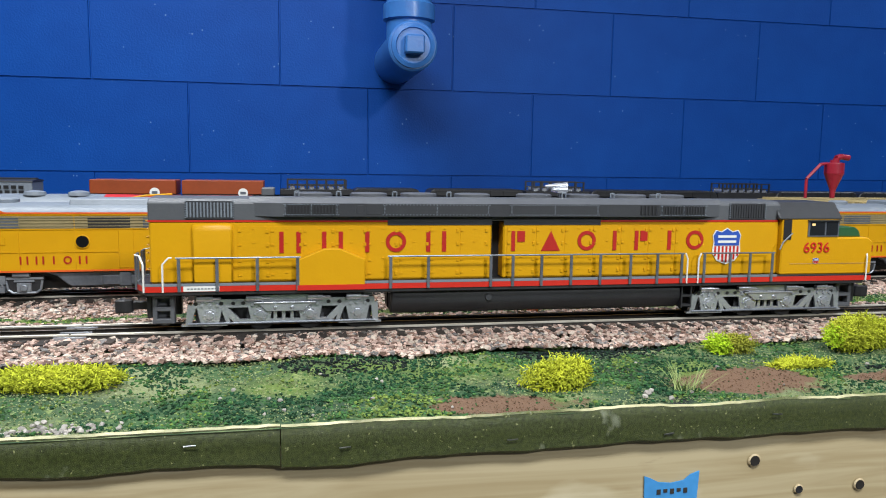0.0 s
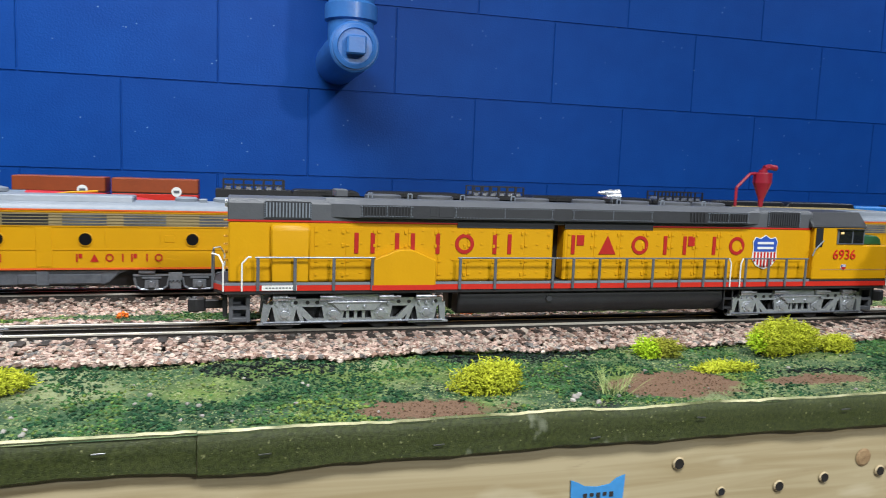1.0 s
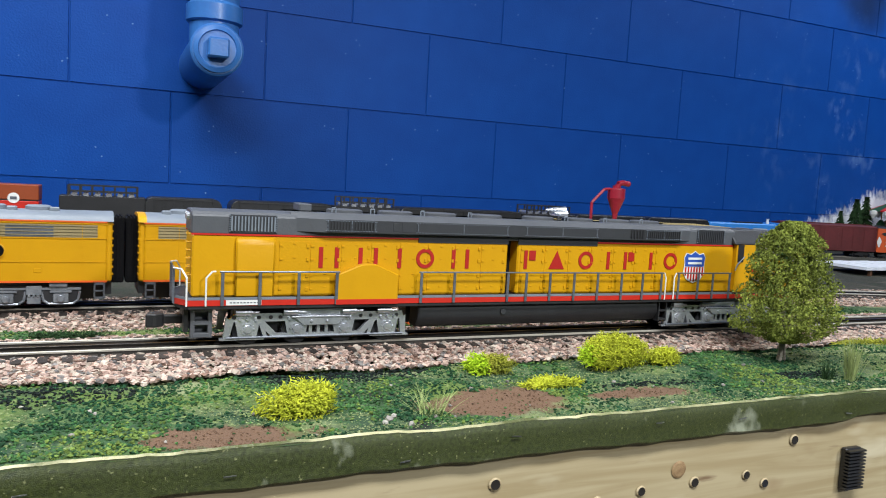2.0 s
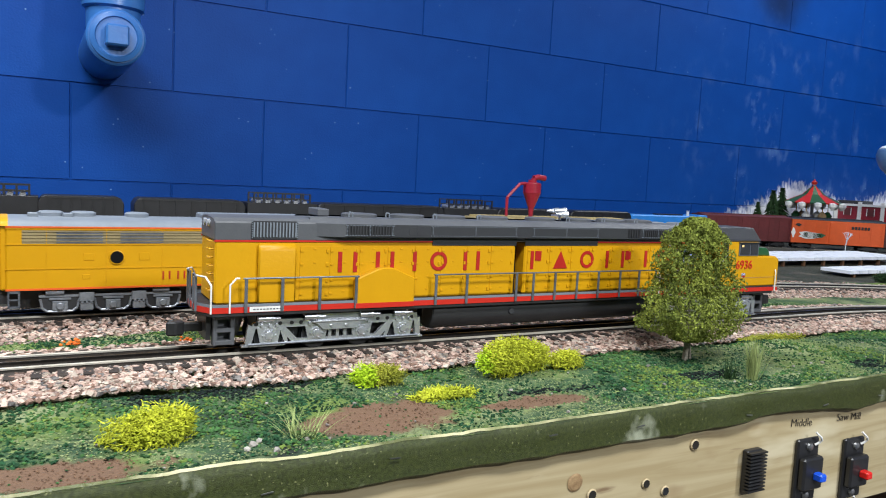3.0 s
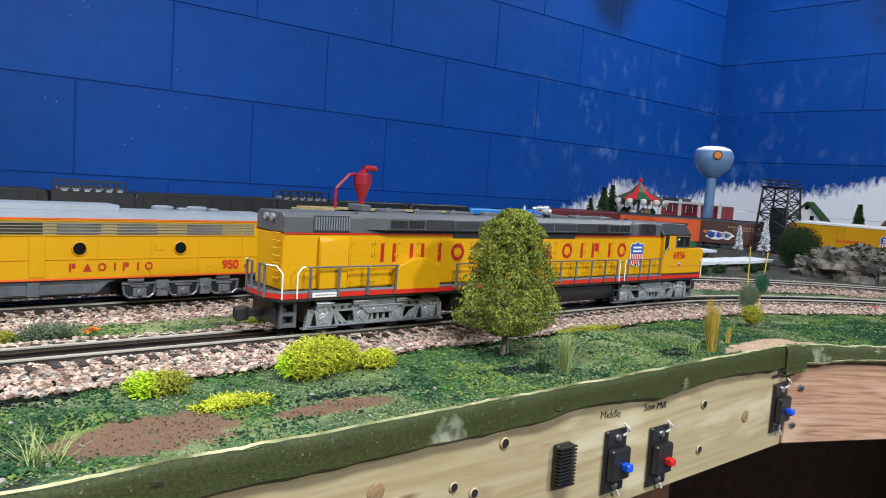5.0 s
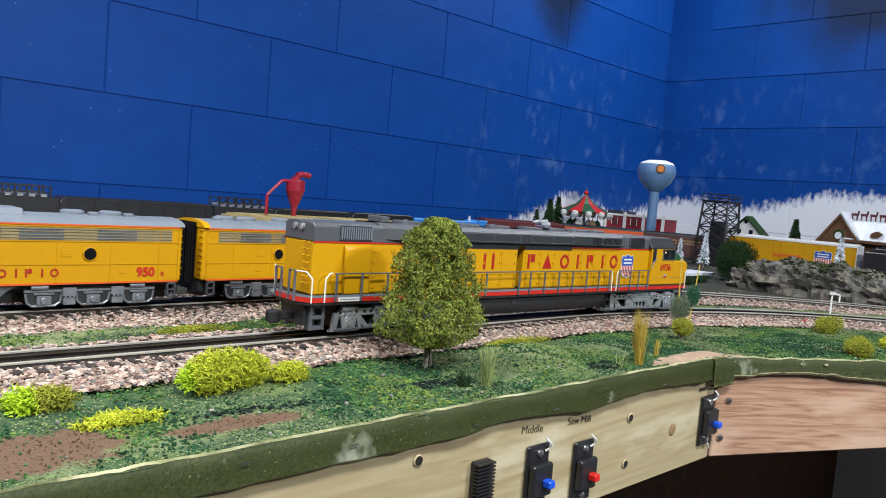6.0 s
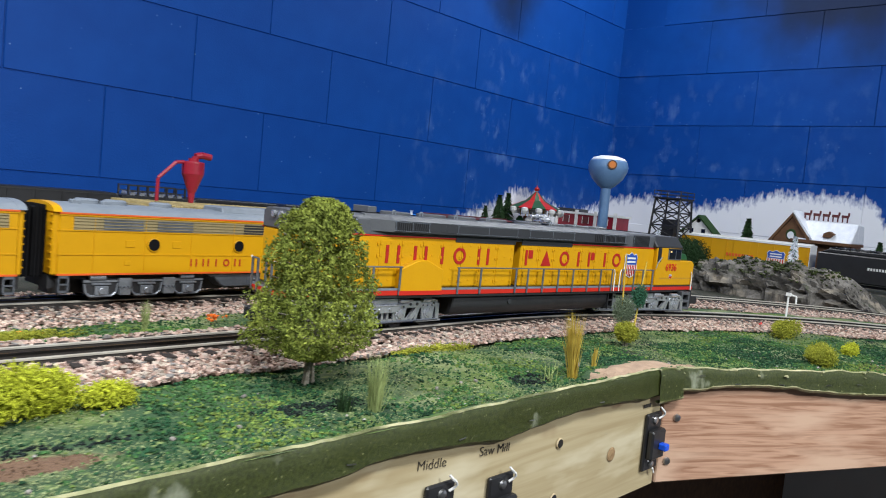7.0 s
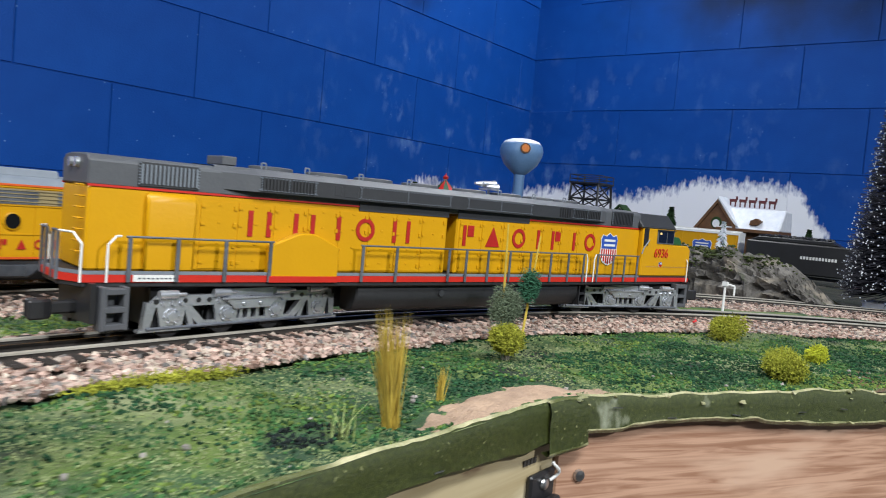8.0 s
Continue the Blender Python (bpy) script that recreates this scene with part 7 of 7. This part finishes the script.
def bottle_brush():
    rng = random.Random(51)
    r = root("bottle_brush_tree", pose(2.26, -1.462, ZG), "tall dark tinsel bottle-brush tree with frosted tips on a white base", "tree")
    part("base", Shape().lathe((0, 0, 0), [(0.048, 0), (0.041, 0.006), (0.044, 0.014), (0.01, 0.016)], 24), SNOW, r, smooth=True)
    part("stem", Shape().cone((0, 0, 0.01), (0, 0, 0.59), 0.003, 0.001, 8), BARK, r)
    s = Shape()
    for i in range(13000):
        z = 0.03 + 0.55 * rng.random() ** 1.25
        a = rng.uniform(0, 6.283)
        L = 0.080 * (1.0 - z / 0.60) * rng.uniform(0.75, 1.06) + 0.002
        d = Vector((math.cos(a), math.sin(a), rng.uniform(-0.25, 0.15)))
        w = Vector((-math.sin(a), math.cos(a), 0)) * 0.0006
        p0, p1 = Vector((0, 0, z)) + d * L * 0.35, Vector((0, 0, z)) + d * L
        up = Vector((0, 0, 0.0006))
        s.add([p0 - w, p0 + w, p1 + w, p1 - w, p0 + up, p1 + up], [(0, 1, 2, 3), (0, 4, 5, 3), (1, 4, 5, 2)])
        if rng.random() < 0.22:
            pebble(s, rng, p1, 0.0013, 1, 1)
    part("bristles", s, [TINSEL, SNOW], r)


def platform():
    r = root("snowy_platform", pose(0, 0, 0), "long white snow-covered platform in front of the freight cars", "platform")
    for y0, y1, z in ((-0.78, -0.66, 1.114), (-0.93, -0.87, 1.108)):
        n = 16
        for i in range(n):
            a, b = 1.86 + 0.44 * i / n, 1.86 + 0.44 * (i + 1) / n
            part("deck_board", Shape().box(a + 0.0008, b - 0.0008, y0, y1, z - 0.006, z + 0.001 * ((i * 7) % 3) / 3), SNOW, r)
        for i in range(7):
            x = 1.88 + 0.065 * i
            part("post", Shape().box(x - 0.003, x + 0.003, y0 + 0.004, y0 + 0.010, ZG - 0.003, z - 0.005), WOODB, r)
    rng = random.Random(61)
    for x, y, sd in ((1.95, -0.99, 71), (2.05, -1.0, 72), (2.12, -0.99, 73), (1.86, -1.0, 74)):
        lichen((x, y), 0.03, 0.012, 0.012, 500, [DEEP], "dark green scrub in front of the platform", seed=sd, size=0.0028)


def bare_shrub():
    rng = random.Random(81)
    s = Shape()

    def grow(p, d, L, r, k):
        q = p + d * L
        s.cone(p, q, r, r * 0.7, 5)
        if k:
            for _ in range(3):
                grow(q, (d + Vector((rng.uniform(-0.8, 0.8), rng.uniform(-0.8, 0.8), rng.uniform(-0.1, 0.5)))).normalized(), L * 0.7, r * 0.65, k - 1)

    grow(Vector((0, 0, 0)), Vector((0, 0, 1)), 0.024, 0.0016, 3)
    thing("bare_tree", s, SNOW, "small white frosted bare tree before the orange car", "tree", pose(2.35, -0.60, ZG))


# ---------------------------------------------------------------- buildings
def cyclone():
    r = root("dust_cyclone", pose(1.191, -0.855, 0), "red sawmill dust cyclone with a bent pipe on the mill roof", "cyclone")
    part("cone", Shape().lathe((0, 0, 0), [(0.003, 1.190), (0.0042, 1.202), (0.0130, 1.225), (0.0130, 1.238), (0.0128, 1.2395), (0.006, 1.2405), (0.006, 1.244)], 36), REDP, r)
    part("outlet", Shape().tube([(0.002, 0, 1.240), (0.002, 0, 1.2465), (0.010, 0, 1.2485), (0.022, 0, 1.2470)], 0.0042, 10), REDP, r, smooth=True)
    part("feed_pipe", Shape().tube([(-0.012, 0, 1.2385), (-0.022, 0, 1.2375), (-0.043, 0, 1.217), (-0.043, 0, 1.190)], 0.0021, 8), REDP, r, smooth=True)
    r = root("sawmill", pose(0, 0, 0), "low model sawmill with a dark ridged roof and tan boards", "building")
    part("wall", Shape().box(1.125, 1.38, -0.92, -0.80, ZG - 0.006, 1.176), TAN, r, bevel=0.001)
    part("roof", Shape().box(1.115, 1.40, -0.925, -0.79, 1.178, 1.1855), CREAM, r, bevel=0.001)
    part("roof_edge", Shape().box(1.115, 1.40, -0.928, -0.925, 1.1765, 1.1815), TAN, r)
    for k in range(40):
        x = 1.12 + k * 0.007
        part("roof_batten", Shape().box(x - 0.0016, x + 0.0016, -0.932, -0.80, 1.1855, 1.1885), SAWN, r)
    for k in range(12):
        x = 1.137 + k * 0.0210
        part("wall_board", Shape().box(x - 0.0108, x + 0.0108, -0.922, -0.920, ZG, 1.175), TAN, r)


def water_tower():
    r = root("water_tower", pose(2.862, -0.414, ZG), "light blue water tower with orange badge and snow on top", "water tower")
    prof = [(0.012, 0.208), (0.028, 0.220), (0.050, 0.242), (0.062, 0.266), (0.0645, 0.281), (0.060, 0.298), (0.044, 0.309), (0.02, 0.315)]
    part("tank", Shape().lathe((0, 0, 0), prof, 28), TANKB, r, smooth=True)
    part("snow_cap", Shape().lathe((0, 0, 0), [(0.0565, 0.3020), (0.050, 0.3090), (0.03, 0.3155), (0.004, 0.3170)], 28), SNOW, r, smooth=True)
    part("column", Shape().cone((0, 0, 0), (0, 0, 0.215), 0.0160, 0.0160, 18), TANKB, r, smooth=True)
    d = Vector((-0.885, -0.465, 0)).normalized()
    d = Matrix.Rotation(radians(14), 3, "Z") @ d
    part("badge", Shape().cone(d * 0.052 + Vector((0, 0, 0.284)), d * 0.0665 + Vector((0, 0, 0.285)), 0.0150, 0.0150, 20), WOODB, r, "round orange badge with a dark rim")
    part("badge_face", Shape().cone(d * 0.065 + Vector((0, 0, 0.285)), d * 0.0675 + Vector((0, 0, 0.285)), 0.0115, 0.0105, 20), BADGE, r)


def lattice_tower():
    r = root("lattice_tower", pose(2.735, -0.715, ZG), "dark steel lattice tower with a railed platform", "tower")
    h, a, b = 0.188, 0.047, 0.037
    legs = [(sx, sy) for sx in (-1, 1) for sy in (-1, 1)]
    for sx, sy in legs:
        part("leg", Shape().cone((sx * a, sy * a, 0), (sx * b, sy * b, h), 0.0035, 0.003, 6), BLACK, r)
    n = 5
    for k in range(n):
        z0, z1 = h * k / n, h * (k + 1) / n
        w0, w1 = a + (b - a) * k / n, a + (b - a) * (k + 1) / n
        for p, q in (((-1, -1), (1, -1)), ((1, -1), (1, 1)), ((1, 1), (-1, 1)), ((-1, 1), (-1, -1))):
            part("brace", Shape().cone((p[0] * w0, p[1] * w0, z0), (q[0] * w1, q[1] * w1, z1), 0.0018, 0.0018, 5), BLACK, r)
            part("brace", Shape().cone((q[0] * w0, q[1] * w0, z0), (p[0] * w1, p[1] * w1, z1), 0.0018, 0.0018, 5), BLACK, r)
            part("girt", Shape().cone((p[0] * w1, p[1] * w1, z1), (q[0] * w1, q[1] * w1, z1), 0.0020, 0.0020, 5), BLACK, r)
    part("platform_deck", Shape().box(-0.042, 0.042, -0.042, 0.042, h, h + 0.004), BLACK, r)
    for sx in (-1, 0, 1):
        for sy in (-1, 0, 1):
            if sx or sy:
                part("rail_post", Shape().cone((sx * 0.041, sy * 0.041, h), (sx * 0.041, sy * 0.041, h + 0.022), 0.0012, 0.0012, 5), BLACK, r)
    for zz in (0.012, 0.022):
        c = [(-0.041, -0.041, h + zz), (0.041, -0.041, h + zz), (0.041, 0.041, h + zz), (-0.041, 0.041, h + zz), (-0.041, -0.041, h + zz)]
        part("platform_rail", Shape().tube(c, 0.0011, 5), BLACK, r)
    part("shaft_house", Shape().box(-0.018, 0.018, -0.018, 0.018, 0.0, h * 0.7), DKGREY, r)


def carousel():
    r = root("carousel", pose(2.895, -0.115, ZG), "red, green and white model carousel with a tented roof", "carousel")
    part("plinth", Shape().lathe((0, 0, 0), [(0.075, 0), (0.075, 0.055), (0.06, 0.06)], 20), GREY, r)
    part("pole", Shape().cone((0, 0, 0.05), (0, 0, 0.19), 0.006, 0.005, 10), WHITE, r)
    n = 12
    for k in range(n):
        a0, a1 = 2 * math.pi * k / n, 2 * math.pi * (k + 1) / n
        p = [(0.095 * math.cos(a0), 0.095 * math.sin(a0), 0.125), (0.095 * math.cos(a1), 0.095 * math.sin(a1), 0.125)]
        q = [(0.036 * math.cos(a0), 0.036 * math.sin(a0), 0.152), (0.036 * math.cos(a1), 0.036 * math.sin(a1), 0.152)]
        t = (0, 0, 0.188)
        part("roof_panel", Shape().add([p[0], p[1], q[1], q[0], t, (p[0][0] * 0.98, p[0][1] * 0.98, 0.121), (p[1][0] * 0.98, p[1][1] * 0.98, 0.121)], [(0, 1, 2, 3), (3, 2, 4), (0, 5, 6, 1)]), (RED, GREEN)[k % 2], r)
        am = (a0 + a1) / 2
        c = Vector((0.094 * math.cos(am), 0.094 * math.sin(am), 0.113))
        part("valance", Shape().lathe(c, [(0.004, -0.012), (0.012, 0.0), (0.012, 0.010), (0.004, 0.013)], 8), WHITE, r)
        if k % 2 == 0:
            c = Vector((0.05 * math.cos(am), 0.05 * math.sin(am), 0.06))
            part("horse", Shape().lathe(c, [(0.004, 0), (0.012, 0.012), (0.014, 0.022), (0.005, 0.034)], 8), (WHITE, TAN, GREEN)[k // 2 % 3], r)
            part("horse_pole", Shape().cone(c, c + Vector((0, 0, 0.06)), 0.0015, 0.0015, 5), YEL, r)
    part("finial", Shape().lathe((0, 0, 0.186), [(0.008, 0), (0.010, 0.008), (0.003, 0.014), (0.001, 0.02)], 10), RED, r)


def houses():
    # red station with white trim against the side wall
    r = root("red_station", pose(3.24, -0.135, ZG), "red model station with white trim and a flat roof", "building")
    part("wall", Shape().box(-0.05, 0.05, -0.135, 0.125, 0, 0.118), REDP, r, bevel=0.001)
    part("cornice", Shape().box(-0.056, 0.056, -0.141, 0.131, 0.118, 0.126), WHITE, r)
    for y in (-0.135, -0.05, 0.035, 0.125):
        part("pilaster", Shape().box(-0.055, -0.05, y - 0.006, y + 0.006, 0, 0.134), WHITE, r)
    for y in (-0.092, -0.008, 0.08):
        w = part("window", Shape().box(-0.0535, -0.0505, y - 0.014, y + 0.014, 0.085, 0.110), MAROON, r)
        part("window_frame", Shape().box(-0.0545, -0.0535, y - 0.015, y - 0.013, 0.084, 0.111).box(-0.0545, -0.0535, y + 0.013, y + 0.015, 0.084, 0.111), WHITE, w)
    part("parapet", Shape().box(-0.05, 0.05, 0.05, 0.125, 0.126, 0.138), GREY, r)
    # small white house with a green gable
    r = root("white_house", pose(3.36, -0.535, ZG + 0.02), "small white model house with a dark green gable roof", "building")
    part("wall", Shape().prism([(-0.050, -0.022), (0.050, -0.022), (0.050, 0.080), (0, 0.128), (-0.050, 0.080)], -0.05, 0.0, "yz"), WHITE, r)
    for sd in (-1, 1):
        part("roof", Shape().prism([(sd * 0.064, 0.068), (0, 0.131), (0, 0.138), (sd * 0.066, 0.073)], -0.056, 0.004, "yz"), DEEP, r)
    for y in (-0.022, 0.022):
        part("window", Shape().box(-0.0515, -0.050, y - 0.007, y + 0.007, 0.066, 0.088), GLASS, r)
    part("gable_window", Shape().cone((-0.05, 0, 0.117), (-0.041, 0, 0.117), 0.008, 0.008, 12), GLASS, r)
    # lodge with snowy roof and a roof ornament
    r = root("snowy_lodge", pose(3.13, -1.0, ZG), "brown timber model lodge with a snow-covered roof", "building")
    part("wall", Shape().box(-0.035, 0.06, -0.095, 0.06, 0, 0.10), WOODB, r)
    part("porch_gable", Shape().prism([(0.018, 0), (0.118, 0), (0.118, 0.092), (0.068, 0.152), (0.018, 0.092)], -0.055, -0.03, "yz"), WOODB, r)
    for sd in (-1, 1):
        part("gable_board", Shape().prism([(0.068 + sd * 0.060, 0.080), (0.068, 0.156), (0.068, 0.166), (0.068 + sd * 0.066, 0.084)], -0.060, -0.030, "yz"), WOODB, r)
    part("gable_snow", Shape().prism([(0.068 - 0.050, 0.106), (0.068, 0.160), (0.068, 0.172), (0.068 - 0.062, 0.100)], -0.060, 0.02, "yz"), SNOW, r)
    part("wreath", Shape().lathe((-0.0565, 0.068, 0.107), [(0.012, 0), (0.016, 0.002), (0.012, 0.004)], 14, 0, Matrix.Rotation(radians(90), 3, "Y")), DEEP, r)
    part("gable_light", Shape().cone((-0.0555, 0.068, 0.105), (-0.0575, 0.068, 0.105), 0.010, 0.010, 12), SNOW, r)
    part("main_roof", Shape().prism([(-0.06, 0.096), (0.075, 0.096), (0.06, 0.146), (-0.005, 0.148)], -0.098, 0.066, "xz"), SNOW, r, bevel=0.003)
    part("eave", Shape().box(-0.062, 0.075, -0.098, 0.066, 0.090, 0.097), WOODB, r)
    part("dormer", Shape().prism([(-0.041, 0.108), (-0.020, 0.108), (-0.022, 0.118), (-0.036, 0.124), (-0.050, 0.118)], -0.056, -0.03, "yz"), WOODB, r)
    s = Shape()
    for k in range(5):
        y = 0.045 - k * 0.026
        s.box(-0.004, 0.004, y - 0.009, y + 0.009, 0.162, 0.169).box(-0.003, 0.003, y - 0.011, y - 0.007, 0.167, 0.176)
        s.box(-0.002, 0.002, y - 0.008, y - 0.005, 0.150, 0.163).box(-0.002, 0.002, y + 0.005, y + 0.008, 0.150, 0.163)
    part("roof_ornament", s, MAROON, r, "reddish-brown figures of a sleigh team along the ridge")
    for ob in r.children:
        ob.data.transform(Matrix.Diagonal((1, 1, 1.13, 1)))


def motions():
    """The locomotive rolls along the front track; its trucks follow the curve and its wheels turn."""
    speed, start, half = 0.1058, 0.6402, 0.197
    rows, tr = [], {t: [] for t in TRUCKS}
    times = [0.25 * k for k in range(33)]
    for t in times:
        s = start + speed * t
        (a, ha), (b, hb) = front_at(s - half), front_at(s + half)
        m, d = (a + b) / 2, (b - a)
        yaw = math.degrees(math.atan2(d.y, d.x))
        rows.append((t, pose(m.x, m.y, ZR, 0, 0, yaw)))
        for tk, h in zip(TRUCKS, (ha, hb)):
            tr[tk].append((t, pose(tk.location.x, 0, 0, 0, 0, math.degrees(h) - yaw)))
    walk(bpy.data.objects["diesel_locomotive"], rows)
    for tk in TRUCKS:
        walk(tk, tr[tk])
    step = 8.0 / 60
    turn = math.degrees(speed * step / 0.0105)
    for w in WHEELSETS:
        x = w.location.x
        walk(w, [(k * step, pose(x, 0, 0.0105, 0, turn * k, 0)) for k in range(61)])


# ---------------------------------------------------------------- build
room()
pipe_stub()
ceiling_fixtures()
table()
boards()
under_table()
foam_edge()
controls()
build_locomotive()
build_passenger_diesel(0.2849, True, "")
build_passenger_diesel(0.7359, False, "950")
build_passenger_diesel(1.1869, False, "")
freight()
cyclone()
water_tower()
lattice_tower()
carousel()
houses()
scenery()
turf()
rail_joints()
ballast()
rails(front_at, -1.2, 2.35, ZR, "front_track", "three-rail model track with dark sleepers and bright rails", 0.15, 2.1)
rails(mid_at, -1.2, 2.9, ZE, "second_track", "three-rail model track under the parked train", 0.15, 2.5)
rails(back_at, -0.6, 4.2, ZK, "back_track", "three-rail model track near the wall", 1.9, 3.7)
blocks()
motions()
